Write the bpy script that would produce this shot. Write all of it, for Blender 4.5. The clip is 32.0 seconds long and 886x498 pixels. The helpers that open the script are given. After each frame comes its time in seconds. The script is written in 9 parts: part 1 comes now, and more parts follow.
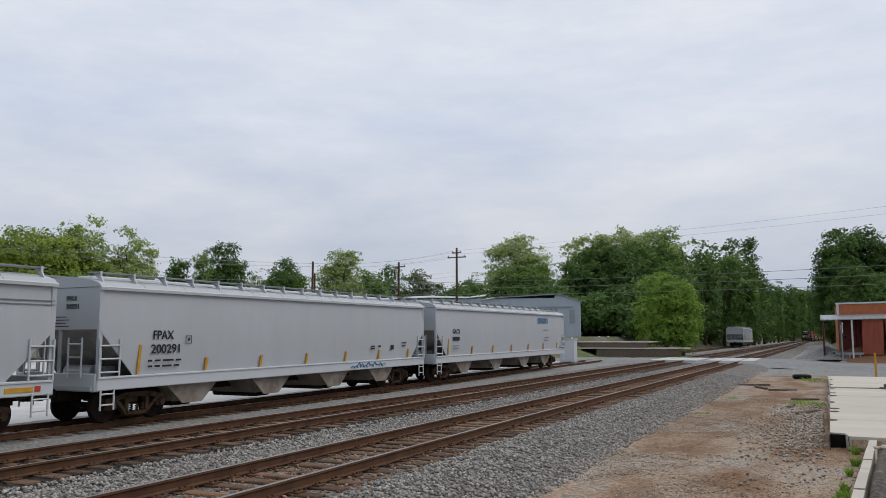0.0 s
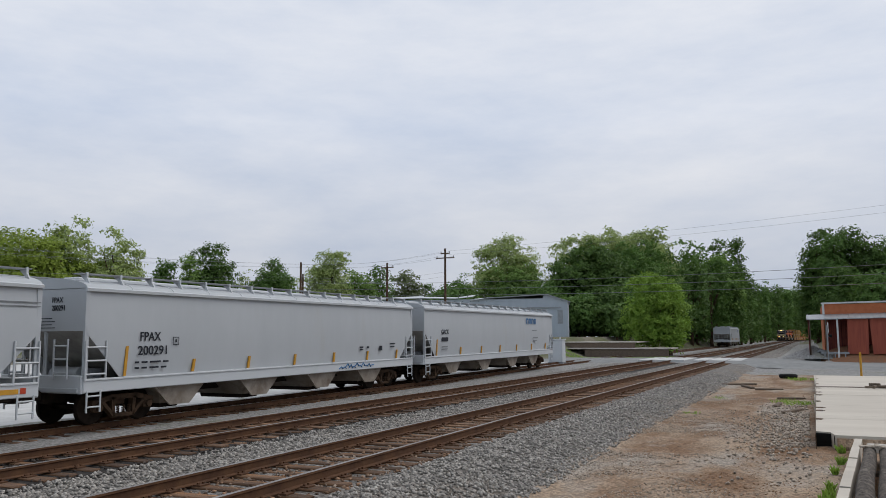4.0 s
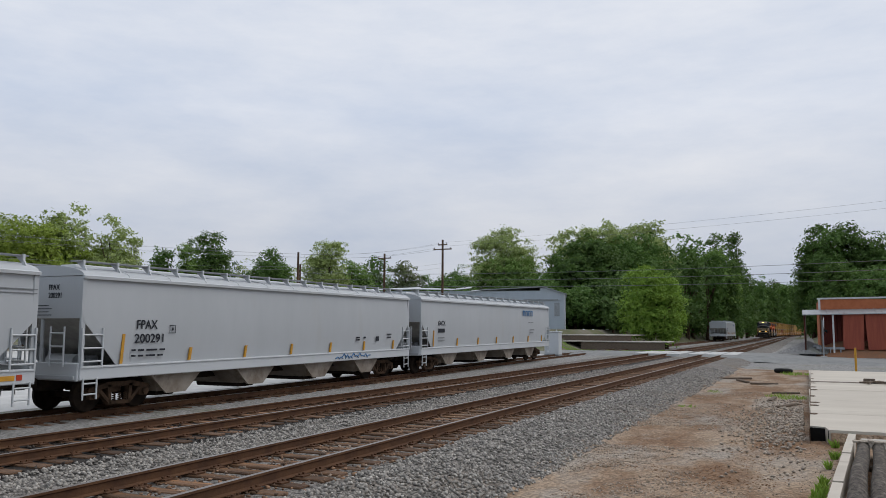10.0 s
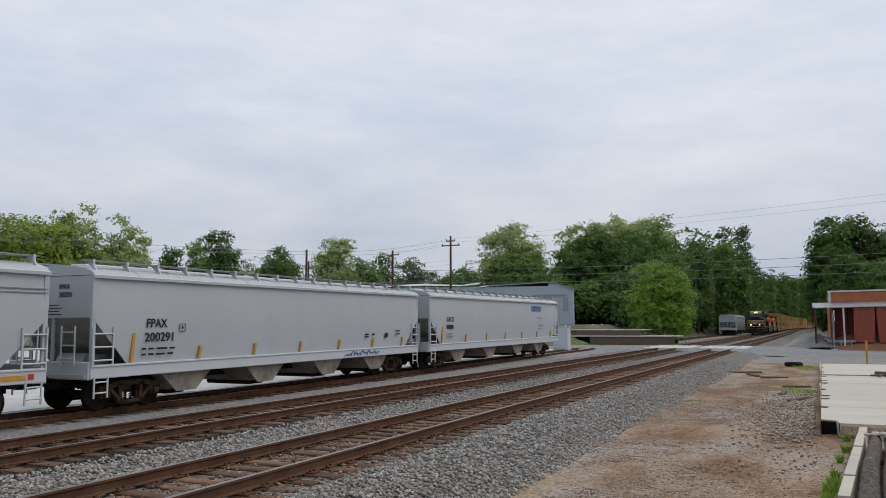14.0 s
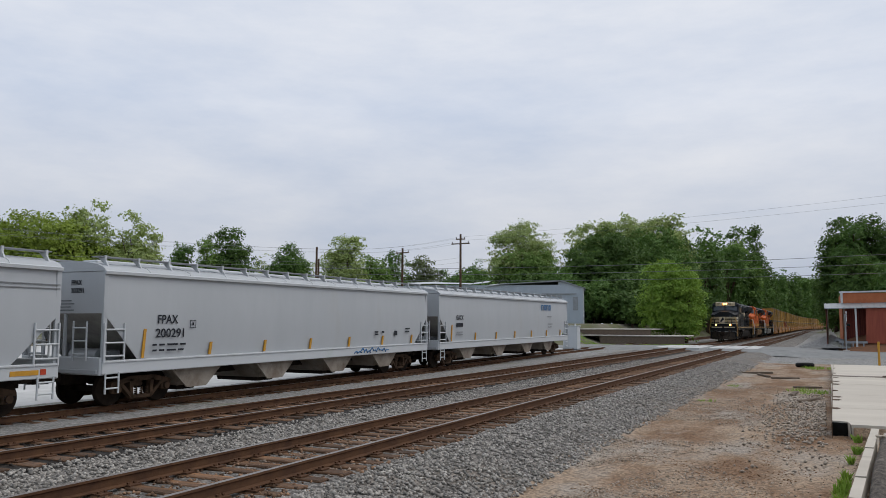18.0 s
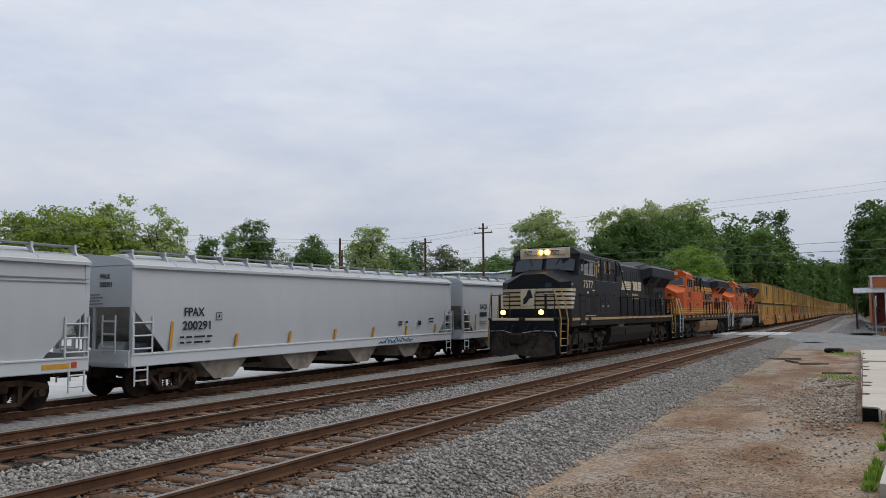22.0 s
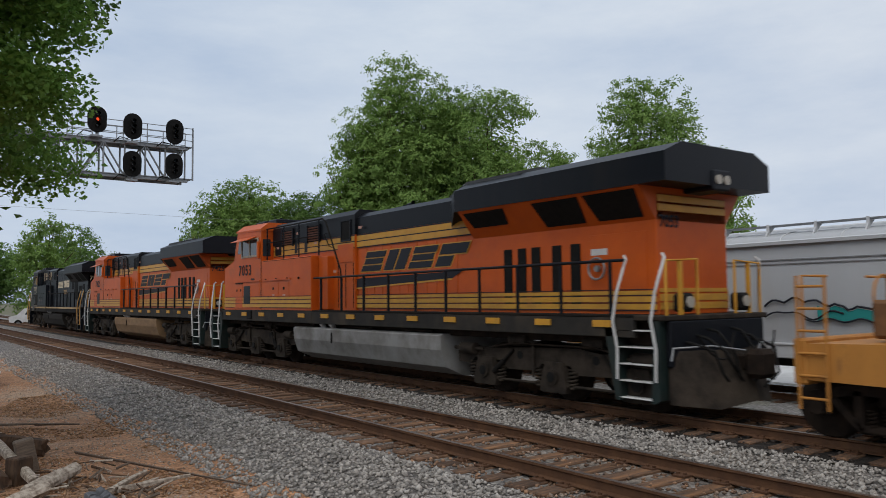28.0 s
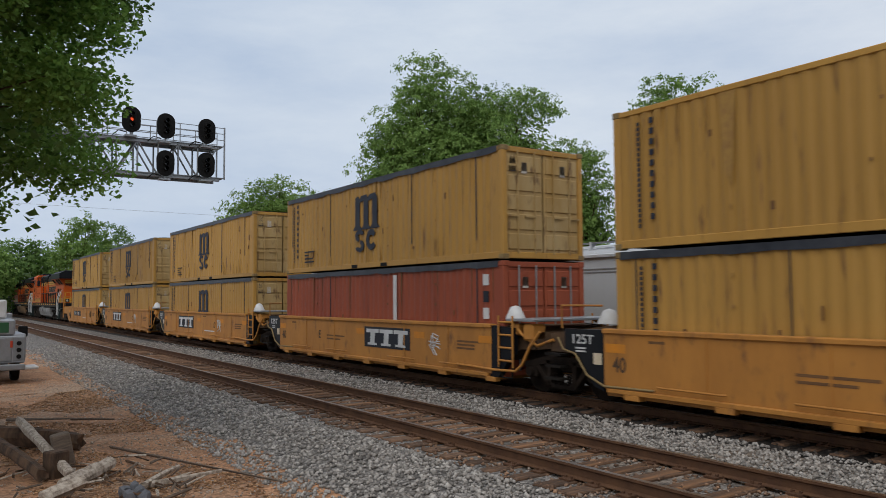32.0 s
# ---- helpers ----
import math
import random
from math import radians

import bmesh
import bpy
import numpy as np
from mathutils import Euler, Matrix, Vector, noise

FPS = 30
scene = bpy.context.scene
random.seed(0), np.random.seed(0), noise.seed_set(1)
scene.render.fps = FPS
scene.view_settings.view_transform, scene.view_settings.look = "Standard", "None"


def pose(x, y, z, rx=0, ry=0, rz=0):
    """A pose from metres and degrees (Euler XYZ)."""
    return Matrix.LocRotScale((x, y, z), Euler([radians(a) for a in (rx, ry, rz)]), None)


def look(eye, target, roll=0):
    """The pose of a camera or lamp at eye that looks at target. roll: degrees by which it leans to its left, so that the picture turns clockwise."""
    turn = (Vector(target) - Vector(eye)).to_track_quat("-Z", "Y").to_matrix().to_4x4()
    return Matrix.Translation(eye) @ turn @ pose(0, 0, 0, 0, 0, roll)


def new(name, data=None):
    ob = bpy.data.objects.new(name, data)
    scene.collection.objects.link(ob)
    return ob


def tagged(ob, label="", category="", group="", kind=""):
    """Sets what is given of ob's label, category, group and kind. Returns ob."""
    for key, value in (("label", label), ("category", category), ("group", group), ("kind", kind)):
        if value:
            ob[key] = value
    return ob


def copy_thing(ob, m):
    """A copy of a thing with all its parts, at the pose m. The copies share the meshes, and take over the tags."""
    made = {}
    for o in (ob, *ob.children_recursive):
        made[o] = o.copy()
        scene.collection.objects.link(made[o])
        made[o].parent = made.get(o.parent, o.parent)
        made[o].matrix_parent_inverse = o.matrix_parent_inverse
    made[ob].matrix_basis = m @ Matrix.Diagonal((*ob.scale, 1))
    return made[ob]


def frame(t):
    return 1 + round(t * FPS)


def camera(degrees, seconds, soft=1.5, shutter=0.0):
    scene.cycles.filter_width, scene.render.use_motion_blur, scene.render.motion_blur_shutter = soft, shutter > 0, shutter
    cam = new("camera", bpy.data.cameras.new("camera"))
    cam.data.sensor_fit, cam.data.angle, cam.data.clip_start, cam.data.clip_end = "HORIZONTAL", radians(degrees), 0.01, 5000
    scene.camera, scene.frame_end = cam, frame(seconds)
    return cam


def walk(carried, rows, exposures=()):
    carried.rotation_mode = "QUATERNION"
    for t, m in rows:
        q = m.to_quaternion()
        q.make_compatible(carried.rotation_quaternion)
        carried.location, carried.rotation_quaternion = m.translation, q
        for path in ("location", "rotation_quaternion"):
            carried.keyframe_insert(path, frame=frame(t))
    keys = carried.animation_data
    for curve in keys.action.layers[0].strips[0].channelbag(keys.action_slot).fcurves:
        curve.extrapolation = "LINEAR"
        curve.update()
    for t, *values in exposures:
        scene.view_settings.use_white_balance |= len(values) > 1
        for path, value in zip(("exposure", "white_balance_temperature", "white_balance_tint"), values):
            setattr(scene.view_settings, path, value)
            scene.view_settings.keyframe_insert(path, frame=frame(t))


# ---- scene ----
cam = camera(59.63, 32.0, soft=0.8, shutter=0.12)
EYE, SHIFT = Vector((0.0, 0.0, 1.908)), Vector((0.05, -0.21, 0.14))


def ease(t):
    u = min(1.0, max(0.0, (t - 23.3) / 2.0))
    return u * u * (3 - 2 * u)


# seconds, yaw, pitch, roll: a hand-held phone that turns on the spot
PATH = [
    (0, 25.79, 6.56, 0.14),
    (0.5, 25.64, 6.56, 0.23),
    (1, 25.43, 6.52, 0.23),
    (1.5, 25.23, 6.50, 0.11),
    (2, 25.10, 6.46, 0.08),
    (2.5, 25.03, 6.49, 0.16),
    (3, 24.98, 6.56, 0.28),
    (3.5, 24.95, 6.59, 0.31),
    (5.5, 24.86, 6.62, 0.13),
    (6, 24.83, 6.60, -0.04),
    (6.5, 24.82, 6.56, -0.15),
    (7, 24.81, 6.46, -0.22),
    (7.5, 24.81, 6.33, -0.29),
    (8, 24.81, 6.25, -0.23),
    (8.5, 24.73, 6.17, -0.38),
    (9, 24.74, 6.09, -0.41),
    (9.5, 24.69, 6.02, -0.44),
    (10, 24.70, 5.96, -0.30),
    (10.5, 24.76, 5.93, -0.21),
    (11, 24.85, 5.93, -0.09),
    (11.5, 24.95, 5.86, -0.11),
    (12, 25.04, 5.81, -0.16),
    (12.5, 25.13, 5.71, -0.05),
    (13, 25.27, 5.67, 0.00),
    (13.5, 25.33, 5.67, 0.12),
    (14, 25.34, 5.68, 0.17),
    (14.5, 25.40, 5.68, 0.23),
    (16.5, 25.76, 5.65, 0.23),
    (17, 25.89, 5.60, 0.08),
    (17.5, 25.96, 5.56, 0.00),
    (18, 26.04, 5.54, -0.22),
    (18.5, 26.13, 5.54, -0.21),
    (19, 26.32, 5.51, -0.14),
    (19.5, 26.59, 5.51, -0.09),
    (20, 26.82, 5.47, 0.03),
    (20.5, 26.96, 5.34, 0.16),
    (21, 27.09, 5.17, 0.22),
    (21.5, 27.43, 5.00, 0.37),
    (22, 27.79, 4.77, 0.45),
    (22.5, 28.26, 4.54, 0.52),
    (22.8, 28.60, 4.32, 0.45),
    (23, 30.27, 4.38, 0.55),
    (23.1, 31.96, 4.21, 0.31),
    (23.2, 34.48, 4.18, 0.47),
    (23.4, 44.41, 4.52, 0.48),
    (23.5, 50.98, 4.74, 0.66),
    (23.6, 58.04, 4.94, 0.49),
    (23.8, 72.52, 5.19, -0.17),
    (24, 87.03, 5.32, -0.85),
    (24.1, 93.78, 5.31, -1.06),
    (24.5, 116.74, 4.84, -0.14),
    (24.6, 121.10, 4.79, -0.46),
    (25, 133.50, 4.98, -0.59),
    (25.2, 136.47, 4.87, -0.31),
    (25.3, 137.48, 4.72, -0.10),
    (25.5, 138.94, 4.73, -0.07),
    (26, 140.81, 4.45, 0.67),
    (26.5, 141.69, 4.20, 0.51),
    (28.5, 144.18, 3.50, 0.74),
    (29, 144.27, 3.48, 0.68),
    (29.5, 144.44, 3.43, 0.65),
    (30, 144.74, 3.42, 0.64),
    (30.5, 145.19, 3.49, 0.65),
    (31, 145.58, 3.54, 0.66),
    (31.5, 145.90, 3.51, 0.66),
    (32, 146.00, 3.50, 0.45),
]
walk(cam, [(t, pose(*(EYE + SHIFT * ease(t)), 90 + p, r, y)) for t, y, p, r in PATH],
     exposures=[(0, -0.04), (22.5, -0.04), (23.8, -0.10), (26.5, -0.10), (28.5, -0.05), (32, -0.04)])

# ---- light: an overcast sky ----
world = bpy.data.worlds.new("overcast")
scene.world = world
world.use_nodes = True
wn, wl = world.node_tree.nodes, world.node_tree.links
wn.clear()
w_out, w_bg = wn.new("ShaderNodeOutputWorld"), wn.new("ShaderNodeBackground")
w_tc, w_map = wn.new("ShaderNodeTexCoord"), wn.new("ShaderNodeMapping")
w_map.inputs["Scale"].default_value = (1.0, 1.0, 3.4)
w_n = wn.new("ShaderNodeTexNoise")
w_n.inputs["Scale"].default_value, w_n.inputs["Detail"].default_value, w_n.inputs["Roughness"].default_value = 2.1, 8, 0.6
w_r = wn.new("ShaderNodeValToRGB")
w_r.color_ramp.elements[0].position, w_r.color_ramp.elements[0].color = 0.34, (0.595, 0.665, 0.80, 1)
w_r.color_ramp.elements[1].position, w_r.color_ramp.elements[1].color = 0.66, (0.82, 0.845, 0.907, 1)
wl.new(w_tc.outputs["Generated"], w_map.inputs["Vector"])
wl.new(w_map.outputs["Vector"], w_n.inputs["Vector"])
wl.new(w_n.outputs["Fac"], w_r.inputs["Fac"])
w_s, w_m, w_x = wn.new("ShaderNodeSeparateXYZ"), wn.new("ShaderNodeMapRange"), wn.new("ShaderNodeMix")
w_m.inputs["From Min"].default_value, w_m.inputs["From Max"].default_value = 0.35, -0.75       # a thinner, bluer veil to the south
w_x.data_type, w_x.blend_type = "RGBA", "MULTIPLY"
w_x.inputs[7].default_value = (0.88, 0.95, 1.0, 1)
wl.new(w_tc.outputs["Generated"], w_s.inputs["Vector"])
wl.new(w_s.outputs["Y"], w_m.inputs["Value"])
wl.new(w_m.outputs["Result"], w_x.inputs[0])
wl.new(w_r.outputs["Color"], w_x.inputs[6])
# the cloud deck is thicker, so darker, low over the northern horizon
w_h, w_y, w_f = wn.new("ShaderNodeMapRange"), wn.new("ShaderNodeMapRange"), wn.new("ShaderNodeMix")
w_h.inputs["From Min"].default_value, w_h.inputs["From Max"].default_value = 0.05, 0.27
w_h.inputs["To Min"].default_value, w_h.inputs["To Max"].default_value = 0.83, 1.07
w_y.inputs["From Min"].default_value, w_y.inputs["From Max"].default_value = -0.25, 0.45
w_f.data_type, w_f.inputs[2].default_value = "FLOAT", 1.0
wl.new(w_s.outputs["Z"], w_h.inputs["Value"])
wl.new(w_s.outputs["Y"], w_y.inputs["Value"])
wl.new(w_y.outputs["Result"], w_f.inputs[0])
wl.new(w_h.outputs["Result"], w_f.inputs[3])
w_g = wn.new("ShaderNodeVectorMath")
w_g.operation = "SCALE"
wl.new(w_x.outputs[2], w_g.inputs[0])
wl.new(w_f.outputs[0], w_g.inputs["Scale"])
wl.new(w_g.outputs["Vector"], w_bg.inputs["Color"])
w_bg.inputs["Strength"].default_value = 0.93
wl.new(w_bg.outputs["Background"], w_out.inputs["Surface"])
sun = new("sun", bpy.data.lights.new("sun", "SUN"))
sun.data.energy, sun.data.angle, sun.data.color = 1.3, radians(50), (1.0, 0.96, 0.90)
sun.matrix_basis = look((34, 24, 60), (0, 0, 0))

# ---- materials ----
def material(name, base, rough=0.6, metal=0.0, second=None, scale=4.0, lo=0.35, hi=0.65, bump=0.0, bscale=60.0,
             stretch=(1, 1, 1), third=None, tscale=0.7, tlo=0.5, thi=0.75, emit=0.0, spec=0.28, island=0.0, coords="Object", speck=0.0, sscale=30.0):
    """Noise-mixed surface: base and second at one scale, third (dirt, wear) at a larger one, with fine relief."""
    if not emit:
        base, second, third = [tuple(c * 0.82 for c in q) if q else None for q in (base, second, third)]
    m = bpy.data.materials.new(name)
    m.use_nodes = True
    n, l = m.node_tree.nodes, m.node_tree.links
    b = n["Principled BSDF"]
    b.inputs["Roughness"].default_value, b.inputs["Metallic"].default_value = rough, metal
    b.inputs["Specular IOR Level"].default_value = spec
    b.inputs["Base Color"].default_value = (*base, 1)
    tc, mp = n.new("ShaderNodeTexCoord"), n.new("ShaderNodeMapping")
    mp.inputs["Scale"].default_value = stretch
    l.new(tc.outputs[coords], mp.inputs["Vector"])
    col = None

    def mix(a_socket, a_col, b_col, fac):
        x = n.new("ShaderNodeMix")
        x.data_type = "RGBA"
        x.inputs[6].default_value, x.inputs[7].default_value = (*a_col, 1), (*b_col, 1)
        if a_socket:
            l.new(a_socket, x.inputs[6])
        l.new(fac, x.inputs[0])
        return x.outputs[2]

    def field(sc, a, z, det):
        t, r = n.new("ShaderNodeTexNoise"), n.new("ShaderNodeMapRange")
        t.inputs["Scale"].default_value, t.inputs["Detail"].default_value = sc, det
        t.inputs["Roughness"].default_value = 0.65
        l.new(mp.outputs["Vector"], t.inputs["Vector"])
        l.new(t.outputs["Fac"], r.inputs["Value"])
        r.inputs["From Min"].default_value, r.inputs["From Max"].default_value = a, z
        return r.outputs["Result"]

    if second:
        col = mix(None, base, second, field(scale, lo, hi, 6))
    if third:
        col = mix(col, base, third, field(tscale, tlo, thi, 5))
    if speck:                         # grit: every grain a shade of its own
        vo, r, h = n.new("ShaderNodeTexVoronoi"), n.new("ShaderNodeMapRange"), n.new("ShaderNodeHueSaturation")
        vo.inputs["Scale"].default_value = sscale
        sp = n.new("ShaderNodeSeparateColor")
        l.new(tc.outputs[coords], vo.inputs["Vector"])
        l.new(vo.outputs["Color"], sp.inputs["Color"])
        l.new(sp.outputs["Red"], r.inputs["Value"])
        r.inputs["To Min"].default_value, r.inputs["To Max"].default_value = 1 - speck, 1 + speck
        h.inputs["Color"].default_value = (*base, 1)
        if col:
            l.new(col, h.inputs["Color"])
        l.new(r.outputs["Result"], h.inputs["Value"])
        col = h.outputs["Color"]
    if island:
        g = n.new("ShaderNodeNewGeometry") if island > 0 else n.new("ShaderNodeObjectInfo")
        r = n.new("ShaderNodeMapRange")
        r.inputs["To Min"].default_value, r.inputs["To Max"].default_value = 1 - abs(island), 1 + abs(island)
        l.new(g.outputs["Random Per Island" if island > 0 else "Random"], r.inputs["Value"])
        h = n.new("ShaderNodeHueSaturation")
        h.inputs["Color"].default_value = (*base, 1)
        if col:
            l.new(col, h.inputs["Color"])
        l.new(r.outputs["Result"], h.inputs["Value"])
        col = h.outputs["Color"]
    if col:
        l.new(col, b.inputs["Base Color"])
    if bump:
        t, u = n.new("ShaderNodeTexNoise"), n.new("ShaderNodeBump")
        t.inputs["Scale"].default_value, t.inputs["Detail"].default_value = bscale, 4
        u.inputs["Strength"].default_value, u.inputs["Distance"].default_value = bump, 0.02
        l.new(mp.outputs["Vector"], t.inputs["Vector"])
        l.new(t.outputs["Fac"], u.inputs["Height"])
        l.new(u.outputs["Normal"], b.inputs["Normal"])
    if emit:
        b.inputs["Emission Color"].default_value, b.inputs["Emission Strength"].default_value = (*base, 1), emit
    return m


M = {}
M["ballast"] = material("ballast_bed", (0.275, 0.25, 0.225), 0.9, second=(0.085, 0.076, 0.068), scale=26, lo=0.42, hi=0.6, bump=0.9, bscale=30,
                        third=(0.22, 0.17, 0.125), tscale=0.35, tlo=0.5, thi=0.8, speck=0.6, sscale=16)
M["stone"] = material("ballast_stone", (0.435, 0.402, 0.362), 0.85, second=(0.262, 0.236, 0.208), scale=9, island=0.45, bump=0.3, bscale=60)
M["dirt"] = material("packed_dirt", (0.355, 0.258, 0.178), 0.95, second=(0.215, 0.122, 0.066), scale=0.5, stretch=(1.5, 0.75, 1), lo=0.42, hi=0.58, bump=0.9, bscale=14,
                     third=(0.355, 0.30, 0.245), tscale=0.32, tlo=0.50, thi=0.62, speck=0.42, sscale=26)
M["clay"] = material("red_clay", (0.36, 0.165, 0.085), 0.95, second=(0.27, 0.15, 0.09), scale=3, bump=0.8, bscale=14)
M["grass_soil"] = material("grassy_soil", (0.10, 0.13, 0.05), 0.95, second=(0.16, 0.14, 0.08), scale=1.5, bump=0.8, bscale=10,
                           third=(0.22, 0.19, 0.15), tscale=0.12, tlo=0.48, thi=0.62)
M["rail"] = material("rail_side", (0.10, 0.052, 0.032), 0.8, 0.1, second=(0.16, 0.082, 0.044), scale=3, bump=0.25, bscale=40, spec=0.15)
M["railtop"] = material("rail_running_face", (0.42, 0.40, 0.38), 0.38, 0.85, second=(0.25, 0.19, 0.15), scale=2.5, stretch=(1, 0.1, 1))
M["tie"] = material("timber_tie", (0.215, 0.118, 0.066), 0.9, second=(0.070, 0.048, 0.036), scale=3.5, stretch=(1.2, 9, 9), bump=0.6, bscale=8, island=-0.45, third=(0.34, 0.168, 0.075), tscale=0.9, tlo=0.52, thi=0.72)
M["road"] = material("worn_asphalt", (0.30, 0.30, 0.29), 0.9, second=(0.23, 0.23, 0.225), scale=1.6, bump=0.3, bscale=60)
M["concrete"] = material("old_concrete", (0.62, 0.57, 0.50), 0.85, second=(0.54, 0.49, 0.43), scale=1.4, bump=0.3, bscale=30, third=(0.27, 0.24, 0.20), tscale=0.9, tlo=0.50, thi=0.72)
M["hop"] = material("hopper_grey_paint", (0.545, 0.56, 0.575), 0.5, second=(0.51, 0.525, 0.54), scale=0.9, stretch=(1, 1, 0.25), third=(0.50, 0.49, 0.47), tscale=0.5, tlo=0.58, thi=0.85)
M["hopwhite"] = material("hopper_white_paint", (0.62, 0.635, 0.655), 0.45, second=(0.64, 0.655, 0.66), scale=1.2, third=(0.52, 0.58, 0.54), tscale=0.8, tlo=0.6, thi=0.85)
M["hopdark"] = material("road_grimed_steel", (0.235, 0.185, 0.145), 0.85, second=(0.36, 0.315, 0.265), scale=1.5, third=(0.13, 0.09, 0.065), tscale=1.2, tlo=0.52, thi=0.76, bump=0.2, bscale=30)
M["truck"] = material("grimy_cast_steel", (0.016, 0.012, 0.010), 0.9, 0.0, second=(0.036, 0.025, 0.018), scale=4, bump=0.25, bscale=40, spec=0.1)
M["black"] = material("black_enamel", (0.0062, 0.0082, 0.0128), 0.42, second=(0.0095, 0.0112, 0.0150), scale=1.3, stretch=(1, 1, 0.3), third=(0.022, 0.0195, 0.0168), tscale=0.8, tlo=0.52, thi=0.95, spec=0.17, bump=0.03, bscale=3)
M["grime"] = material("dusty_black_steel", (0.018, 0.015, 0.013), 0.85, second=(0.010, 0.009, 0.0085), scale=2.5, third=(0.036, 0.028, 0.021), tscale=0.9, tlo=0.5, thi=0.85, bump=0.15, bscale=25, spec=0.12)
M["rubber"] = material("black_rubber", (0.007, 0.007, 0.007), 0.75, second=(0.014, 0.013, 0.012), scale=8, spec=0.15)
M["cream"] = material("cream_white_paint", (0.78, 0.66, 0.47), 0.5, second=(0.64, 0.51, 0.34), scale=3, third=(0.36, 0.235, 0.13), tscale=1.4, tlo=0.60, thi=0.88)
M["handyellow"] = material("worn_yellow_handrail", (0.66, 0.38, 0.10), 0.55, second=(0.50, 0.27, 0.08), scale=4)
M["tan"] = material("worn_tan_stripe", (0.50, 0.33, 0.15), 0.6, second=(0.36, 0.22, 0.10), scale=2.0, third=(0.62, 0.52, 0.36), tscale=1.0, tlo=0.5, thi=0.8)
M["yellow"] = material("safety_yellow", (0.72, 0.36, 0.035), 0.5, second=(0.58, 0.29, 0.04), scale=4)
M["orange"] = material("locomotive_orange", (0.66, 0.115, 0.008), 0.45, second=(0.56, 0.095, 0.01), scale=1.5, third=(0.33, 0.10, 0.04), tscale=0.9, tlo=0.58, thi=0.9)
M["gold"] = material("stripe_yellow", (0.70, 0.36, 0.045), 0.45, second=(0.55, 0.28, 0.05), scale=2.5)
M["tankdirt"] = material("dust_brown_tank", (0.30, 0.185, 0.095), 0.75, second=(0.21, 0.125, 0.065), scale=1.6, stretch=(1, 1, 3))
M["grey"] = material("primer_grey", (0.28, 0.29, 0.30), 0.55, second=(0.22, 0.225, 0.23), scale=3)
M["white"] = material("white_paint", (0.75, 0.75, 0.74), 0.5, second=(0.62, 0.61, 0.59), scale=3)
M["box"] = material("container_yellow", (0.535, 0.295, 0.066), 0.5, second=(0.455, 0.245, 0.054), scale=1.0, stretch=(1, 1, 0.14), third=(0.17, 0.082, 0.036), tscale=6.5, tlo=0.585, thi=0.74, island=-0.12, bump=0.12, bscale=9)
M["boxred"] = material("container_red_oxide", (0.38, 0.090, 0.040), 0.6, second=(0.29, 0.068, 0.035), scale=1.2, stretch=(1, 1, 0.2), third=(0.13, 0.05, 0.03), tscale=5, tlo=0.58, thi=0.76)
M["tarp"] = material("dark_roof_tarp", (0.022, 0.025, 0.034), 0.42, second=(0.055, 0.06, 0.072), scale=2, bump=0.3, bscale=12)
M["well"] = material("well_car_ochre", (0.575, 0.250, 0.050), 0.6, second=(0.45, 0.190, 0.040), scale=1.3, stretch=(1, 1, 0.4), third=(0.18, 0.085, 0.040), tscale=3.2, tlo=0.57, thi=0.75, bump=0.1, bscale=8)
M["glass"] = material("dark_cab_glass", (0.035, 0.045, 0.055), 0.05, second=(0.05, 0.06, 0.07), scale=1.5, spec=0.55)
M["ink"] = material("black_lettering", (0.018, 0.02, 0.028), 0.6)
M["screen"] = material("radiator_louvre", (0.16, 0.055, 0.03), 0.7, second=(0.09, 0.035, 0.02), scale=6)
M["headlamp"] = material("headlamp_glow", (1.0, 0.45, 0.09), 0.3, emit=9)
M["lampglass"] = material("clear_lens", (0.45, 0.42, 0.36), 0.15)
M["redsig"] = material("red_signal_glow", (1.0, 0.10, 0.03), 0.3, emit=0.9)
M["amber"] = material("red_reflector", (0.55, 0.07, 0.03), 0.35)
M["notice"] = material("faded_red_notice", (0.55, 0.22, 0.15), 0.6, second=(0.62, 0.42, 0.34), scale=14)
M["bark"] = material("bark", (0.155, 0.092, 0.055), 0.95, second=(0.045, 0.030, 0.021), scale=7, stretch=(1, 1, 0.25), bump=0.6, bscale=18)
M["blue"] = material("sprayed_blue", (0.05, 0.17, 0.36), 0.6)
M["red"] = material("caboose_red", (0.58, 0.024, 0.016), 0.6, second=(0.46, 0.022, 0.016), scale=2, spec=0.12)
M["brick"] = material("painted_orange_brick", (0.56, 0.185, 0.08), 0.85, second=(0.46, 0.14, 0.06), scale=2, bump=0.3, bscale=30)
M["barn"] = material("faded_red_boards", (0.26, 0.062, 0.045), 0.8, second=(0.19, 0.05, 0.04), scale=1.5, stretch=(4, 4, 0.4), island=-0.2)
M["barndoor"] = material("sun_bleached_red_boards", (0.40, 0.105, 0.062), 0.8, second=(0.30, 0.075, 0.05), scale=1.5, stretch=(5, 5, 0.4))
M["tin"] = material("galvanised_sheet", (0.42, 0.44, 0.46), 0.45, 0.5, second=(0.33, 0.34, 0.35), scale=2)
M["shed"] = material("pale_blue_siding", (0.56, 0.61, 0.67), 0.6, second=(0.50, 0.55, 0.61), scale=1.2, stretch=(1, 1, 0.2))
M["rooftile"] = material("terracotta_roof", (0.26, 0.12, 0.085), 0.85, second=(0.20, 0.095, 0.07), scale=2.5, bump=0.4, bscale=8)
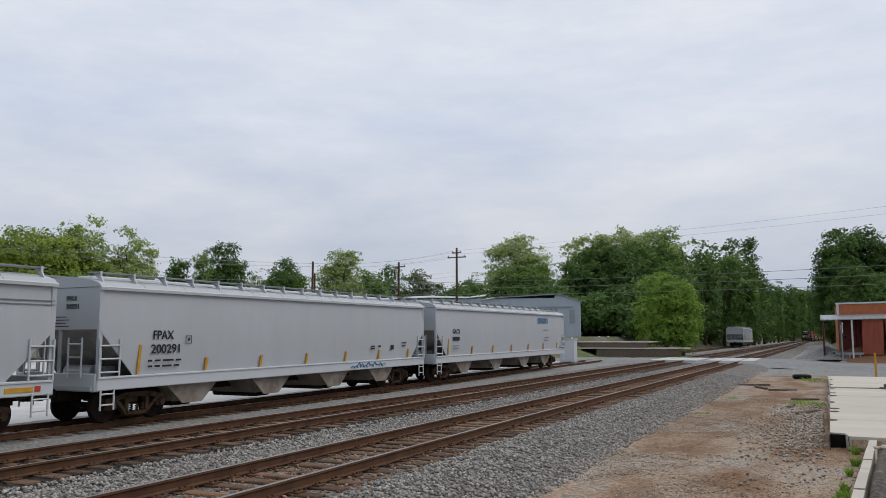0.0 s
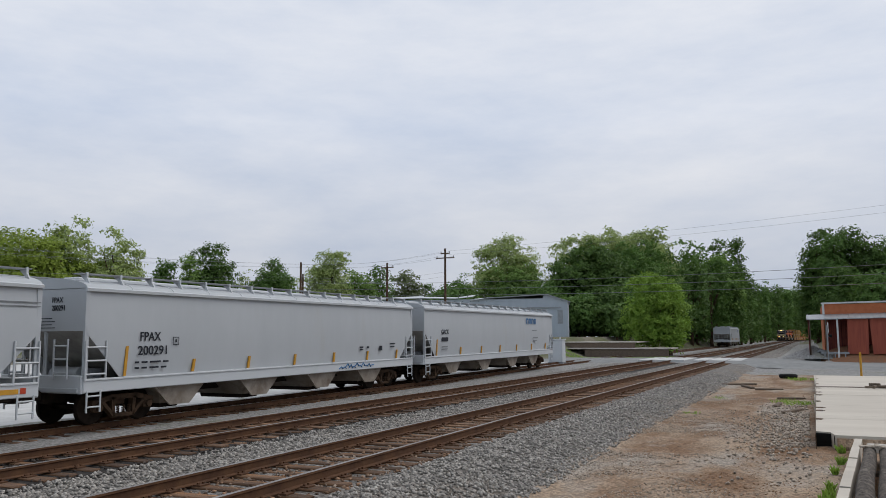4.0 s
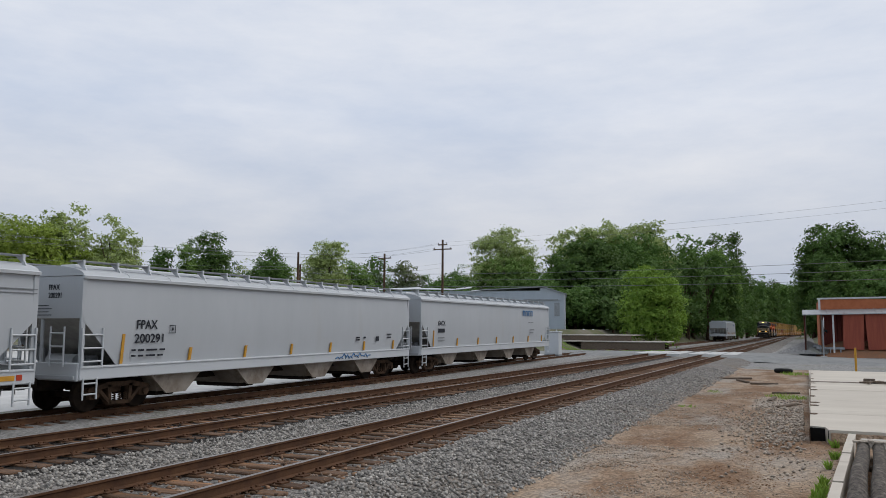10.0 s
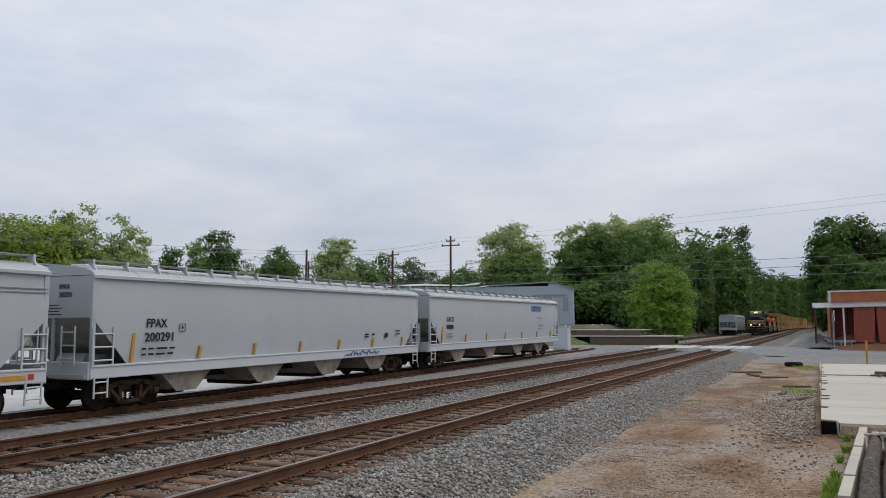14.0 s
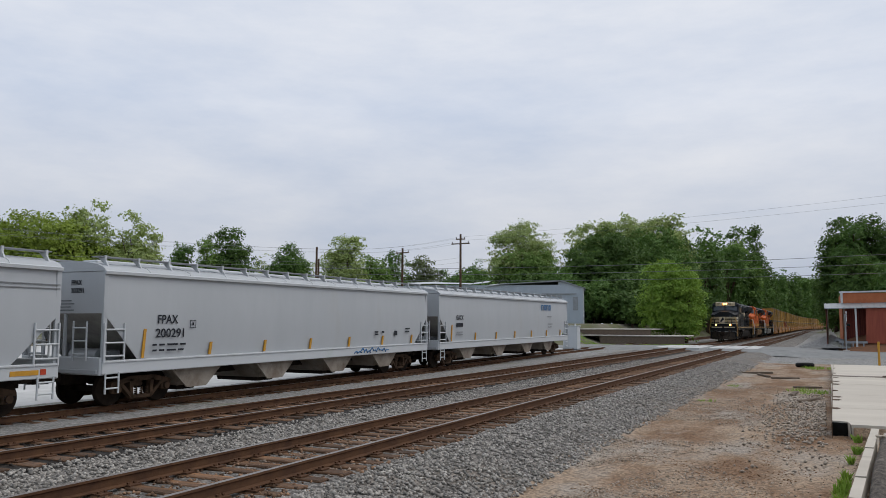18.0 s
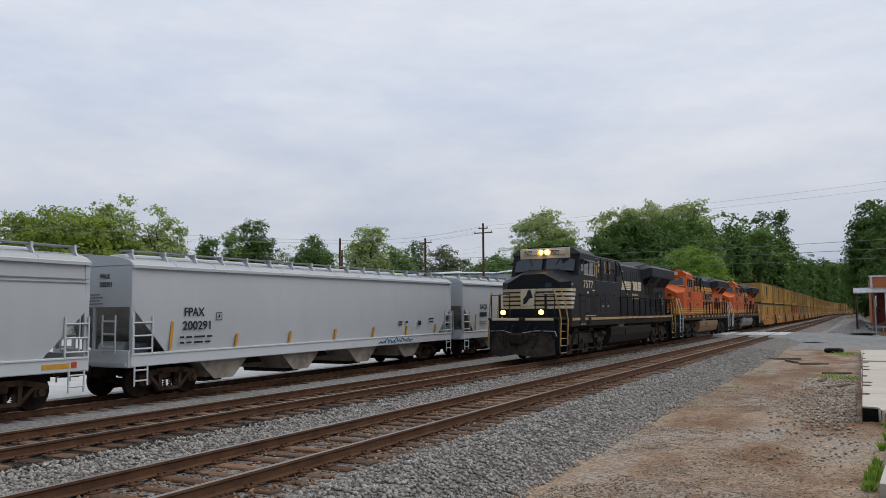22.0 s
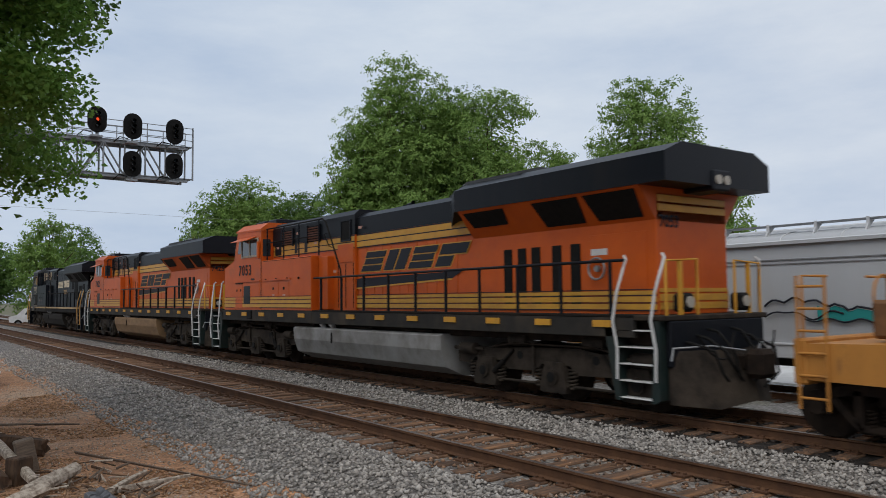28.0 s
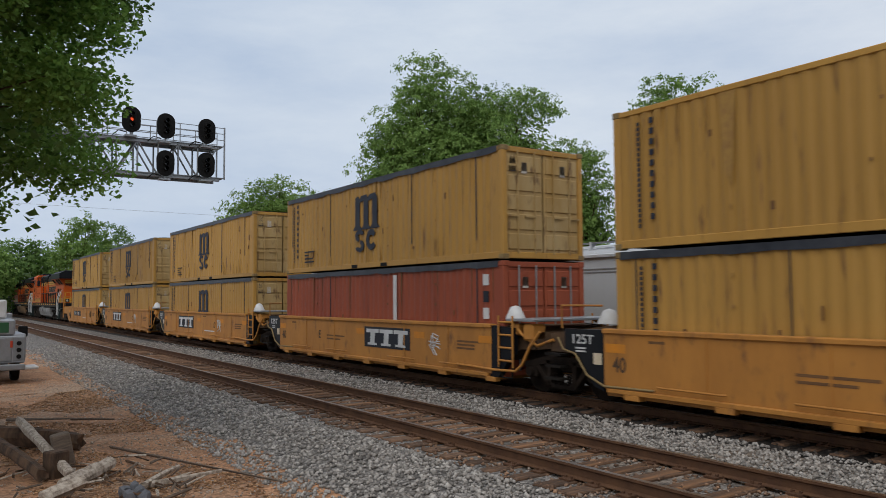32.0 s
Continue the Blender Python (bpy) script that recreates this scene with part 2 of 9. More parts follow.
M["wood"] = material("weathered_timber", (0.22, 0.165, 0.12), 0.9, second=(0.12, 0.09, 0.07), scale=4, stretch=(1, 8, 8), bump=0.5, bscale=20)
M["greywood"] = material("bleached_branch", (0.56, 0.48, 0.39), 0.9, second=(0.27, 0.215, 0.165), lo=0.42, hi=0.62, scale=14, bump=0.4, bscale=30)
M["steel"] = material("galvanised_steel", (0.40, 0.41, 0.42), 0.5, 0.6, second=(0.30, 0.31, 0.32), scale=3)
M["trucksand"] = material("rusty_brown_casting", (0.048, 0.032, 0.022), 0.9, second=(0.115, 0.070, 0.044), scale=4, bump=0.25, bscale=40, spec=0.12)
# Slope sheets: browner and a little darker than the car sides.
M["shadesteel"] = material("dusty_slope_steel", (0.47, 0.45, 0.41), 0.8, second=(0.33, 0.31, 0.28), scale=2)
M["tankgrey"] = material("grimy_grey_tank", (0.36, 0.355, 0.34), 0.7, second=(0.26, 0.25, 0.235), scale=1.5, third=(0.13, 0.11, 0.09), tscale=1.0, tlo=0.5, thi=0.8)
M["tanksoot"] = material("sooty_tank_paint", (0.034, 0.028, 0.023), 0.8, second=(0.020, 0.017, 0.015), scale=1.2, stretch=(1, 0.5, 1.6), third=(0.058, 0.046, 0.035), tscale=0.8, tlo=0.55, thi=0.85, spec=0.12)
M["dirtystone"] = material("rust_stained_stone", (0.32, 0.185, 0.108), 0.85, second=(0.13, 0.078, 0.052), scale=7, island=0.6, third=(0.36, 0.30, 0.245), tscale=1.6, tlo=0.54, thi=0.68)
# Stones coloured dark to carry the shade beneath the passing train.
M["shadestone"] = material("oil_blackened_stone", (0.085, 0.064, 0.050), 0.85, second=(0.040, 0.032, 0.027), scale=9, island=0.6)
M["darkrock"] = material("dark_bluish_rock", (0.10, 0.105, 0.12), 0.8, second=(0.17, 0.17, 0.18), scale=6, bump=0.4, bscale=20)
M["teal"] = material("teal_marking", (0.03, 0.30, 0.28), 0.6)


def leafy(name, dark, light, trans=0.35):
    m = bpy.data.materials.new(name)
    m.use_nodes = True
    n, l = m.node_tree.nodes, m.node_tree.links
    b, out = n["Principled BSDF"], n["Material Output"]
    g, r = n.new("ShaderNodeNewGeometry"), n.new("ShaderNodeValToRGB")
    r.color_ramp.elements[0].color, r.color_ramp.elements[1].color = (*dark, 1), (*light, 1)
    tcn, nz, mm, ad = n.new("ShaderNodeTexCoord"), n.new("ShaderNodeTexNoise"), n.new("ShaderNodeMath"), n.new("ShaderNodeMath")
    nz.inputs["Scale"].default_value, nz.inputs["Detail"].default_value = 0.7, 2
    mm.operation, mm.inputs[1].default_value = "MULTIPLY", 0.5
    ad.operation = "MULTIPLY_ADD"
    ad.inputs[1].default_value = 0.5
    l.new(tcn.outputs["Object"], nz.inputs["Vector"])
    l.new(g.outputs["Random Per Island"], mm.inputs[0])
    l.new(nz.outputs["Fac"], ad.inputs[0])
    l.new(mm.outputs["Value"], ad.inputs[2])
    l.new(ad.outputs["Value"], r.inputs["Fac"])
    l.new(r.outputs["Color"], b.inputs["Base Color"])
    b.inputs["Roughness"].default_value = 0.6
    b.inputs["Specular IOR Level"].default_value = 0.3
    t, x = n.new("ShaderNodeBsdfTranslucent"), n.new("ShaderNodeMixShader")
    l.new(r.outputs["Color"], t.inputs["Color"])
    x.inputs[0].default_value = trans
    l.new(b.outputs["BSDF"], x.inputs[1])
    l.new(t.outputs["BSDF"], x.inputs[2])
    l.new(x.outputs["Shader"], out.inputs["Surface"])
    return m


LEAF = {
    "gum": leafy("sweetgum_leaves", (0.085, 0.19, 0.035), (0.26, 0.44, 0.10), 0.5),
    # Darker copy of the gum leaves: crown shade put into the colour.
    "gumshade": leafy("shaded_sweetgum_leaves", (0.05, 0.115, 0.024), (0.15, 0.25, 0.055), 0.45),
    "deep": leafy("deep_green_leaves", (0.038, 0.086, 0.018), (0.142, 0.228, 0.050)),
    "mid": leafy("mid_green_leaves", (0.056, 0.126, 0.026), (0.170, 0.275, 0.066)),
    "fresh": leafy("fresh_green_leaves", (0.105, 0.20, 0.040), (0.27, 0.39, 0.10)),
    "pale": leafy("pale_spring_leaves", (0.24, 0.31, 0.095), (0.45, 0.52, 0.20)),
    "olive": leafy("olive_green_leaves", (0.15, 0.215, 0.028), (0.33, 0.41, 0.065)),
    "dull": leafy("dull_green_leaves", (0.10, 0.125, 0.055), (0.22, 0.26, 0.11)),
    "bright": leafy("bright_young_leaves", (0.12, 0.235, 0.03), (0.31, 0.44, 0.07)),
    "grass": leafy("grass_blades", (0.15, 0.28, 0.035), (0.34, 0.48, 0.085)),
}


# ---- mesh building ----
class B:
    """Gathers faces for one mesh."""

    def __init__(self):
        self.v, self.f, self.m, self.s = [], [], [], []

    def add(self, verts, faces, mat=0, smooth=False):
        o = len(self.v)
        self.v += [tuple(p) for p in verts]
        self.f += [tuple(i + o for i in q) for q in faces]
        self.m += [mat] * len(faces)
        self.s += [smooth] * len(faces)
        return self

    def box(self, x0, x1, y0, y1, z0, z1, c=0.0, mat=0):
        """A box, its edges chamfered by c."""
        x0, x1, y0, y1, z0, z1 = min(x0, x1), max(x0, x1), min(y0, y1), max(y0, y1), min(z0, z1), max(z0, z1)
        c = min(c, (x1 - x0) * 0.45, (y1 - y0) * 0.45, (z1 - z0) * 0.45)
        if c <= 0:
            p = [(x, y, z) for x in (x0, x1) for y in (y0, y1) for z in (z0, z1)]
            return self.add(p, [(0, 1, 3, 2), (4, 6, 7, 5), (0, 4, 5, 1), (2, 3, 7, 6), (0, 2, 6, 4), (1, 5, 7, 3)], mat)
        p, idx = [], {}
        X, Y, Z = (x0, x1), (y0, y1), (z0, z1)
        for i in (0, 1):
            for j in (0, 1):
                for k in (0, 1):
                    a, b, d = X[i] + (c if i == 0 else -c), Y[j] + (c if j == 0 else -c), Z[k] + (c if k == 0 else -c)
                    idx[i, j, k] = len(p)
                    p += [(X[i], b, d), (a, Y[j], d), (a, b, Z[k])]
        f = []
        for i in (0, 1):
            q = [idx[i, j, k] for j, k in ((0, 0), (0, 1), (1, 1), (1, 0))]
            f.append(tuple(q) if i == 0 else tuple(reversed(q)))
            q = [idx[j, i, k] + 1 for j, k in ((0, 0), (1, 0), (1, 1), (0, 1))]
            f.append(tuple(q) if i == 0 else tuple(reversed(q)))
            q = [idx[j, k, i] + 2 for j, k in ((0, 0), (0, 1), (1, 1), (1, 0))]
            f.append(tuple(q) if i == 0 else tuple(reversed(q)))
        for i in (0, 1):
            for j in (0, 1):
                f.append((idx[i, j, 0], idx[i, j, 1], idx[i, j, 1] + 1, idx[i, j, 0] + 1))
                f.append((idx[i, 0, j], idx[i, 1, j], idx[i, 1, j] + 2, idx[i, 0, j] + 2))
                f.append((idx[0, i, j] + 1, idx[1, i, j] + 1, idx[1, i, j] + 2, idx[0, i, j] + 2))
                for k in (0, 1):
                    q = idx[i, j, k]
                    f.append((q, q + 1, q + 2))
        return self.add(p, f, mat)

    def tube(self, pts, r, n=8, mat=0, r1=None, cap=True):
        """A round bar through the points; r to r1 along it."""
        pts = [Vector(p) for p in pts]
        rings = []
        up = None
        for i, p in enumerate(pts):
            d = (pts[min(i + 1, len(pts) - 1)] - pts[max(i - 1, 0)]).normalized()
            if up is None:
                up = d.orthogonal().normalized()
            up = (up - d * up.dot(d))
            up = up.normalized() if up.length > 1e-6 else d.orthogonal().normalized()
            w = d.cross(up)
            q = r if r1 is None else r + (r1 - r) * i / (len(pts) - 1)
            rings.append([p + (up * math.cos(2 * math.pi * k / n) + w * math.sin(2 * math.pi * k / n)) * q for k in range(n)])
        v = [x for g in rings for x in g]
        f = [(i * n + k, i * n + (k + 1) % n, (i + 1) * n + (k + 1) % n, (i + 1) * n + k) for i in range(len(pts) - 1) for k in range(n)]
        self.add(v, f, mat, True)
        if cap:
            self.add([*rings[0], *rings[-1]], [tuple(reversed(range(n))), tuple(range(n, 2 * n))], mat)
        return self

    def prism(self, poly, axis, a0, a1, mat=0, smooth=False):
        """A 2D outline carried along an axis. x: (y, z), y: (x, z), z: (x, y)."""
        def at(p, a):
            return (a, *p) if axis == "x" else (p[0], a, p[1]) if axis == "y" else (*p, a)
        n = len(poly)
        self.add([at(p, a0) for p in poly] + [at(p, a1) for p in poly], [(i, (i + 1) % n, n + (i + 1) % n, n + i) for i in range(n)], mat, smooth)
        return self.add([at(p, a0) for p in poly] + [at(p, a1) for p in poly], [tuple(reversed(range(n))), tuple(range(n, 2 * n))], mat)

    def lathe(self, prof, origin, axis, n=20, mat=0):
        """A profile of (distance along, radius) turned about an axis through origin."""
        o, a = Vector(origin), Vector(axis).normalized()
        u = a.orthogonal().normalized()
        w = a.cross(u)
        v = [o + a * h + (u * math.cos(2 * math.pi * k / n) + w * math.sin(2 * math.pi * k / n)) * r for h, r in prof for k in range(n)]
        f = [(i * n + k, i * n + (k + 1) % n, (i + 1) * n + (k + 1) % n, (i + 1) * n + k) for i in range(len(prof) - 1) for k in range(n)]
        return self.add(v, f, mat, True)

    def mesh(self, name, mats):
        me = bpy.data.meshes.new(name)
        me.from_pydata(self.v, [], self.f)
        for x in (mats if isinstance(mats, (list, tuple)) else [mats]):
            me.materials.append(x)
        me.polygons.foreach_set("material_index", self.m)
        me.polygons.foreach_set("use_smooth", self.s)
        bm = bmesh.new()
        bm.from_mesh(me)
        if len(bm.faces) < 20000:
            bmesh.ops.recalc_face_normals(bm, faces=bm.faces)
        bm.to_mesh(me)
        bm.free()
        return me


def part(name, b, mats, parent, label=""):
    """One mesh object under a thing or under a part."""
    ob = new(name, b.mesh(name, mats) if isinstance(b, B) else b)
    ob.parent = parent
    if label:
        ob["label"] = label
    return ob


def thing(name, label, category, group="", kind="", at=None):
    ob = tagged(new(name), label, category, group, kind)
    if at is not None:
        ob.matrix_basis = at
    return ob


def single(name, b, mats, label, category="", group="", kind="", at=None):
    ob = tagged(new(name, b.mesh(name, mats)), label, category, group, kind)
    if at is not None:
        ob.matrix_basis = at
    return ob


def text_mesh(name, words, size, mat, narrow=1.0, gap=1.0):
    """Letters with Blender's own font as a thin mesh in the xz plane, facing -y turned to +x: reads along +y seen from +x."""
    cu = bpy.data.curves.new(name, "FONT")
    cu.body, cu.size, cu.extrude, cu.align_x, cu.align_y = words, size, 0.003, "LEFT", "BOTTOM_BASELINE"
    cu.offset, cu.space_character = size * 0.014, gap
    ob = bpy.data.objects.new(name, cu)
    scene.collection.objects.link(ob)
    dg = bpy.context.evaluated_depsgraph_get()
    me = bpy.data.meshes.new_from_object(ob.evaluated_get(dg))
    bpy.data.objects.remove(ob)
    me.transform(Matrix(((0, 0, 1, 0), (narrow, 0, 0, 0), (0, 1, 0, 0), (0, 0, 0, 1))))
    me.materials.clear()
    me.materials.append(mat)
    return me


def lettering(words, x, y, z, size, mat, parent, narrow=1.0, label="", m=None, gap=1.0):
    ob = part("lettering", text_mesh("lettering", words, size, mat, narrow, gap), None, parent, label)
    ob.matrix_basis = m if m is not None else Matrix.Translation((x, y, z))
    return ob


# ---- the line of the tracks: straight here, bending to the right far ahead ----
def bend(y):
    d = 0.0135 * max(0.0, y - 18)
    k = min(max(0.0, y - 90), 80)
    d -= 0.0090 * (k * k / 160 + max(0.0, y - 170))
    return d + 2.0e-4 * max(0.0, y - 300) ** 2


T1, T2, T3 = -7.36, -11.80, -19.0   # centre lines of the near main, the far main and the siding
GAUGE = 0.7525
Z3 = -0.42                          # the siding's rails lie lower

# ---- ground, road and tracks ----
def smooth(a, b, x):
    t = min(1.0, max(0.0, (x - a) / (b - a)))
    return t * t * (3 - 2 * t)


def ground_z(x, y):
    u = x - bend(y)
    z = -0.50
    if u < -3.7:
        z += 0.295 * smooth(-3.7, -5.3, u)
    z -= (0.40 - 0.34 * smooth(15, 70, y)) * smooth(-13.7, -16.0, u)
    z += 1.65 * smooth(73.8, 77.8, y) * smooth(-2.5, 3, u)
    z += 1.1 * smooth(72, 84, y) * smooth(-23, -26, u) + 1.2 * smooth(84, 96, y) * smooth(-23, -27, u)
    z += 0.10 * smooth(-2.0, 3.0, u) * smooth(58, 40, y)
    if u > -3.9 and abs(y) < 60:
        z += 0.05 * noise.noise((x * 0.6, y * 0.6, 0)) + 0.02 * noise.noise((x * 2.7, y * 2.7, 3))
    elif u < -3.9 and abs(y) < 40:
        z += 0.025 * noise.noise((x * 2.0, y * 2.0, 7))
    return z


def axis(knots):
    out = []
    for (a, n), (b, _) in zip(knots, knots[1:]):
        out += [a + (b - a) * i / n for i in range(n)]
    return out + [knots[-1][0]]


def build_ground():
    xs = axis([(-3000, 8), (-400, 10), (-80, 20), (-24, 16), (-15.5, 20), (-5.6, 20), (-2.8, 34), (8, 16), (40, 10), (400, 6), (3000, 1)])
    ys = axis([(-3000, 8), (-400, 16), (-80, 20), (-40, 50), (-16, 90), (24, 80), (56, 40), (100, 20), (400, 8), (3000, 1)])
    v = [(x + (bend(y) if -40 < x < 40 else 0), y, ground_z(x + (bend(y) if -40 < x < 40 else 0), y)) for y in ys for x in xs]
    f, m = [], []
    n = len(xs)
    for j in range(len(ys) - 1):
        for i in range(n - 1):
            f.append((j * n + i, j * n + i + 1, (j + 1) * n + i + 1, (j + 1) * n + i))
            x, y = (xs[i] + xs[i + 1]) / 2, (ys[j] + ys[j + 1]) / 2
            w = 0.55 * noise.noise((x * 0.5, y * 0.35, 5)) + 0.3 * noise.noise((x * 1.7, y * 1.3, 9))
            if -15.7 < x + 0.5 * w < (-4.05 if y > 0 else -4.35):
                k = 7 if -13.45 < x + 0.15 * w < -10.15 and abs(y) < 400 else 0
            elif -21.8 < x < -10 and abs(y) < 900:
                k = 5
            elif -70 < x <= -21.8 and -32 < y < 70:
                k = 4
            elif (-4.6 <= x < 7 and 54 <= y < 66) or (0.3 <= x < 40 and 47 <= y < 66) or (-4.6 <= x < 0.5 and 66 <= y < 260) or (0.5 <= x < 40 and 66 <= y < 74.5):
                k = 5
            elif x >= -4.6 and -60 < y < 58 and x < 14:
                k = 2 if y < -5 + 2 * w else 1
            elif x > 0.5 and 74.5 < y < 81 and x < 40:
                k = 6
            else:
                k = 3
            m.append(k)
    me = bpy.data.meshes.new("ground")
    me.from_pydata(v, [], f)
    for k in ("ballast", "dirt", "claydirt", "grass_soil", "lot", "greygravel", "clay", "shadebed"):
        me.materials.append(M[k])
    me.polygons.foreach_set("material_index", m)
    me.polygons.foreach_set("use_smooth", [True] * len(f))
    return tagged(new("ground", me), "packed dirt, grey ballast and grassy soil beside the railway", "ground", kind="structure")


M["claydirt"] = material("tan_clay_dirt", (0.46, 0.24, 0.125), 0.95, second=(0.29, 0.155, 0.085), scale=1.6, lo=0.36, hi=0.66, bump=0.8, bscale=14,
                         third=(0.39, 0.265, 0.175), tscale=0.35, tlo=0.50, thi=0.66, speck=0.40, sscale=24)
M["lot"] = material("pale_gravel_lot", (0.68, 0.67, 0.65), 0.95, second=(0.55, 0.54, 0.52), scale=1.2, bump=0.3, bscale=20)
M["greygravel"] = material("fine_grey_gravel", (0.34, 0.33, 0.315), 0.95, second=(0.22, 0.21, 0.20), scale=5, bump=0.8, bscale=30, third=(0.20, 0.20, 0.12), tscale=0.4, tlo=0.55, thi=0.75, speck=0.4, sscale=20)
# Far main's bed, its train shade put into the base colour.
M["shadebed"] = material("oil_darkened_ballast", (0.040, 0.032, 0.026), 0.9, second=(0.020, 0.017, 0.015), scale=16, bump=0.9, bscale=30, speck=0.5, sscale=16)
ground = build_ground()

def level(y):
    return 0.0


def siding(y):
    return Z3 + 0.0062 * min(55.0, max(0.0, y - 15))


RAIL_PROFILE = [(-0.036, 0.0), (0.036, 0.0), (0.037, -0.03), (0.009, -0.048), (0.009, -0.135), (0.066, -0.150), (0.066, -0.162),
                (-0.066, -0.162), (-0.066, -0.150), (-0.009, -0.135), (-0.009, -0.048), (-0.037, -0.03)]


def rail(track, centre, side, z, y0, y1):
    ys = [y for y in axis([(-1200, 20), (16, 2), (20, 24), (260, 18), (700, 1)]) if y0 <= y <= y1]
    ys = sorted({y0, *ys, y1})
    n = len(RAIL_PROFILE)
    b = B()
    v = [(centre + side * GAUGE + bend(y) + px, y, z(y) + pz) for y in ys for px, pz in RAIL_PROFILE]
    f = [(i * n + k, i * n + (k + 1) % n, (i + 1) * n + (k + 1) % n, (i + 1) * n + k) for i in range(len(ys) - 1) for k in range(n)]
    b.add(v, f)
    b.m = [1 if k % n == 0 else 0 for k in range(len(f))]
    return part("rail", b, [M["rail"], M["railtop"]], track)


def tie_mesh(seed, plates=True):
    rnd = random.Random(seed)
    b = B()
    w, l = 0.115 + rnd.uniform(-0.01, 0.012), 1.29 + rnd.uniform(-0.05, 0.05)
    b.box(-l, l, -w, w, -0.345, -0.168 - rnd.uniform(0, 0.012), 0.014)
    if plates:
        for s in (-1, 1):
            x = s * GAUGE
            b.box(x - 0.18, x + 0.18, -0.09, 0.09, -0.17, -0.150, 0, 1)
            for dx in (-0.10, 0.10):
                for dy in (-0.05, 0.05):
                    b.box(x + dx - 0.016, x + dx + 0.016, dy - 0.016, dy + 0.016, -0.16, -0.125, 0, 1)
    return b.mesh("tie", [M["tie"], M["rail"]])


TIES = [tie_mesh(i) for i in range(5)]


def build_track(name, centre, z, y0, y1, near0, near1, label):
    t = thing(name, label, "railway track", kind="structure")
    for s in (-1, 1):
        rail(t, centre, s, z, y0, y1)
    far, rnd, y = B(), random.Random(round(centre * 10)), max(y0, -220)
    while y < min(y1, 420):
        x, a = centre + bend(y) + rnd.uniform(-0.05, 0.05), rnd.uniform(-0.025, 0.025)
        if near0 < y < near1:
            ob = part("tie", rnd.choice(TIES), None, t)
            ob.matrix_basis = Matrix.Translation((x, y, z(y) + rnd.uniform(-0.012, 0.006))) @ Matrix.Rotation(a, 4, "Z")
        else:
            far.box(x - 1.29, x + 1.29, y - 0.115, y + 0.115, z(y) - 0.345, z(y) - 0.172)
        y += 0.50 + rnd.uniform(-0.03, 0.03)
    tagged(part("tie_row", far, M["tie"], t), kind="stuff")
    return t

# ---- covered hopper cars on the siding ----
def wheelset(parent, y, r=0.46, hub=None):
    for s in (-1, 1):
        b = B()
        b.lathe([(-0.07, 0.0), (-0.07, r * 0.95), (-0.06, r), (0.03, r * 0.985), (0.04, r + 0.025), (0.065, r + 0.02), (0.065, r * 0.8), (0.0, r * 0.72), (0.0, r * 0.35), (0.05, r * 0.28), (0.05, 0)],
                (s * GAUGE, y, r), (-s, 0, 0), 22)
        w = part("wheel", b, M["truck"], parent)
        if hub:
            h = B().lathe([(0.0, 0.0), (0.0, 0.10), (-0.05, 0.09), (-0.05, 0)], (s * (GAUGE + 0.36), y, r), (-s, 0, 0), 12)
            part("bearing_cap", h, M[hub], w, "blue painted bearing cap" if hub == "blue" else "")
    part("axle", B().tube([(-GAUGE - 0.3, y, r), (GAUGE + 0.3, y, r)], 0.085, 10), M["truck"], parent)


def freight_truck(thing_, y, hub=None, half=0.89, mat="trucksand", springs=True):
    """A two-axle cast-steel truck about y."""
    body = B()
    body.box(-0.95, 0.95, y - 0.2, y + 0.2, 0.48, 0.72, 0.04)
    t2 = part("bolster", body, M[mat], thing_)
    for dy in (-half, half):
        wheelset(t2, y + dy, hub=hub)
    for s in (-1, 1):
        b, x0, x1 = B(), s * 0.94, s * 1.12
        top = [(-half - 0.22, 0.60), (-half - 0.18, 0.66), (-0.45, 0.80), (0.45, 0.80), (half + 0.18, 0.66), (half + 0.22, 0.60), (half + 0.2, 0.52), (0.42, 0.66), (-0.42, 0.66), (-half - 0.2, 0.52)]
        b.prism([(y + p, q) for p, q in top], "x", x0, x1)
        for e in (-1, 1):
            b.prism([(y + e * 0.78, 0.58), (y + e * 0.66, 0.60), (y + e * 0.30, 0.22), (y + e * 0.36, 0.16)], "x", x0, x1)
            b.prism([(y + e * 0.44, 0.72), (y + e * 0.32, 0.72), (y + e * 0.30, 0.25), (y + e * 0.40, 0.25)], "x", x0, x1)
            b.box(x0, x1, y + e * half - 0.15, y + e * half + 0.15, 0.34, 0.60, 0.03)
            b.tube([(s * 1.12, y + e * half, 0.46), (s * 1.20, y + e * half, 0.46)], 0.10, 10)
        b.box(x0, x1, y - 0.40, y + 0.40, 0.15, 0.27, 0.03)
        f = part("side_frame", b, M[mat], t2)
        for e in (-0.2, 0.0, 0.2) if s > 0 and springs else ():
            for x in (s * 1.09,):
                pts = [(x + 0.055 * math.cos(k * 1.57), y + e + 0.055 * math.sin(k * 1.57), 0.27 + 0.21 * k / 16) for k in range(17)]
                part("spring", B().tube(pts, 0.016, 5), M[mat], f)
    return t2


def ladder(parent, x, y0, y1, z0, z1, rungs, mat, r=0.018, name="ladder"):
    b = B()
    for y in (y0, y1):
        b.tube([(x, y, z0), (x, y, z1)], r, 6)
    for i in range(rungs):
        z = z0 + (z1 - z0) * (i + 0.5) / rungs
        b.tube([(x, y0, z), (x, y1, z)], r * 0.9, 6)
    return part(name, b, mat, parent)


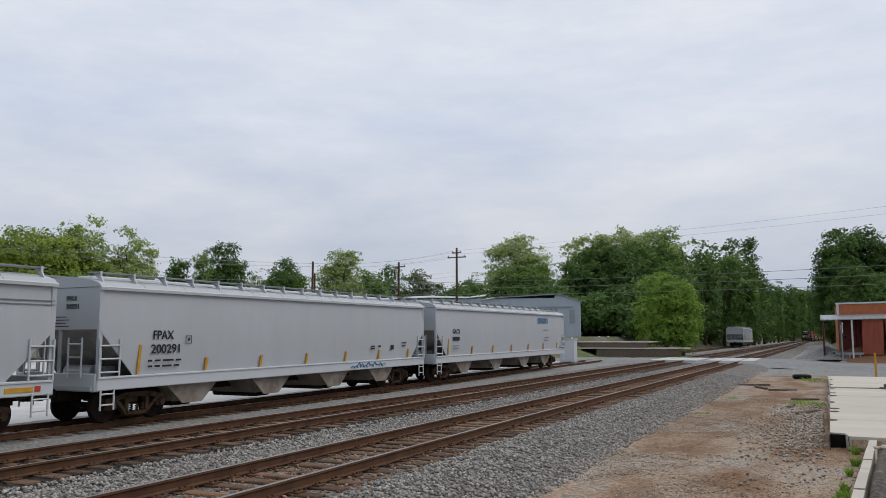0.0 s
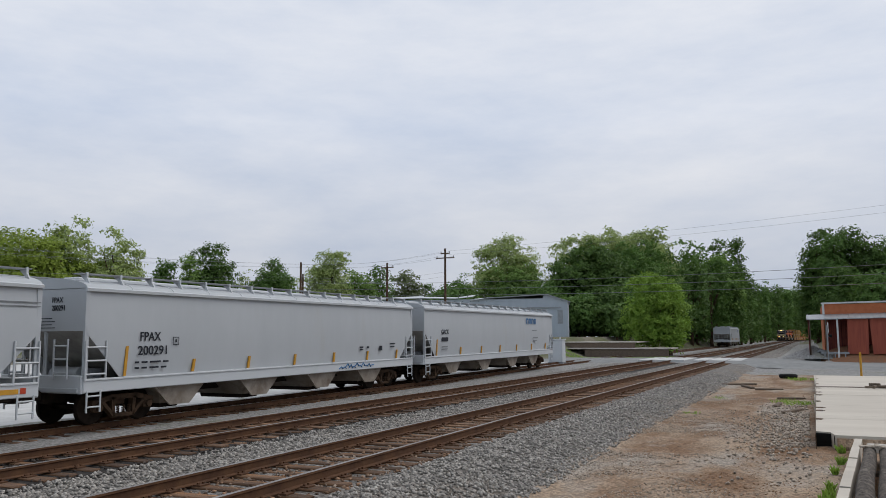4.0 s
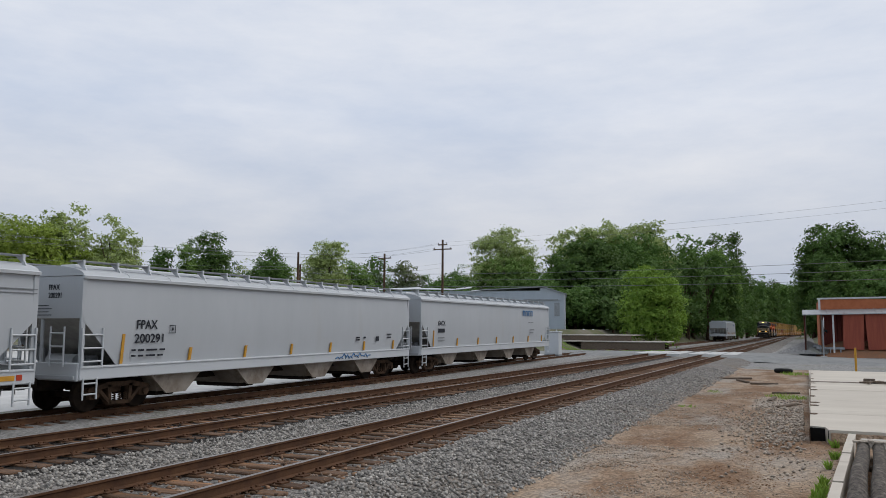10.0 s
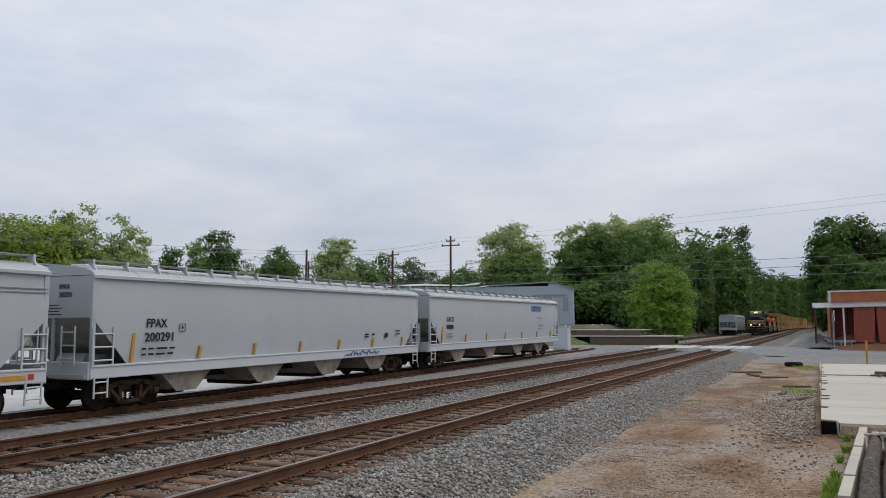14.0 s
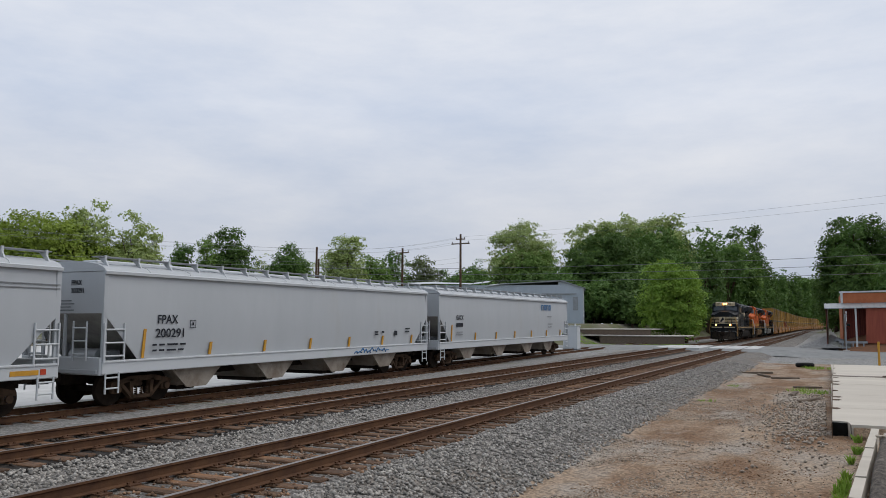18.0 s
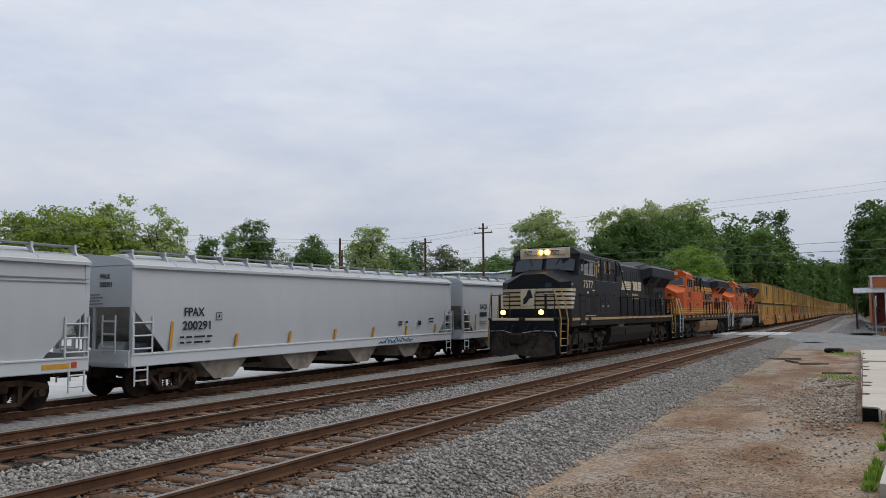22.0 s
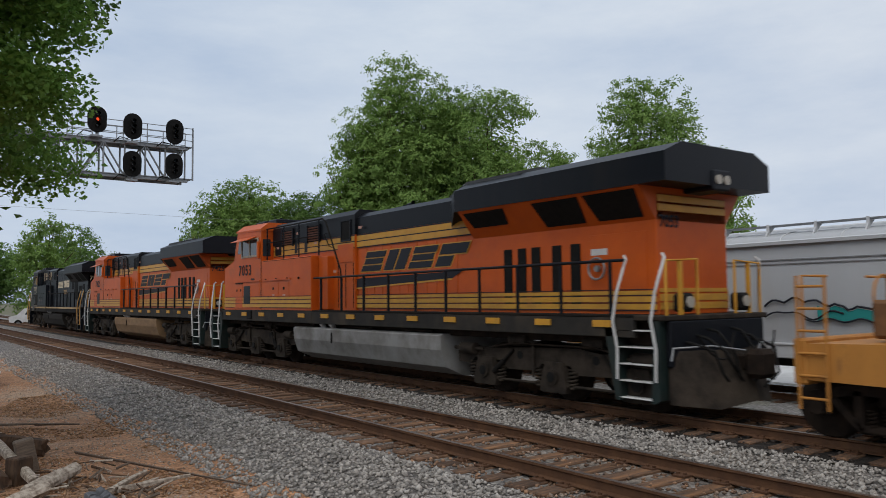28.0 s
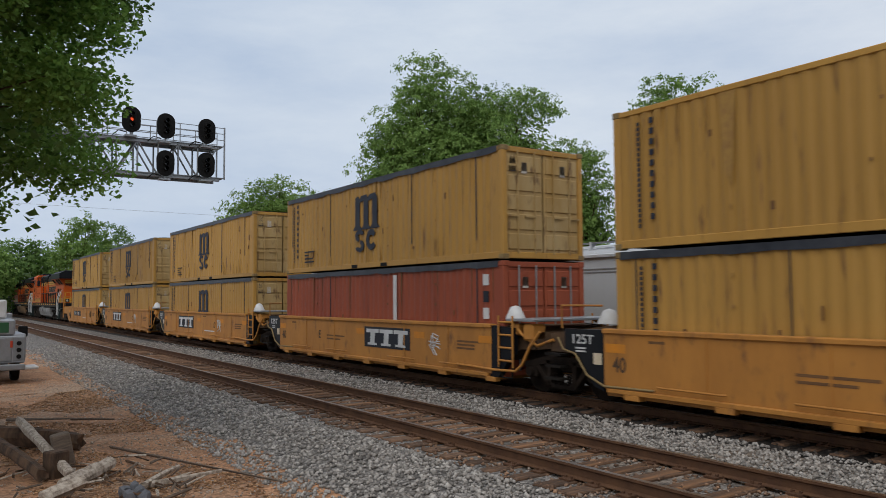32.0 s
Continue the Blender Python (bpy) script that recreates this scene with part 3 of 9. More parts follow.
def hopper_car(label, length, style):
    h = thing("covered_hopper_car", label, "freight car", "hopper cars on the siding")
    L, W = length, 1.6
    paint = M["hop"]
    tri_z, tri_y, sill0, sill1, eave = 2.58, 1.25, 0.94, 1.30, 3.70
    # sides, bulged a little between sill and eave
    for s in (-1, 1):
        b = B()
        ny, nz = 40, 8
        v, f = [], []
        for j in range(nz + 1):
            z = sill1 + (eave - sill1) * j / nz
            cut = tri_y * max(0.0, (tri_z - z) / (tri_z - sill1))
            for i in range(ny + 1):
                y = cut + (L - 2 * cut) * i / ny
                v.append((s * (W - 0.05 + 0.06 * math.sin(math.pi * j / nz)), y, z))
        n = ny + 1
        f = [(j * n + i, j * n + i + 1, (j + 1) * n + i + 1, (j + 1) * n + i) for j in range(nz) for i in range(ny)]
        b.add(v, f, 0, True)
        b.add([(x - s * 0.02, y, z) for x, y, z in v], [tuple(reversed(q)) for q in f], 0, True)
        side = part("side_sheet", b, paint, h)
        if style == "seamed":
            for z in (eave - 0.42, eave - 0.52):
                part("side_seam", B().box(s * (W - 0.01), s * (W + 0.012), 0.05, L - 0.05, z - 0.012, z + 0.012), M["grey"], side)
        sl = B().box(s * (W - 0.16), s * (W + 0.02), 0.0, L, sill0, sill1, 0.02)
        sl.box(s * (W - 0.25), s * (W + 0.05), 0.0, L, sill1 - 0.05, sill1 + 0.004, 0.01)
        sill = part("side_sill", sl, M["hopwhite"], h, "white side sill")
        cap = B().prism([(s * (W + 0.05), eave - 0.06), (s * (W + 0.06), eave + 0.02), (s * (W - 0.02), eave + 0.05), (s * (W - 0.04), eave - 0.04)], "y", 0, L)
        part("eave_rail", cap, M["hopwhite"], h)
        # reflector strips
        if style == "plain":
            for i in range(7):
                y = 1.32 + i * (L - 2.0) / 6.4
                z1 = sill1 + (0.85 if i == 0 else 0.42)
                b = B().prism([(y, sill1 + 0.03), (y + 0.09, sill1 + 0.03), (y + 0.16, z1), (y + 0.07, z1)], "x", s * (W + 0.0), s * (W + 0.026 + (0.02 if i else 0.0)))
                part("reflector", b, M["yellow"], side, "yellow reflector strip")
        else:
            for i in range(5):
                y = 0.5 + i * (L - 1.8) / 4
                b = B().box(s * (W + 0.015), s * (W + 0.032), y, y + 0.75, sill0 + 0.10, sill0 + 0.22)
                part("reflector", b, M["yellow"], sill, "yellow reflector strip")
                b = B().box(s * (W + 0.015), s * (W + 0.034), y + 0.80, y + 0.95, sill0 + 0.10, sill0 + 0.24)
                part("reflector", b, M["amber"], sill, "red reflector patch")
        if style == "seamed":
            for z in (1.92, 1.82, 1.72):
                part("marking", B().box(s * (W + 0.012), s * (W + 0.02), L * 0.34, L * 0.34 + 2.3, z, z + 0.03), M["ink"], side, "rows of small black print")
    # roof: a shallow barrel with a long hatch trough
    arc = [(W * math.cos(a), eave + 0.03 + 0.30 * math.sin(a)) for a in [math.pi * k / 14 for k in range(15)]]
    b = B()
    n = len(arc)
    ys = [0.02 + (L - 0.04) * i / 12 for i in range(13)]
    b.add([(x, y, z) for y in ys for x, z in arc], [(i * n + k, i * n + k + 1, (i + 1) * n + k + 1, (i + 1) * n + k) for i in range(12) for k in range(n - 1)], 0, True)
    for y in (0.02, L - 0.02):
        b.add([(x, y, z) for x, z in arc], [tuple(range(n))])
    roof = part("roof", b, M["hop"], h)
    for i in range(1, 12):
        y = L * i / 12
        seam = [(x * 1.003, eave + 0.03 + (z - eave - 0.03) * 1.02) for x, z in arc]
        part("roof_seam", B().tube([(x, y, z) for x, z in seam], 0.018, 5), M["hopwhite"], roof)
    part("hatch_trough", B().box(-0.32, 0.32, 0.8, L - 0.8, eave + 0.28, eave + 0.42, 0.03), M["hopwhite"], roof)
    for s in (-1, 1):
        x = s * 1.12
        board = part("running_board", B().box(x - 0.17, x + 0.17, 0.1, L - 0.1, eave + 0.42, eave + 0.45), M["steel"], h, "galvanised running board")
        k = int(L / 1.18)
        for i in range(k + 1):
            y = 0.25 + (L - 0.5) * i / k
            q = B().prism([(x + s * 0.14, eave + 0.42), (x - s * 0.1, eave + 0.42), (x + s * 0.26, eave + 0.14), (x + s * 0.34, eave + 0.12)], "y", y - 0.02, y + 0.02)
            q.box(x + s * 0.16, x + s * 0.20, y - 0.03, y + 0.03, eave + 0.14, eave + 0.47)
            part("bracket", q, M["hopwhite"], board)
    # ends: slope sheet, corner posts, platform, ladders
    for e in (0, 1):
        def Y(d):
            return d if e == 0 else L - d
        b = B()
        b.add([(-W + 0.06, Y(0.04), eave + 0.02), (W - 0.06, Y(0.04), eave + 0.02), (W - 0.06, Y(0.04), tri_z), (-W + 0.06, Y(0.04), tri_z)], [(0, 1, 2, 3)])
        b.add([(x, Y(0.04), z) for x, z in arc], [tuple(range(n))])
        end = part("end_sheet", b, M["hop"], h)
        part("slope_sheet", B().add([(-W + 0.06, Y(0.04), tri_z), (W - 0.06, Y(0.04), tri_z), (W - 0.06, Y(2.6), 0.95), (-W + 0.06, Y(2.6), 0.95)], [(0, 1, 2, 3)]), M["shadesteel"], h, "beige-grey slope sheet under the end")
        part("platform", B().box(-W + 0.1, W - 0.1, Y(-0.1), Y(2.4), sill0 + 0.02, sill0 + 0.12), M["hop"], h)
        part("end_sill", B().box(-W + 0.02, W - 0.02, Y(-0.05), Y(0.12), sill0 - 0.02, sill1 + 0.1, 0.02), M["hopwhite"], h)
        part("reservoir", B().tube([(-0.9, Y(1.15), 1.36), (0.2, Y(1.15), 1.36)], 0.22, 14), M["hopwhite"], h, "air reservoir on the end platform")
        part("brake_valve", B().box(0.45, 0.85, Y(0.9), Y(1.3), 1.08, 1.55, 0.05), M["grey"], h)
        part("stay", B().tube([(0.0, Y(0.1), 1.2), (0.0, Y(0.1), tri_z)], 0.05, 8), M["hop"], h)
        for s in (-1, 1):
            part("corner_post", B().box(s * (W - 0.08), s * W, Y(0.0), Y(0.14), sill1, eave, 0.01), M["hop"], h)
            ladder(h, s * (W + 0.03), Y(0.03), Y(0.70), sill1 - 0.05, 2.32, 3, M["hopwhite"], 0.028)
            ladder(h, s * (W + 0.02), Y(0.12), Y(0.56), 0.42, sill0 + 0.05, 2, M["hopwhite"], 0.026, "sill_step")
            q = ladder(h, 0, 0, 0.52, sill1, 2.36, 3, M["hopwhite"], 0.028, "end_ladder")
            q.matrix_basis = Matrix.Translation((s * 1.1, Y(-0.1), 0)) @ Matrix.Rotation(math.pi / 2, 4, "Z") if s > 0 else Matrix.Translation((s * 1.1 + 0.45, Y(-0.1), 0)) @ Matrix.Rotation(math.pi / 2, 4, "Z")
        if e == 1:
            wheel = [(0.32 * math.cos(a), Y(-0.22), 2.35 + 0.32 * math.sin(a)) for a in [math.pi * k / 10 for k in range(21)]]
            part("brake_wheel", B().tube(wheel, 0.016, 6), M["hopwhite"], h)
        c = B().box(-0.12, 0.12, Y(-0.05), Y(-0.45), 0.72, 0.98, 0.03)
        c.box(-0.17, 0.17, Y(-0.38), Y(-0.66), 0.68, 1.02, 0.06)
        part("coupler", c, M["truck"], h)
        freight_truck(h, Y(1.85), hub="blue" if style == "seamed" else None)
    # hopper bays with their outlet gates
    bays = [3.75, 7.6, 11.55, L - 3.75] if L > 18 else [3.6, L / 2, L - 3.6]
    if L > 20:
        bays = [3.75, 8.2, 12.8, L - 3.75]
    for i, yc in enumerate(bays):
        b = B()
        t = [(-1.5, yc - 1.0, 0.98), (1.5, yc - 1.0, 0.98), (1.5, yc + 1.0, 0.98), (-1.5, yc + 1.0, 0.98)]
        q = [(-1.05, yc - 0.46, 0.40), (1.05, yc - 0.46, 0.40), (1.05, yc + 0.46, 0.40), (-1.05, yc + 0.46, 0.40)]
        b.add(t + q, [(0, 1, 5, 4), (1, 2, 6, 5), (2, 3, 7, 6), (3, 0, 4, 7), (4, 5, 6, 7)])
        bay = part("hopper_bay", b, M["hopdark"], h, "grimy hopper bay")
        part("outlet_gate", B().box(-0.95, 0.95, yc - 0.38, yc + 0.38, 0.26, 0.41, 0.03).box(-1.2, 1.2, yc - 0.10, yc + 0.10, 0.30, 0.38), M["truck"], bay)
        for s in (-1, 1):
            g = B().prism([(yc - 1.05, 0.98), (yc - 1.0, 0.88), (yc - 0.48, 0.42), (yc - 0.40, 0.36), (yc + 0.40, 0.36), (yc + 0.48, 0.42), (yc + 1.0, 0.88), (yc + 1.05, 0.98)], "x", s * 1.34, s * 1.40)
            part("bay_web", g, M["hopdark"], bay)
    part("centre_sill", B().box(-0.16, 0.16, 0, L, 0.62, 0.94, 0.02), M["truck"], h)
    return h


def place_hopper(h, y0):
    h.matrix_basis = Matrix.Translation((T3 + bend(y0 + 9), y0, siding(y0))) @ Matrix.Rotation(math.atan2(siding(y0 + 18) - siding(y0), 18), 4, "X") @ Matrix.Rotation(-0.0135 if y0 > 30 else 0, 4, "Z")


W2 = 1.635
car = hopper_car("light grey covered hopper car with yellow reflectors, standing coupled", 19.0, "plain")
place_hopper(car, 14.72)
lettering("FPAX", W2, 1.86, 2.30, 0.36, M["ink"], car, 0.94, "black reporting marks")
lettering("200291", W2, 1.80, 1.90, 0.36, M["ink"], car, 1.10, "black car number")
for z, words in ((1.66, (0.16, 0.22, 0.42, 0.22)), (1.50, (0.16, 0.20, 0.36, 0.22))):
    y = 1.70
    for w in words:
        part("marking", B().box(W2, W2 + 0.004, y, y + w, z, z + 0.055), M["ink"], car, "small black weight data")
        y += w + 0.09
b = B()
for a, c, d, e in ((3.15, 3.40, 2.38, 2.40), (3.15, 3.40, 2.16, 2.18), (3.15, 3.17, 2.16, 2.40), (3.38, 3.40, 2.16, 2.40), (3.25, 3.31, 2.24, 2.33)):
    b.box(W2, W2 + 0.004, a, c, d, e)
part("marking", b, M["ink"], car, "small square stencil")
for y, z, w, hgt in ((14.0, 1.86, 0.3, 0.06), (14.0, 1.76, 0.3, 0.06), (14.6, 1.84, 0.2, 0.08), (15.7, 1.72, 0.26, 0.2), (16.7, 1.98, 0.45, 0.05), (16.7, 1.84, 0.4, 0.05)):
    part("marking", B().box(W2, W2 + 0.004, y, y + w, z, z + hgt), M["ink"], car, "small black stencil")
b, rnd = B(), random.Random(4)
for i in range(11):
    y = 12.4 + i * 0.25
    b.tube([(W2 + 0.005, y, 1.02 + rnd.uniform(0, .1)), (W2 + 0.005, y + 0.16, 1.10 + rnd.uniform(0, .16)), (W2 + 0.005, y + 0.30, 1.0 + rnd.uniform(0, .12))], 0.022, 5)
part("graffiti", b, M["blue"], car, "blue sprayed tag on the sill")
for words, z in (("FPAX", 3.36), ("200291", 3.14)):
    lettering(words, 0, 0, 0, 0.20, M["ink"], car, 0.9, "black end reporting marks", Matrix.Translation((0.25, 0.028, z)) @ Matrix.Rotation(-math.pi / 2, 4, "Z"))
for i in range(4):
    part("marking", B().box(-0.35, 0.40 - 0.12 * (i % 2), 0.028, 0.036, 2.66 + 0.085 * i, 2.682 + 0.085 * i), M["ink"], car, "small black end print")

car2 = hopper_car("light grey covered hopper car beside the crossing cabinet", 20.6, "plain")
place_hopper(car2, 34.5)
for y, z, w, hgt in ((1.9, 2.05, 0.8, 0.20), (1.9, 1.75, 0.75, 0.05), (1.9, 1.62, 0.75, 0.05), (16.0, 2.6, 1.0, 0.05), (16.2, 2.1, 1.0, 0.06), (16.2, 1.9, 0.8, 0.06)):
    part("marking", B().box(W2, W2 + 0.004, y, y + w, z, z + hgt), M["ink"] if hgt > 0.1 else M["grey"], car2, "small black stencil")
b = B()
for k in range(4):
    y = 14.9 + 0.52 * k
    b.box(W2, W2 + 0.006, y, y + 0.12, 3.05, 3.42).box(W2, W2 + 0.006, y + 0.3, y + 0.40, 3.05, 3.42)
    b.box(W2, W2 + 0.006, y + 0.12, y + 0.3, 3.33, 3.42)
lettering("GACX", W2, 1.9, 2.42, 0.34, M["ink"], car2, 0.9, "black reporting marks")
part("logo", b, M["blue"], car2, "blue block logo")

car3 = hopper_car("grey covered hopper car with seamed sides and blue bearing caps", 17.3, "seamed")
place_hopper(car3, -3.85)
car4, car5 = copy_thing(car3, Matrix()), copy_thing(car3, Matrix())
place_hopper(car4, -21.9)
place_hopper(car5, -41.7)
tagged(car4, "grey covered hopper car with teal graffiti on its side")
fill, line, rnd = B(), B(), random.Random(12)
low, top = [], []
for i in range(29):
    y = 11.1 + i * 0.1
    low.append((y, 1.86 + 0.04 * math.sin(i * 0.9)))
    top.append((y, 2.17 + 0.10 * abs(math.sin(i * 0.62)) + 0.10 * math.sin(i * 0.21) + rnd.uniform(-0.015, 0.015)))
for i in range(28):
    if i > 12:
        z0 = 0.04 if i > 15 else 0.12
        fill.prism([(low[i][0], low[i][1]), (low[i + 1][0], low[i + 1][1]), (top[i + 1][0], top[i + 1][1] - z0), (top[i][0], top[i][1] - z0)], "x", W2 + 0.012, W2 + 0.017)
xx = W2 + 0.022
line.tube([(xx, y, z) for y, z in top], 0.026, 5)
line.tube([(xx, y, z + 0.12 + 0.08 * math.sin(y * 5)) for y, z in low[:20]], 0.022, 5)
line.tube([(xx, y, z) for y, z in low[10:]], 0.02, 5)
part("graffiti", fill, M["teal"], car4, "teal sprayed letter shapes")
part("graffiti", line, M["ink"], car4, "black sprayed outlines")
car6 = copy_thing(car2, Matrix())
car6.matrix_basis = Matrix.Translation((T3 + bend(176) + 1.91, 168, siding(170))) @ Matrix.Rotation(-0.0135, 4, "Z")
tagged(car6, "light grey covered hopper car parked alone beyond the crossing")
# ---- locomotives and cars of the train, by their distance behind the front ----
VEHICLES = []

# ---- six-axle diesel locomotives ----
def ribbon(pts, z0, z1, t=0.012):
    """A thin painted band standing on a path of (x, y), a little proud of it."""
    b = B()
    n = len(pts)
    b.add([(x, y, z0) for x, y in pts] + [(x, y, z1) for x, y in pts], [(i, i + 1, n + i + 1, n + i) for i in range(n - 1)])
    return b


def loft(sections):
    """Closed skin through (y, outline of (x, z)) sections."""
    b = B()
    n = len(sections[0][1])
    v = [(x, y, z) for y, o in sections for x, z in o]
    f = [(i * n + k, i * n + (k + 1) % n, (i + 1) * n + (k + 1) % n, (i + 1) * n + k) for i in range(len(sections) - 1) for k in range(n)]
    m = (len(sections) - 1) * n
    return b.add(v, f + [tuple(range(n)), tuple(range(m, m + n))])


def six(hw, zb, ze, ht, zt):
    return [(-hw, zb), (-hw, ze), (-ht, zt), (ht, zt), (hw, ze), (hw, zb)]


def loco_truck(L, y0, dirn):
    """Three axles from y0 on; dirn mirrors the frame."""
    def Y(d):
        return y0 + d if dirn > 0 else y0 + 4.15 - d
    core = part("truck_bolster", B().box(-0.8, 0.8, y0 - 0.3, y0 + 4.4, 0.62, 0.95, 0.05), M["truck"], L)
    for a in (0, 2.08, 4.15):
        wheelset(core, Y(a), 0.52)
    for s in (-1, 1):
        x0, x1 = s * 1.02, s * 1.20
        f = B()
        out = [(-0.62, 0.98), (-0.5, 1.05), (0.9, 0.98), (1.5, 1.06), (3.0, 1.02), (3.9, 0.96), (4.7, 0.98), (5.2, 0.85), (5.15, 0.62), (4.75, 0.60), (4.6, 0.74), (3.75, 0.72),
               (3.5, 0.55), (2.6, 0.58), (2.5, 0.72), (1.7, 0.72), (1.6, 0.55), (0.6, 0.58), (0.45, 0.72), (-0.4, 0.72), (-0.62, 0.8)]
        f.prism([(Y(p), q) for p, q in out], "x", x0, x1)
        fr = part("side_frame", f, M["castdust"], core)
        for a in (0, 2.08, 4.15):
            j = B()
            j.prism([(Y(a) - 0.34, 0.20), (Y(a) + 0.34, 0.20), (Y(a) + 0.36, 0.32), (Y(a) + 0.22, 0.78), (Y(a) - 0.22, 0.78), (Y(a) - 0.36, 0.32)], "x", s * 1.14, s * 1.30)
            j.tube([(s * 1.30, Y(a), 0.50), (s * 1.35, Y(a), 0.50)], 0.155, 14)
            jb = part("journal_box", j, M["castdust"], fr)
            part("bearing_cap", B().tube([(s * 1.35, Y(a), 0.50), (s * 1.375, Y(a), 0.50)], 0.10, 12), M["rubber"], jb)
            for e in (-0.46, 0.46):
                pts = [(s * 1.2 + 0.085 * math.cos(k * 1.2), Y(a) + e + 0.085 * math.sin(k * 1.2), 0.30 + 0.36 * k / 26) for k in range(27)]
                part("spring", B().tube(pts, 0.026, 5), M["castdust"], fr)
        for a in (-0.15, 4.75):
            part("brake_cylinder", B().tube([(s * 1.24, Y(a) - 0.24, 0.93), (s * 1.24, Y(a) + 0.24, 0.93)], 0.13, 14).tube([(s * 1.24, Y(a) - 0.5, 0.93), (s * 1.24, Y(a) + 0.5, 0.93)], 0.04, 8), M["castdust"], fr)
        for d in (1.04, 3.12):
            part("frame_hole", B().tube([(s * 1.20, Y(d), 0.86), (s * 1.206, Y(d), 0.86)], 0.085, 12), M["rubber"], fr)
            part("brake_cylinder", B().tube([(s * 1.16, Y(d) - 0.3, 1.16), (s * 1.16, Y(d) + 0.22, 1.16)], 0.12, 12).tube([(s * 1.16, Y(d) + 0.22, 1.16), (s * 1.16, Y(d) + 0.5, 1.1)], 0.035, 6), M["castdust"], fr)
            part("brake_lever", B().box(s * 1.22, s * 1.26, Y(d) + 0.40, Y(d) + 0.47, 0.45, 1.14, 0.01), M["castdust"], fr)
        for d, e in ((0.32, 0.85), (3.85, 3.3)):
            part("damper", B().tube([(s * 1.30, Y(d), 0.48), (s * 1.26, Y((d + e) / 2), 0.72)], 0.055, 10).tube([(s * 1.26, Y((d + e) / 2), 0.72), (s * 1.22, Y(e), 0.96)], 0.032, 8), M["grime"], fr)
        part("tie_rod", B().tube([(s * 1.24, Y(0.36), 0.34), (s * 1.24, Y(1.72), 0.34)], 0.03, 6), M["castdust"], fr)
        part("tie_rod", B().tube([(s * 1.24, Y(2.44), 0.34), (s * 1.24, Y(3.8), 0.34)], 0.03, 6), M["castdust"], fr)
        part("sand_pipe", B().tube([(s * 1.3, Y(0.35), 1.0), (s * 1.28, Y(1.0), 1.1), (s * 1.28, Y(3.2), 1.1), (s * 1.3, Y(3.9), 1.0)], 0.022, 6), M["truck"], fr)


def side_text(words, y, z, size, mat, parent, x, narrow=0.85, gap=1.0):
    ob = lettering(words, x, y, z, size, mat, parent, narrow, gap=gap)
    back = ob.copy()
    scene.collection.objects.link(back)
    w = max(v.co.y for v in ob.data.vertices)
    back.matrix_basis = Matrix.Translation((-x, y + w, z)) @ Matrix.Rotation(math.pi, 4, "Z")
    return ob


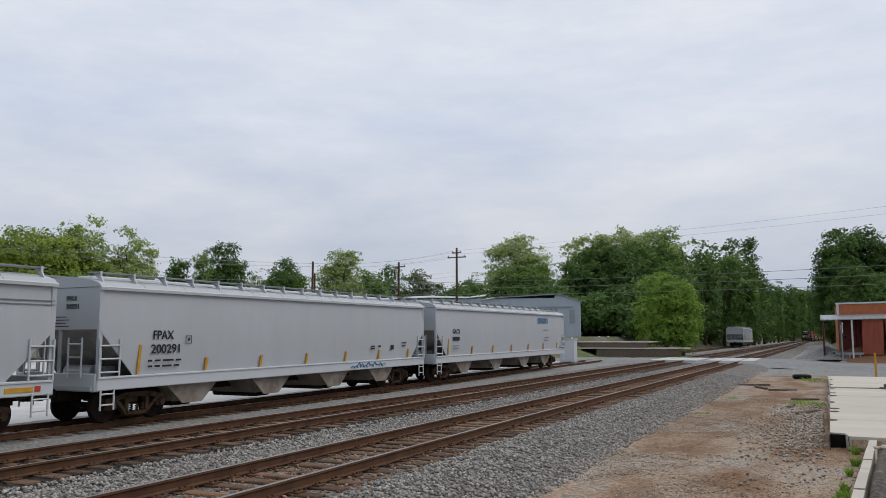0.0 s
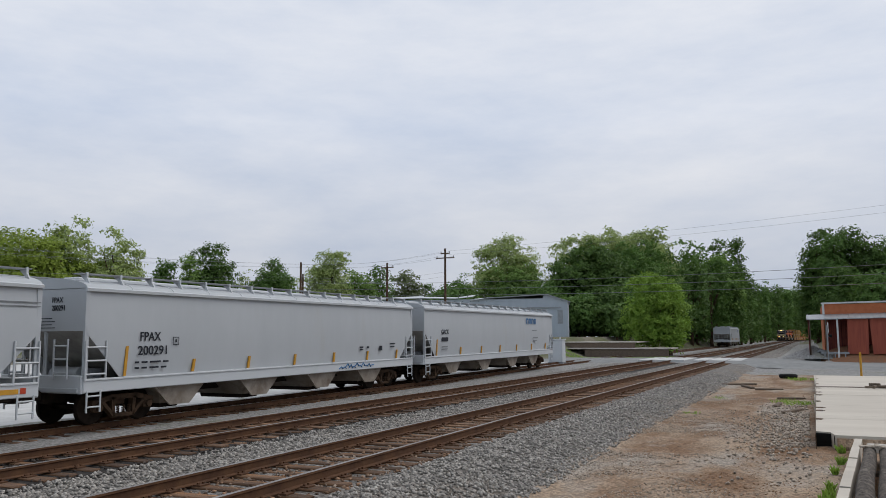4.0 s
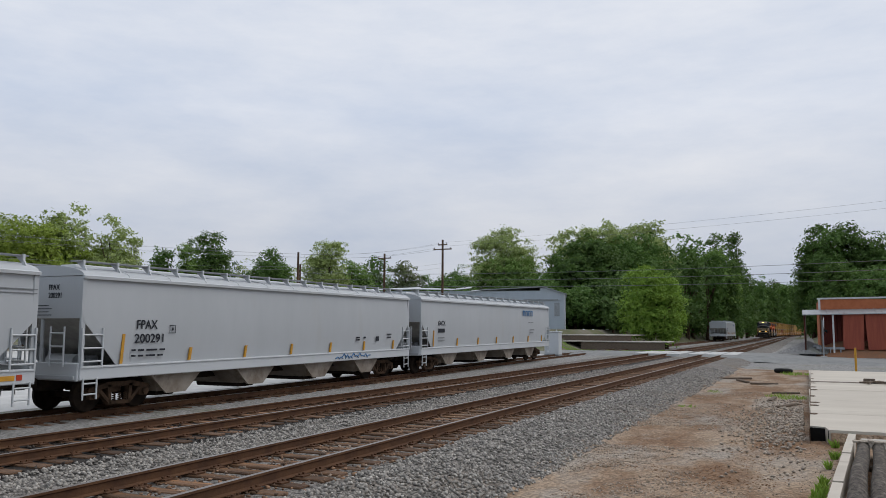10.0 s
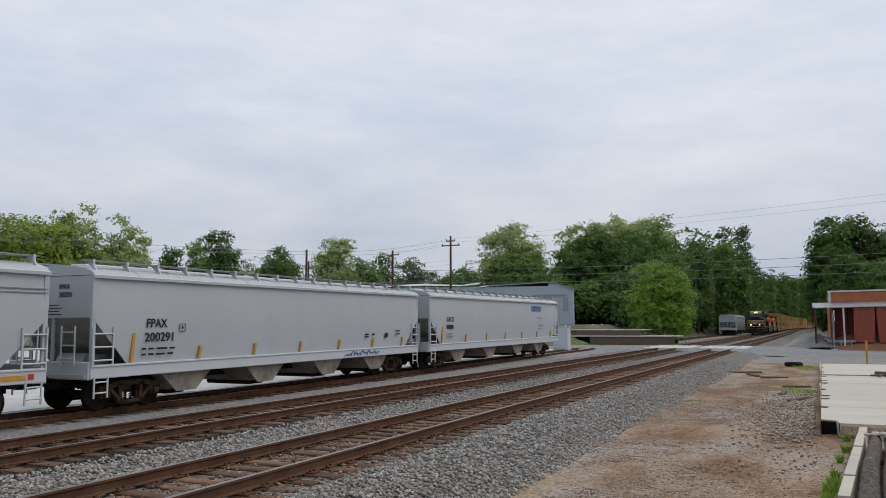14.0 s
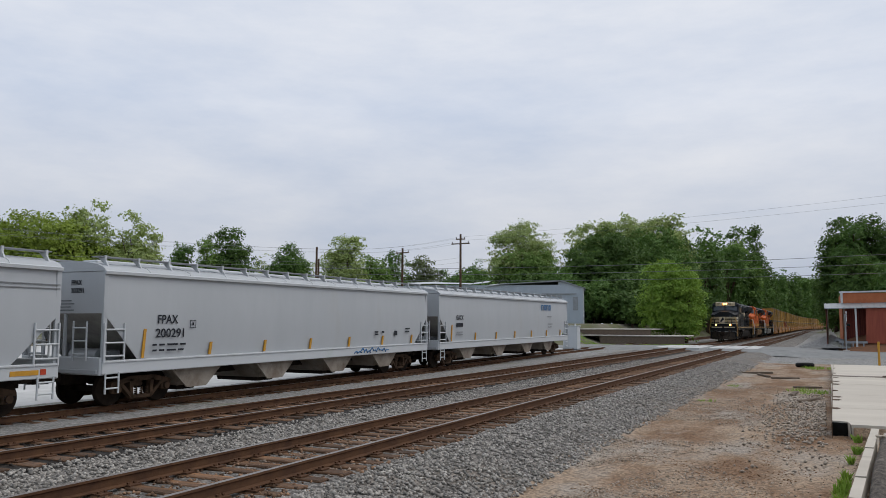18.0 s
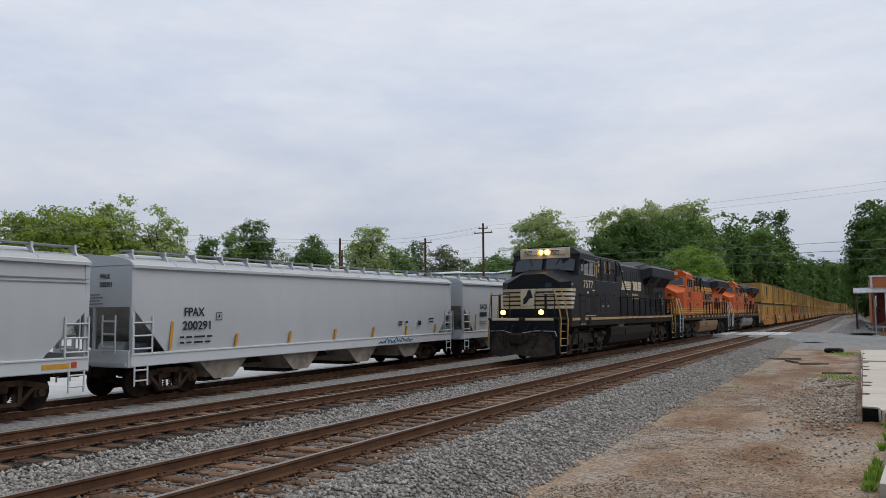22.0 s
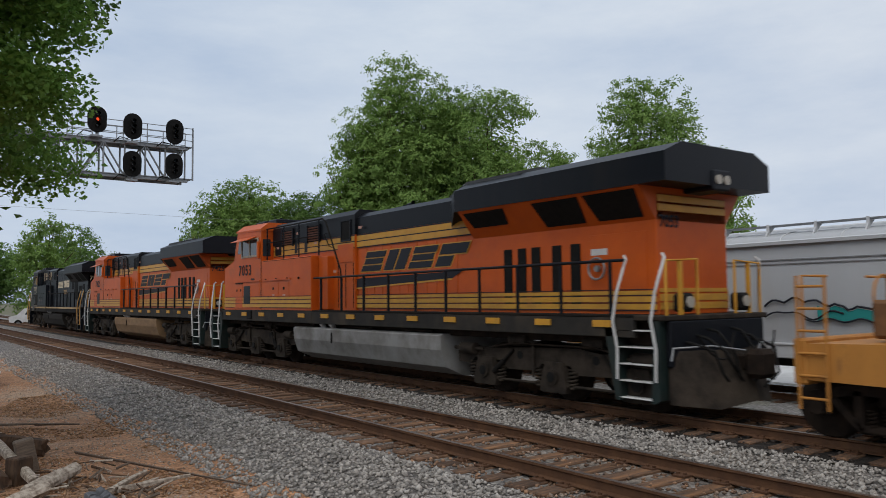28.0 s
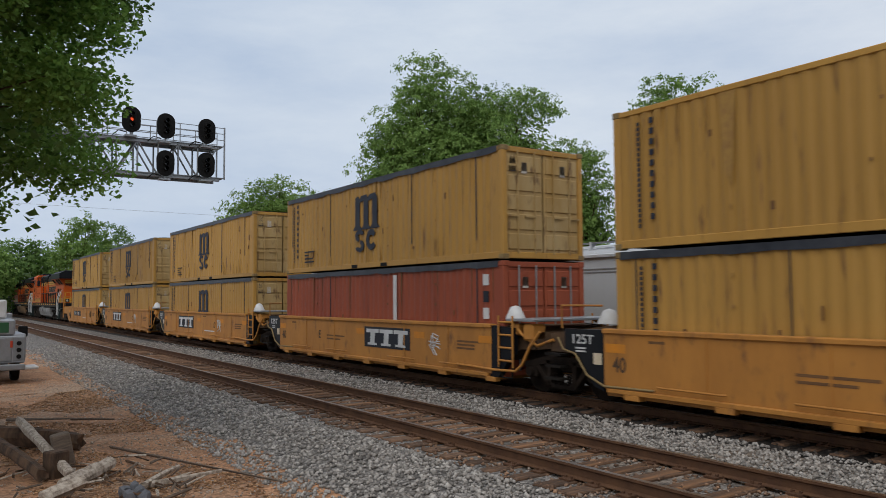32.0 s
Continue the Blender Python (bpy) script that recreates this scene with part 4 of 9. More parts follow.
def locomotive(label, kind, number, tank):
    ns = kind == "dark"
    L = thing("locomotive", label, "locomotive", "locomotives of the train")
    body = M["black"] if ns else M["orange"]
    top = M["black"]
    rail_m = M["black"]
    hand = M["handyellow"] if ns else M["white"]
    sill = M["grime"] if ns else M["grey2"]
    # frame and sills
    fr = part("frame", B().box(-1.2, 1.2, 0.35, 21.5, 1.18, 1.66, 0.02), M["truck"], L)
    for s in (-1, 1):
        part("side_sill", B().box(s * 1.40, s * 1.50, 1.5, 20.9, 1.33, 1.69, 0.01), sill, L)
        if ns:
            b = B()
            for i in range(10):
                b.box(s * 1.495, s * 1.512, 8.95 + i * 1.19, 8.95 + i * 1.19 + 1.13, 1.59, 1.69)
            part("sill_stripe", b, M["tan"], L, "worn tan sill stripe")
        else:
            for i in range(13):
                part("reflector", B().box(s * 1.495, s * 1.53, 2.0 + i * 1.5, 2.42 + i * 1.5, 1.50, 1.62), M["yellow"], L, "yellow sill reflector")
        part("walkway", B().box(s * 0.95, s * 1.5, 8.9, 20.9, 1.66, 1.72, 0.01), M["grime"], L)
    for e, y in ((0, 0.3), (1, 20.9)):
        part("platform", B().box(-1.5, 1.5, y, y + (1.25 if e == 0 else 0.65), 1.62, 1.71, 0.015), M["castdust"], L)
    # cab and nose
    cab = part("cab", loft([(1.53, six(1.16, 1.70, 3.15, 0.50, 3.50)), (1.86, six(1.52, 1.70, 3.19, 0.55, 3.60)), (2.78, six(1.52, 1.70, 3.45, 0.7, 3.76)),
                            (3.10, six(1.52, 1.70, 4.40, 1.26, 4.58)), (5.18, six(1.52, 1.70, 4.38, 1.26, 4.56))]), body, L)
    part("cab_skirt", B().box(-1.51, 1.51, 1.9, 8.86, 1.33, 1.72, 0.01), M["roaddust"] if ns else sill, L)
    part("cab_roof", loft([(3.00, six(1.53, 4.40, 4.46, 1.24, 4.68)), (5.22, six(1.55, 4.36, 4.42, 1.26, 4.64))]), M["greyroof"] if ns else M["orange"], L)
    for y, w in ((3.35, 0.85), (4.45, 0.7)):
        u = part("roof_unit", B().box(-0.95, 0.95, y, y + w, 4.60, 4.79, 0.03), M["black"], L)
        part("antenna", B().tube([(0.6, y + 0.3, 4.78), (0.6, y + 0.3, 4.87)], 0.045, 8).tube([(-0.6, y + 0.55, 4.78), (-0.6, y + 0.55, 4.86)], 0.045, 8), M["black"], u)
    brow = part("brow", B().prism([(2.91, 4.24), (2.88, 4.66), (3.15, 4.70), (3.15, 4.24)], "x", -1.12, 1.12), M["cream"] if ns else M["orange"], L, "cream cab brow" if ns else "")
    for s in (-1, 1):
        nb = part("number_board", B().box(s * 0.28, s * 0.98, 2.83, 2.91, 4.38, 4.61, 0.02), M["cream"], brow, "lit number board")
        tx = lettering(number, 0, 0, 0, 0.22, M["ink"], nb, 0.85, m=Matrix.Translation((s * 0.62 - 0.30, 2.825, 4.415)) @ Matrix.Rotation(-math.pi / 2, 4, "Z"))
        hl = part("headlight", B().tube([(s * 0.135, 2.83, 4.50), (s * 0.135, 2.92, 4.50)], 0.11, 16), M["headlamp"] if ns else M["lampglass"], brow, "lit headlight" if ns else "")
        # Tube added round the lamp to keep its glow off the nose.
        part("lamp_hood", B().tube([(s * 0.115, 2.78, 4.50), (s * 0.115, 2.93, 4.50)], 0.112, 16, cap=False), M["black"], brow)
        # windscreen and wipers
        g = B().add([(s * 0.07, 2.735, 3.74), (s * 1.36, 2.76, 3.66), (s * 1.36, 2.965, 4.14), (s * 1.1, 2.965, 4.25), (s * 0.07, 2.935, 4.25)], [(0, 1, 2, 3, 4)])
        ws = part("windscreen", g, M["glass"], cab)
        edge = [(s * 0.07, 2.725, 3.73), (s * 1.37, 2.75, 3.65), (s * 1.37, 2.955, 4.15), (s * 1.1, 2.955, 4.26), (s * 0.07, 2.925, 4.26), (s * 0.07, 2.725, 3.73)]
        part("window_frame", B().tube(edge, 0.018, 5), M["rubber"] if ns else M["cream"], ws)
        part("wiper", B().tube([(s * 0.7, 2.93, 4.28), (s * 0.55, 2.82, 3.95)], 0.012, 5), M["rubber"], ws)
        # side windows with visor
        side = part("side_window", B().box(s * 1.50, s * 1.532, 3.55, 4.96, 3.56, 4.10), M["glass"], cab)
        f = B()
        for a, c in ((3.50, 3.56), (4.20, 4.27), (4.93, 5.0)):
            f.box(s * 1.515, s * 1.555, a, c, 3.52, 4.13)
        f.box(s * 1.515, s * 1.555, 3.5, 5.0, 3.50, 3.56).box(s * 1.515, s * 1.555, 3.5, 5.0, 4.09, 4.14)
        part("window_frame", f, M["greywood"], side, "pale metal window frame")
        part("visor", B().prism([(s * 1.52, 4.20), (s * 1.86, 4.06), (s * 1.86, 4.04), (s * 1.52, 4.17)], "y", 3.3, 4.75), M["greyroof"] if ns else M["orange"], cab)
        part("quarter_window", B().prism([(3.14, 3.66), (3.42, 3.66), (3.42, 4.08), (3.24, 4.08)], "x", s * 1.515, s * 1.53), M["glass"], cab)
        part("mirror", B().box(s * 1.54, s * 1.62, 5.02, 5.14, 3.42, 4.0, 0.02), M["tan"] if ns else M["orange"], cab)
        # cab access doors, grilles, hinges
        ad = part("access_door", B().box(s * 1.515, s * 1.538, 2.95, 3.60, 1.40 if ns else 1.74, 2.62, 0.006), body, cab)
        for y in (3.10, 3.45):
            part("latch", B().tube([(s * 1.53, y, 2.38), (s * 1.545, y, 2.38)], 0.05, 10), M["rubber"], ad)
        part("door_sill", B().box(s * 1.53, s * 1.56, 2.93, 3.62, 1.40 if ns else 1.76, 1.43 if ns else 1.79), M["greywood"] if ns else body, ad, "scuffed metal door sill" if ns else "")
        part("hinge_rail", B().box(s * 1.515, s * 1.56, 3.0, 3.62, 2.60, 2.635), M["rubber"], ad)
        part("panel", B().box(s * 1.515, s * 1.531, 3.64, 5.05, 1.78, 2.62, 0.005), M["roaddust"] if ns else body, cab)
        part("panel_sill", B().box(s * 1.515, s * 1.55, 3.62, 5.08, 1.755, 1.785), M["greywood"] if ns else body, cab, "scuffed metal panel sill" if ns else "")
        part("vent", B().box(s * 1.515, s * 1.535, 4.34, 4.62, 2.715, 2.775), M["ink"], cab)
        part("grab_iron", B().tube([(s * 0.62, 1.95, 3.42), (s * 0.62, 2.0, 3.56), (s * 0.62, 2.5, 3.68), (s * 0.62, 2.55, 3.52)], 0.016, 5), M["black"], cab)
        part("grille", B().box(s * 1.515, s * 1.540, 3.72, 4.28, 1.92, 2.52), M["black"], cab, "dark intake grille")
        part("drip_rail", B().box(s * 1.515, s * 1.56, 2.85, 5.1, 2.66, 2.70), body, cab)
        part("step_socket", B().box(s * 1.50, s * 1.55, 4.0, 4.4, 1.40, 1.70, 0.02), M["rubber"], cab)
        if ns:
            part("sill_stripe", B().box(s * 1.515, s * 1.534, 1.95, 8.84, 1.58, 1.69), M["tan"], cab, "worn tan sill stripe")
    door = part("nose_door", B().box(0.35, 1.0, 1.516, 1.535, 1.85, 3.02, 0.005), body, cab)
    part("door_window", B().box(0.55, 0.82, 1.49, 1.505, 2.94, 3.12, 0.03), M["glass"], door)
    part("class_lamp", B().tube([(0.9, 1.50, 2.85), (0.9, 1.55, 2.85)], 0.07, 10), M["lampglass"], cab)
    # hood
    part("rear_window", B().box(0.98 + 0.2, 1.46, 5.175, 5.195, 3.50, 4.08, 0.03), M["glass"], cab)
    part("wide_cabinet", B().box(-1.52, 1.52, 5.2, 8.88, 1.70, 3.34, 0.02), body, L)
    hood = part("engine_hood", loft([(5.2, six(1.10, 1.70, 4.40, 0.95, 4.55)), (10.75, six(1.10, 1.70, 4.40, 0.95, 4.55))]), body, L)
    for a, c, w, e, q, p in ((5.21, 10.757, 1.106, 4.41, 0.955, 4.558), (10.75, 15.42, 1.028, 4.31, 0.806, 4.448)):
        part("hood_top", loft([(a, six(w, 3.84, e, q, p)), (c, six(w, 3.84, e, q, p))]), M["black"], L)
    part("engine_hood", loft([(10.76, six(1.02, 1.70, 4.30, 0.8, 4.44)), (15.4, six(1.02, 1.70, 4.30, 0.8, 4.44))]), body, L)
    part("radiator_hood", B().box(-1.02, 1.02, 15.38, 21.06, 1.70, 3.85, 0.02), body, L)
    part("radiator_wing", loft([(15.2, six(1.05, 3.7, 4.28, 0.9, 4.44)), (15.9, six(1.50, 3.95, 4.42, 1.05, 4.62)), (21.66, six(1.52, 3.93, 4.42, 1.05, 4.62))]), M["black"], L)
    part("wing_brace", B().prism([(-1.02, 3.36), (-1.48, 3.95), (1.48, 3.95), (1.02, 3.36)], "y", 16.0, 21.06), body, L)
    for s in (-1, 1):
        for a, c, k in ((16.15, 17.5, 0.25), (18.35, 19.6, 0.0), (19.72, 20.95, 0.0)):
            p = [(s * (1.034 + 0.46 * u), y, 3.36 + 0.59 * u - 0.010) for u, y in ((0.12 + k, a + 0.1), (0.12 + k, c - 0.1), (0.9, c), (0.9, a))]
            part("radiator_opening", B().add(p + [(x - s * 0.02, y, z + 0.02) for x, y, z in p], [(0, 1, 2, 3), (4, 7, 6, 5)]), M["rubber"], L, "dark radiator opening")
    part("radiator_hatch", loft([(14.9, six(0.85, 4.40, 4.47, 0.45, 4.52)), (15.9, six(1.12, 4.48, 4.66, 0.55, 4.80)), (17.7, six(1.12, 4.48, 4.66, 0.55, 4.80))]), M["greyroof"], L, "grey sloped roof hatch")
    part("roof_screen", B().box(-0.85, 0.85, 16.3, 20.3, 4.62, 4.66, 0.01), M["greyroof"], L)
    part("exhaust_stack", B().box(-0.35, 0.35, 14.2, 15.0, 4.42, 4.58, 0.03), M["screen"], L)
    hn = part("horn", B().lathe([(0, 0.03), (0.2, 0.035), (0.34, 0.09)], (-0.2, 12.3, 4.57), (0, -1, 0.05), 12).lathe([(0, 0.03), (0.2, 0.035), (0.34, 0.09)], (0.05, 12.3, 4.57), (0, -1, 0.05), 12)
              .lathe([(0, 0.03), (0.2, 0.035), (0.3, 0.08)], (0.3, 12.2, 4.57), (0, 1, 0.05), 12).box(-0.3, 0.4, 12.15, 12.35, 4.42, 4.56), M["black"], L)
    for s in (-1, 1):
        x = s * 1.02
        for i in range(11):           # engine-room doors
            y = 10.9 + i * 0.41
            part("hood_door", B().box(x, x + s * 0.016, y, y + 0.385, 1.82, 3.05 if i % 5 == 4 else (4.12 if ns else 3.42), 0.005), body, L)
        for a, c, z0, z1 in ((16.0, 16.6, 2.9, 3.4), (16.9, 18.0, 2.2, 3.4), (18.4, 18.8, 1.9, 3.1), (19.0, 19.4, 1.9, 3.1), (19.7, 20.2, 2.3, 3.2)) if ns else [(17.04 + d, 17.30 + d, 1.86, 3.05) for d in (0, 0.44, 0.86, 1.46, 1.97)]:
            part("louvre", B().box(x, x + s * 0.02, a, c, z0, z1, 0.006), M["rubber"], L, "dark louvred opening")
        for a in (6.03, 7.88):
            lv = part("vent", B().box(s * 1.10, s * 1.125, a, a + 0.78, 3.80, 4.28), M["rubber"], L, "rusty brake-grid vent")
            for k in range(6):
                part("slat", B().box(s * 1.12, s * 1.15, a + 0.03, a + 0.75, 3.83 + 0.075 * k, 3.87 + 0.075 * k), M["screen"], lv)
            for d in (-0.05, 0.77):
                part("vent_post", B().box(s * 1.11, s * 1.17, a + d, a + d + 0.06, 3.76, 4.32), M["cream"] if ns else M["black"], lv)
        scr = part("screen_door", B().box(s * 1.10, s * 1.125, 10.02, 10.52, 3.72, 4.26), M["rubber"], L)
        part("door_frame", B().box(s * 1.10, s * 1.14, 9.98, 10.02, 3.68, 4.30).box(s * 1.10, s * 1.14, 10.52, 10.56, 3.68, 4.30).box(s * 1.10, s * 1.14, 10.02, 10.52, 4.26, 4.30).box(s * 1.10, s * 1.14, 10.02, 10.52, 3.68, 3.72), top, scr)
        part("access_panel", B().box(s * 1.10, s * 1.122, 9.78, 10.70, 3.08, 3.60, 0.006), body, L)
        part("side_box", B().box(s * 1.08, s * 1.30, 8.92, 9.50, 1.74, 3.30, 0.015), body, L)
        for y in (9.78, 10.22, 10.66):
            part("hood_seam", B().box(s * 1.10, s * 1.112, y, y + 0.02, 1.80, 3.04), M["rubber"], L)
        part("cab_seam", B().box(s * 1.515, s * 1.524, 5.165, 5.19, 1.74, 3.34), M["rubber"], L)
        for y, z, w in ((5.42, 1.78, 3.2), (5.35, 3.30, 3.5)):
            part("hood_seam", B().box(s * 1.515, s * 1.526, y, y + w, z, z + 0.014), M["rubber"], L)
        for y in (5.6, 6.42, 7.24, 8.06):
            part("catch", B().tube([(s * 1.515, y, 2.70), (s * 1.555, y, 2.70)], 0.035, 8), M["rubber"], L)
        part("hand_grab", B().tube([(s * 1.10, 9.05, 4.0), (s * 1.2, 9.1, 3.95), (s * 1.2, 9.4, 3.6), (s * 1.10, 9.45, 3.55)], 0.016, 5), M["rubber"], L)
        for y in (5.40, 6.9, 7.6):
            part("hood_door", B().box(s * 1.10, s * 1.114, y, y + (0.5 if y < 6 else 0.22), 3.50, 4.34, 0.005), top, L)
        part("roof_grab", B().tube([(s * 0.9, 5.5, 4.52), (s * 0.9, 5.5, 4.64), (s * 0.9, 5.95, 4.64), (s * 0.9, 5.95, 4.52)], 0.014, 5), M["rubber"], L)
        bw = part("brake_wheel", B().tube([(x + s * 0.09, 19.74 + 0.2 * math.cos(a), 2.55 + 0.2 * math.sin(a)) for a in [math.pi * k / 9 for k in range(19)]], 0.022, 6), M["steel"], L)
        part("hub", B().tube([(x, 19.74, 2.55), (x + s * 0.1, 19.74, 2.55)], 0.06, 8), M["steel"], bw)
        part("hood_door", B().box(x, x + s * 0.014, 19.5, 20.85, 1.82, 3.18, 0.005), body, L)
        part("label", B().box(x, x + s * 0.018, 19.55, 19.95, 2.80, 2.92), M["white"], L, "small white label")
        # cabinet doors
        for a in (5.85, 6.65):
            d = part("cabinet_door", B().box(s * 1.515, s * 1.53, a, a + 0.72, 1.92, 2.6, 0.005), body, L)
            part("latch", B().tube([(s * 1.52, a + 0.36, 2.40), (s * 1.545, a + 0.36, 2.40)], 0.05, 8), M["rubber"], d)
            part("label", B().box(s * 1.53, s * 1.536, a + 0.27, a + 0.45, 2.16, 2.22), M["notice"], d, "small faded red notice")
        part("drip_rail", B().box(s * 1.515, s * 1.56, 5.35, 7.5, 2.66, 2.70), body, L)
        part("hand_rail", B().tube([(s * 1.35, 5.25, 4.40), (s * 1.35, 9.3, 4.40), (s * 1.38, 9.55, 4.28), (s * 1.45, 10.55, 2.85), (s * 1.46, 10.6, 2.62)], 0.024, 6)
             .tube([(s * 1.35, 5.25, 3.93), (s * 1.35, 9.1, 3.93)], 0.022, 6), M["grime"], L)
        for y in (5.3, 6.6, 7.7, 9.05):
            part("rail_post", B().tube([(s * 1.35, y, 3.33), (s * 1.35, y, 4.40)], 0.024, 6), rail_m, L)
        lower = part("hand_rail", B().tube([(s * 1.46, 8.95, 2.66), (s * 1.46, 20.7, 2.66)], 0.03, 6), M["grime"] if ns else rail_m, L)
        for i in range(10):
            y = 9.4 + i * 1.22
            part("rail_post", B().tube([(s * 1.46, y, 1.66), (s * 1.46, y, 2.66)], 0.038, 6), rail_m, lower)
        for y, z in ((5.55, 3.72), (7.05, 4.1), (8.3, 3.72), (10.3, 2.78), (11.0, 3.98)):
            part("label", B().box(s * 1.53, s * 1.54, y, y + 0.16, z, z + 0.07) if z < 3.5 else B().box(s * 1.11, s * 1.125, y, y + 0.16, z, z + 0.07), M["notice"], L, "small faded red notice")
    # fuel tank
    tk = part("fuel_tank", B().prism([(-0.8, 0.24), (0.8, 0.24), (1.32, 0.46), (1.46, 0.85), (1.48, 1.17), (1.40, 1.22), (-1.40, 1.22), (-1.48, 1.17), (-1.46, 0.85), (-1.32, 0.46)], "y", 7.6, 15.3), M[tank], L,
              {"tanksoot": "dusty black fuel tank", "tankdirt": "dust-brown fuel tank", "tankgrey": "grimy pale grey fuel tank"}[tank])
    for y in (10.05,):
        part("sight_glass", B().box(1.475, 1.50, y, y + 0.05, 0.80, 1.10), M["rubber"], tk)
    for y in (9.3, 9.9):
        part("filler", B().tube([(1.3, y, 1.22), (1.42, y, 1.36)], 0.07, 10), M["white"], tk)
    for y in (8.2, 11.5, 14.2):
        part("air_pipe", B().tube([(1.36, y - 0.6, 1.27), (1.36, y + 0.6, 1.27)], 0.03, 6), M["truck"], tk)
    loco_truck(L, 2.09, 1)
    loco_truck(L, 16.66, -1)
    # ends: steps, plough, coupler, hoses, rails
    for e in (0, 1):
        def Y(d):
            return d if e == 0 else 21.85 - d
        for s in (-1, 1):
            st = B().prism([(Y(0.42), 1.62), (Y(0.42), 0.32), (Y(0.52), 0.26), (Y(0.60), 0.26), (Y(0.52), 1.62)], "x", s * 1.0, s * 1.5)
            st.prism([(Y(1.34), 1.62), (Y(1.26), 0.26), (Y(1.36), 0.26), (Y(1.62), 1.62)], "x", s * 1.0, s * 1.5)
            st.box(s * 1.0, s * 1.06, Y(0.45), Y(1.35), 0.30, 1.62)
            well = part("step_well", st, M["black"] if ns else M["stepgreen"], L)
            for k in range(5):
                z = 0.30 + 0.285 * k
                part("step", B().box(s * 1.04, s * 1.5, Y(0.55), Y(1.30), z, z + 0.022, 0.006), M["tan"] if ns else M["white"], well)
            for d in (0.48, 1.30):
                pts = [(s * 1.53, Y(d), 0.62), (s * 1.56, Y(d - 0.04), 1.15), (s * 1.55, Y(d + 0.06), 1.62), (s * 1.50, Y(d + 0.0), 2.1), (s * 1.38, Y(d - 0.12), 2.68), (s * 1.34, Y(d - 0.05), 2.74)]
                part("grab_rail", B().tube(pts, 0.026, 7), hand, L)
            part("end_rail", B().tube([(s * 1.36, Y(0.36), 1.7), (s * 1.36, Y(0.36), 2.62), (s * 0.55, Y(0.34), 2.66), (s * 0.55, Y(0.34), 1.7)], 0.026, 7), M["black"] if ns else M["yellow"], L)
            part("end_post", B().box(s * 0.95, s * 1.03, Y(0.33), Y(0.38), 1.7, 2.62), M["black"] if ns else M["yellow"], L)
            lamp = part("ditch_light", B().box(s * 0.66, s * 0.98, Y(0.30), Y(0.55), 1.76, 2.08, 0.05), M["rubber"], L)
            part("lens", B().tube([(s * 0.82, Y(0.27), 1.93), (s * 0.82, Y(0.31), 1.93)], 0.10, 16), M["headlamp"] if (ns and e == 0) else M["lampglass"], lamp, "lit ditch light" if (ns and e == 0) else "")
            rnd = random.Random(7 + s + e)
            for k in range(3):
                x = s * (0.34 + 0.30 * k)
                a, c = rnd.uniform(-0.22, 0.10), rnd.uniform(0.55, 0.95)
                part("hose", B().tube([(x, Y(0.30), 1.46 - 0.1 * k), (x + 0.03, Y(0.08), 1.42 - 0.1 * k), (x + s * a * 0.5, Y(-0.16), 1.12), (x + s * a, Y(-0.24), c), (x + s * (a - 0.16), Y(-0.22), c - 0.12)], 0.026, 6), M["rubber"], L)
            part("cable", B().tube([(s * (0.12 + 1.0 * u), Y(-0.05 - 0.12 * math.sin(math.pi * u)), 1.40 - 0.42 * math.sin(math.pi * u) ** 0.8) for u in [k / 8 for k in range(9)]], 0.018, 5), M["rubber"], L)
            part("cut_lever", B().tube([(s * 0.2, Y(-0.30), 1.12), (s * 0.7, Y(-0.02), 1.20), (s * 1.42, Y(0.20), 1.18), (s * 1.48, Y(0.20), 0.98)], 0.018, 5), M["steel"], L)
        if ns:
            part("step_edge", B().box(-1.32, -0.14, Y(0.27), Y(0.31), 1.60, 1.70, 0.01).box(0.14, 1.32, Y(0.27), Y(0.31), 1.60, 1.70, 0.01), M["cream"], L, "worn cream platform edge")
        plow = B()
        v = [(0, Y(-0.42), 0.30), (0, Y(-0.10), 1.12), (1.38, Y(0.28), 0.26), (1.30, Y(0.36), 1.12), (-1.38, Y(0.28), 0.26), (-1.30, Y(0.36), 1.12), (0.75, Y(-0.18), 0.18), (-0.75, Y(-0.18), 0.18)]
        plow.add(v, [(0, 6, 1), (6, 2, 3, 1), (0, 1, 7), (7, 1, 5, 4)])
        plow.add([(x, y + (0.04 if e == 0 else -0.04), z) for x, y, z in v], [(0, 1, 6), (6, 1, 3, 2), (0, 7, 1), (7, 4, 5, 1)])
        part("snow_plough", plow, M["castdust"], L)
        part("pilot_plate", B().box(-1.35, 1.35, Y(0.30), Y(0.40), 0.85, 1.62, 0.02), M["black"], L)
        c = B().box(-0.13, 0.13, Y(0.3), Y(-0.35), 0.78, 1.04, 0.03)
        c.box(-0.24, 0.24, Y(-0.28), Y(-0.62), 0.66, 1.14, 0.08)
        part("coupler", c, M["truck"], L)
    lamp = part("rear_lamp", B().box(-0.26, 0.26, 21.05, 21.70, 3.85, 4.22, 0.03), M["black"], L)
    for x in (-0.12, 0.12):
        part("lens", B().tube([(x, 21.70, 4.04), (x, 21.73, 4.04)], 0.085, 12), M["lampglass"], lamp)
    return L


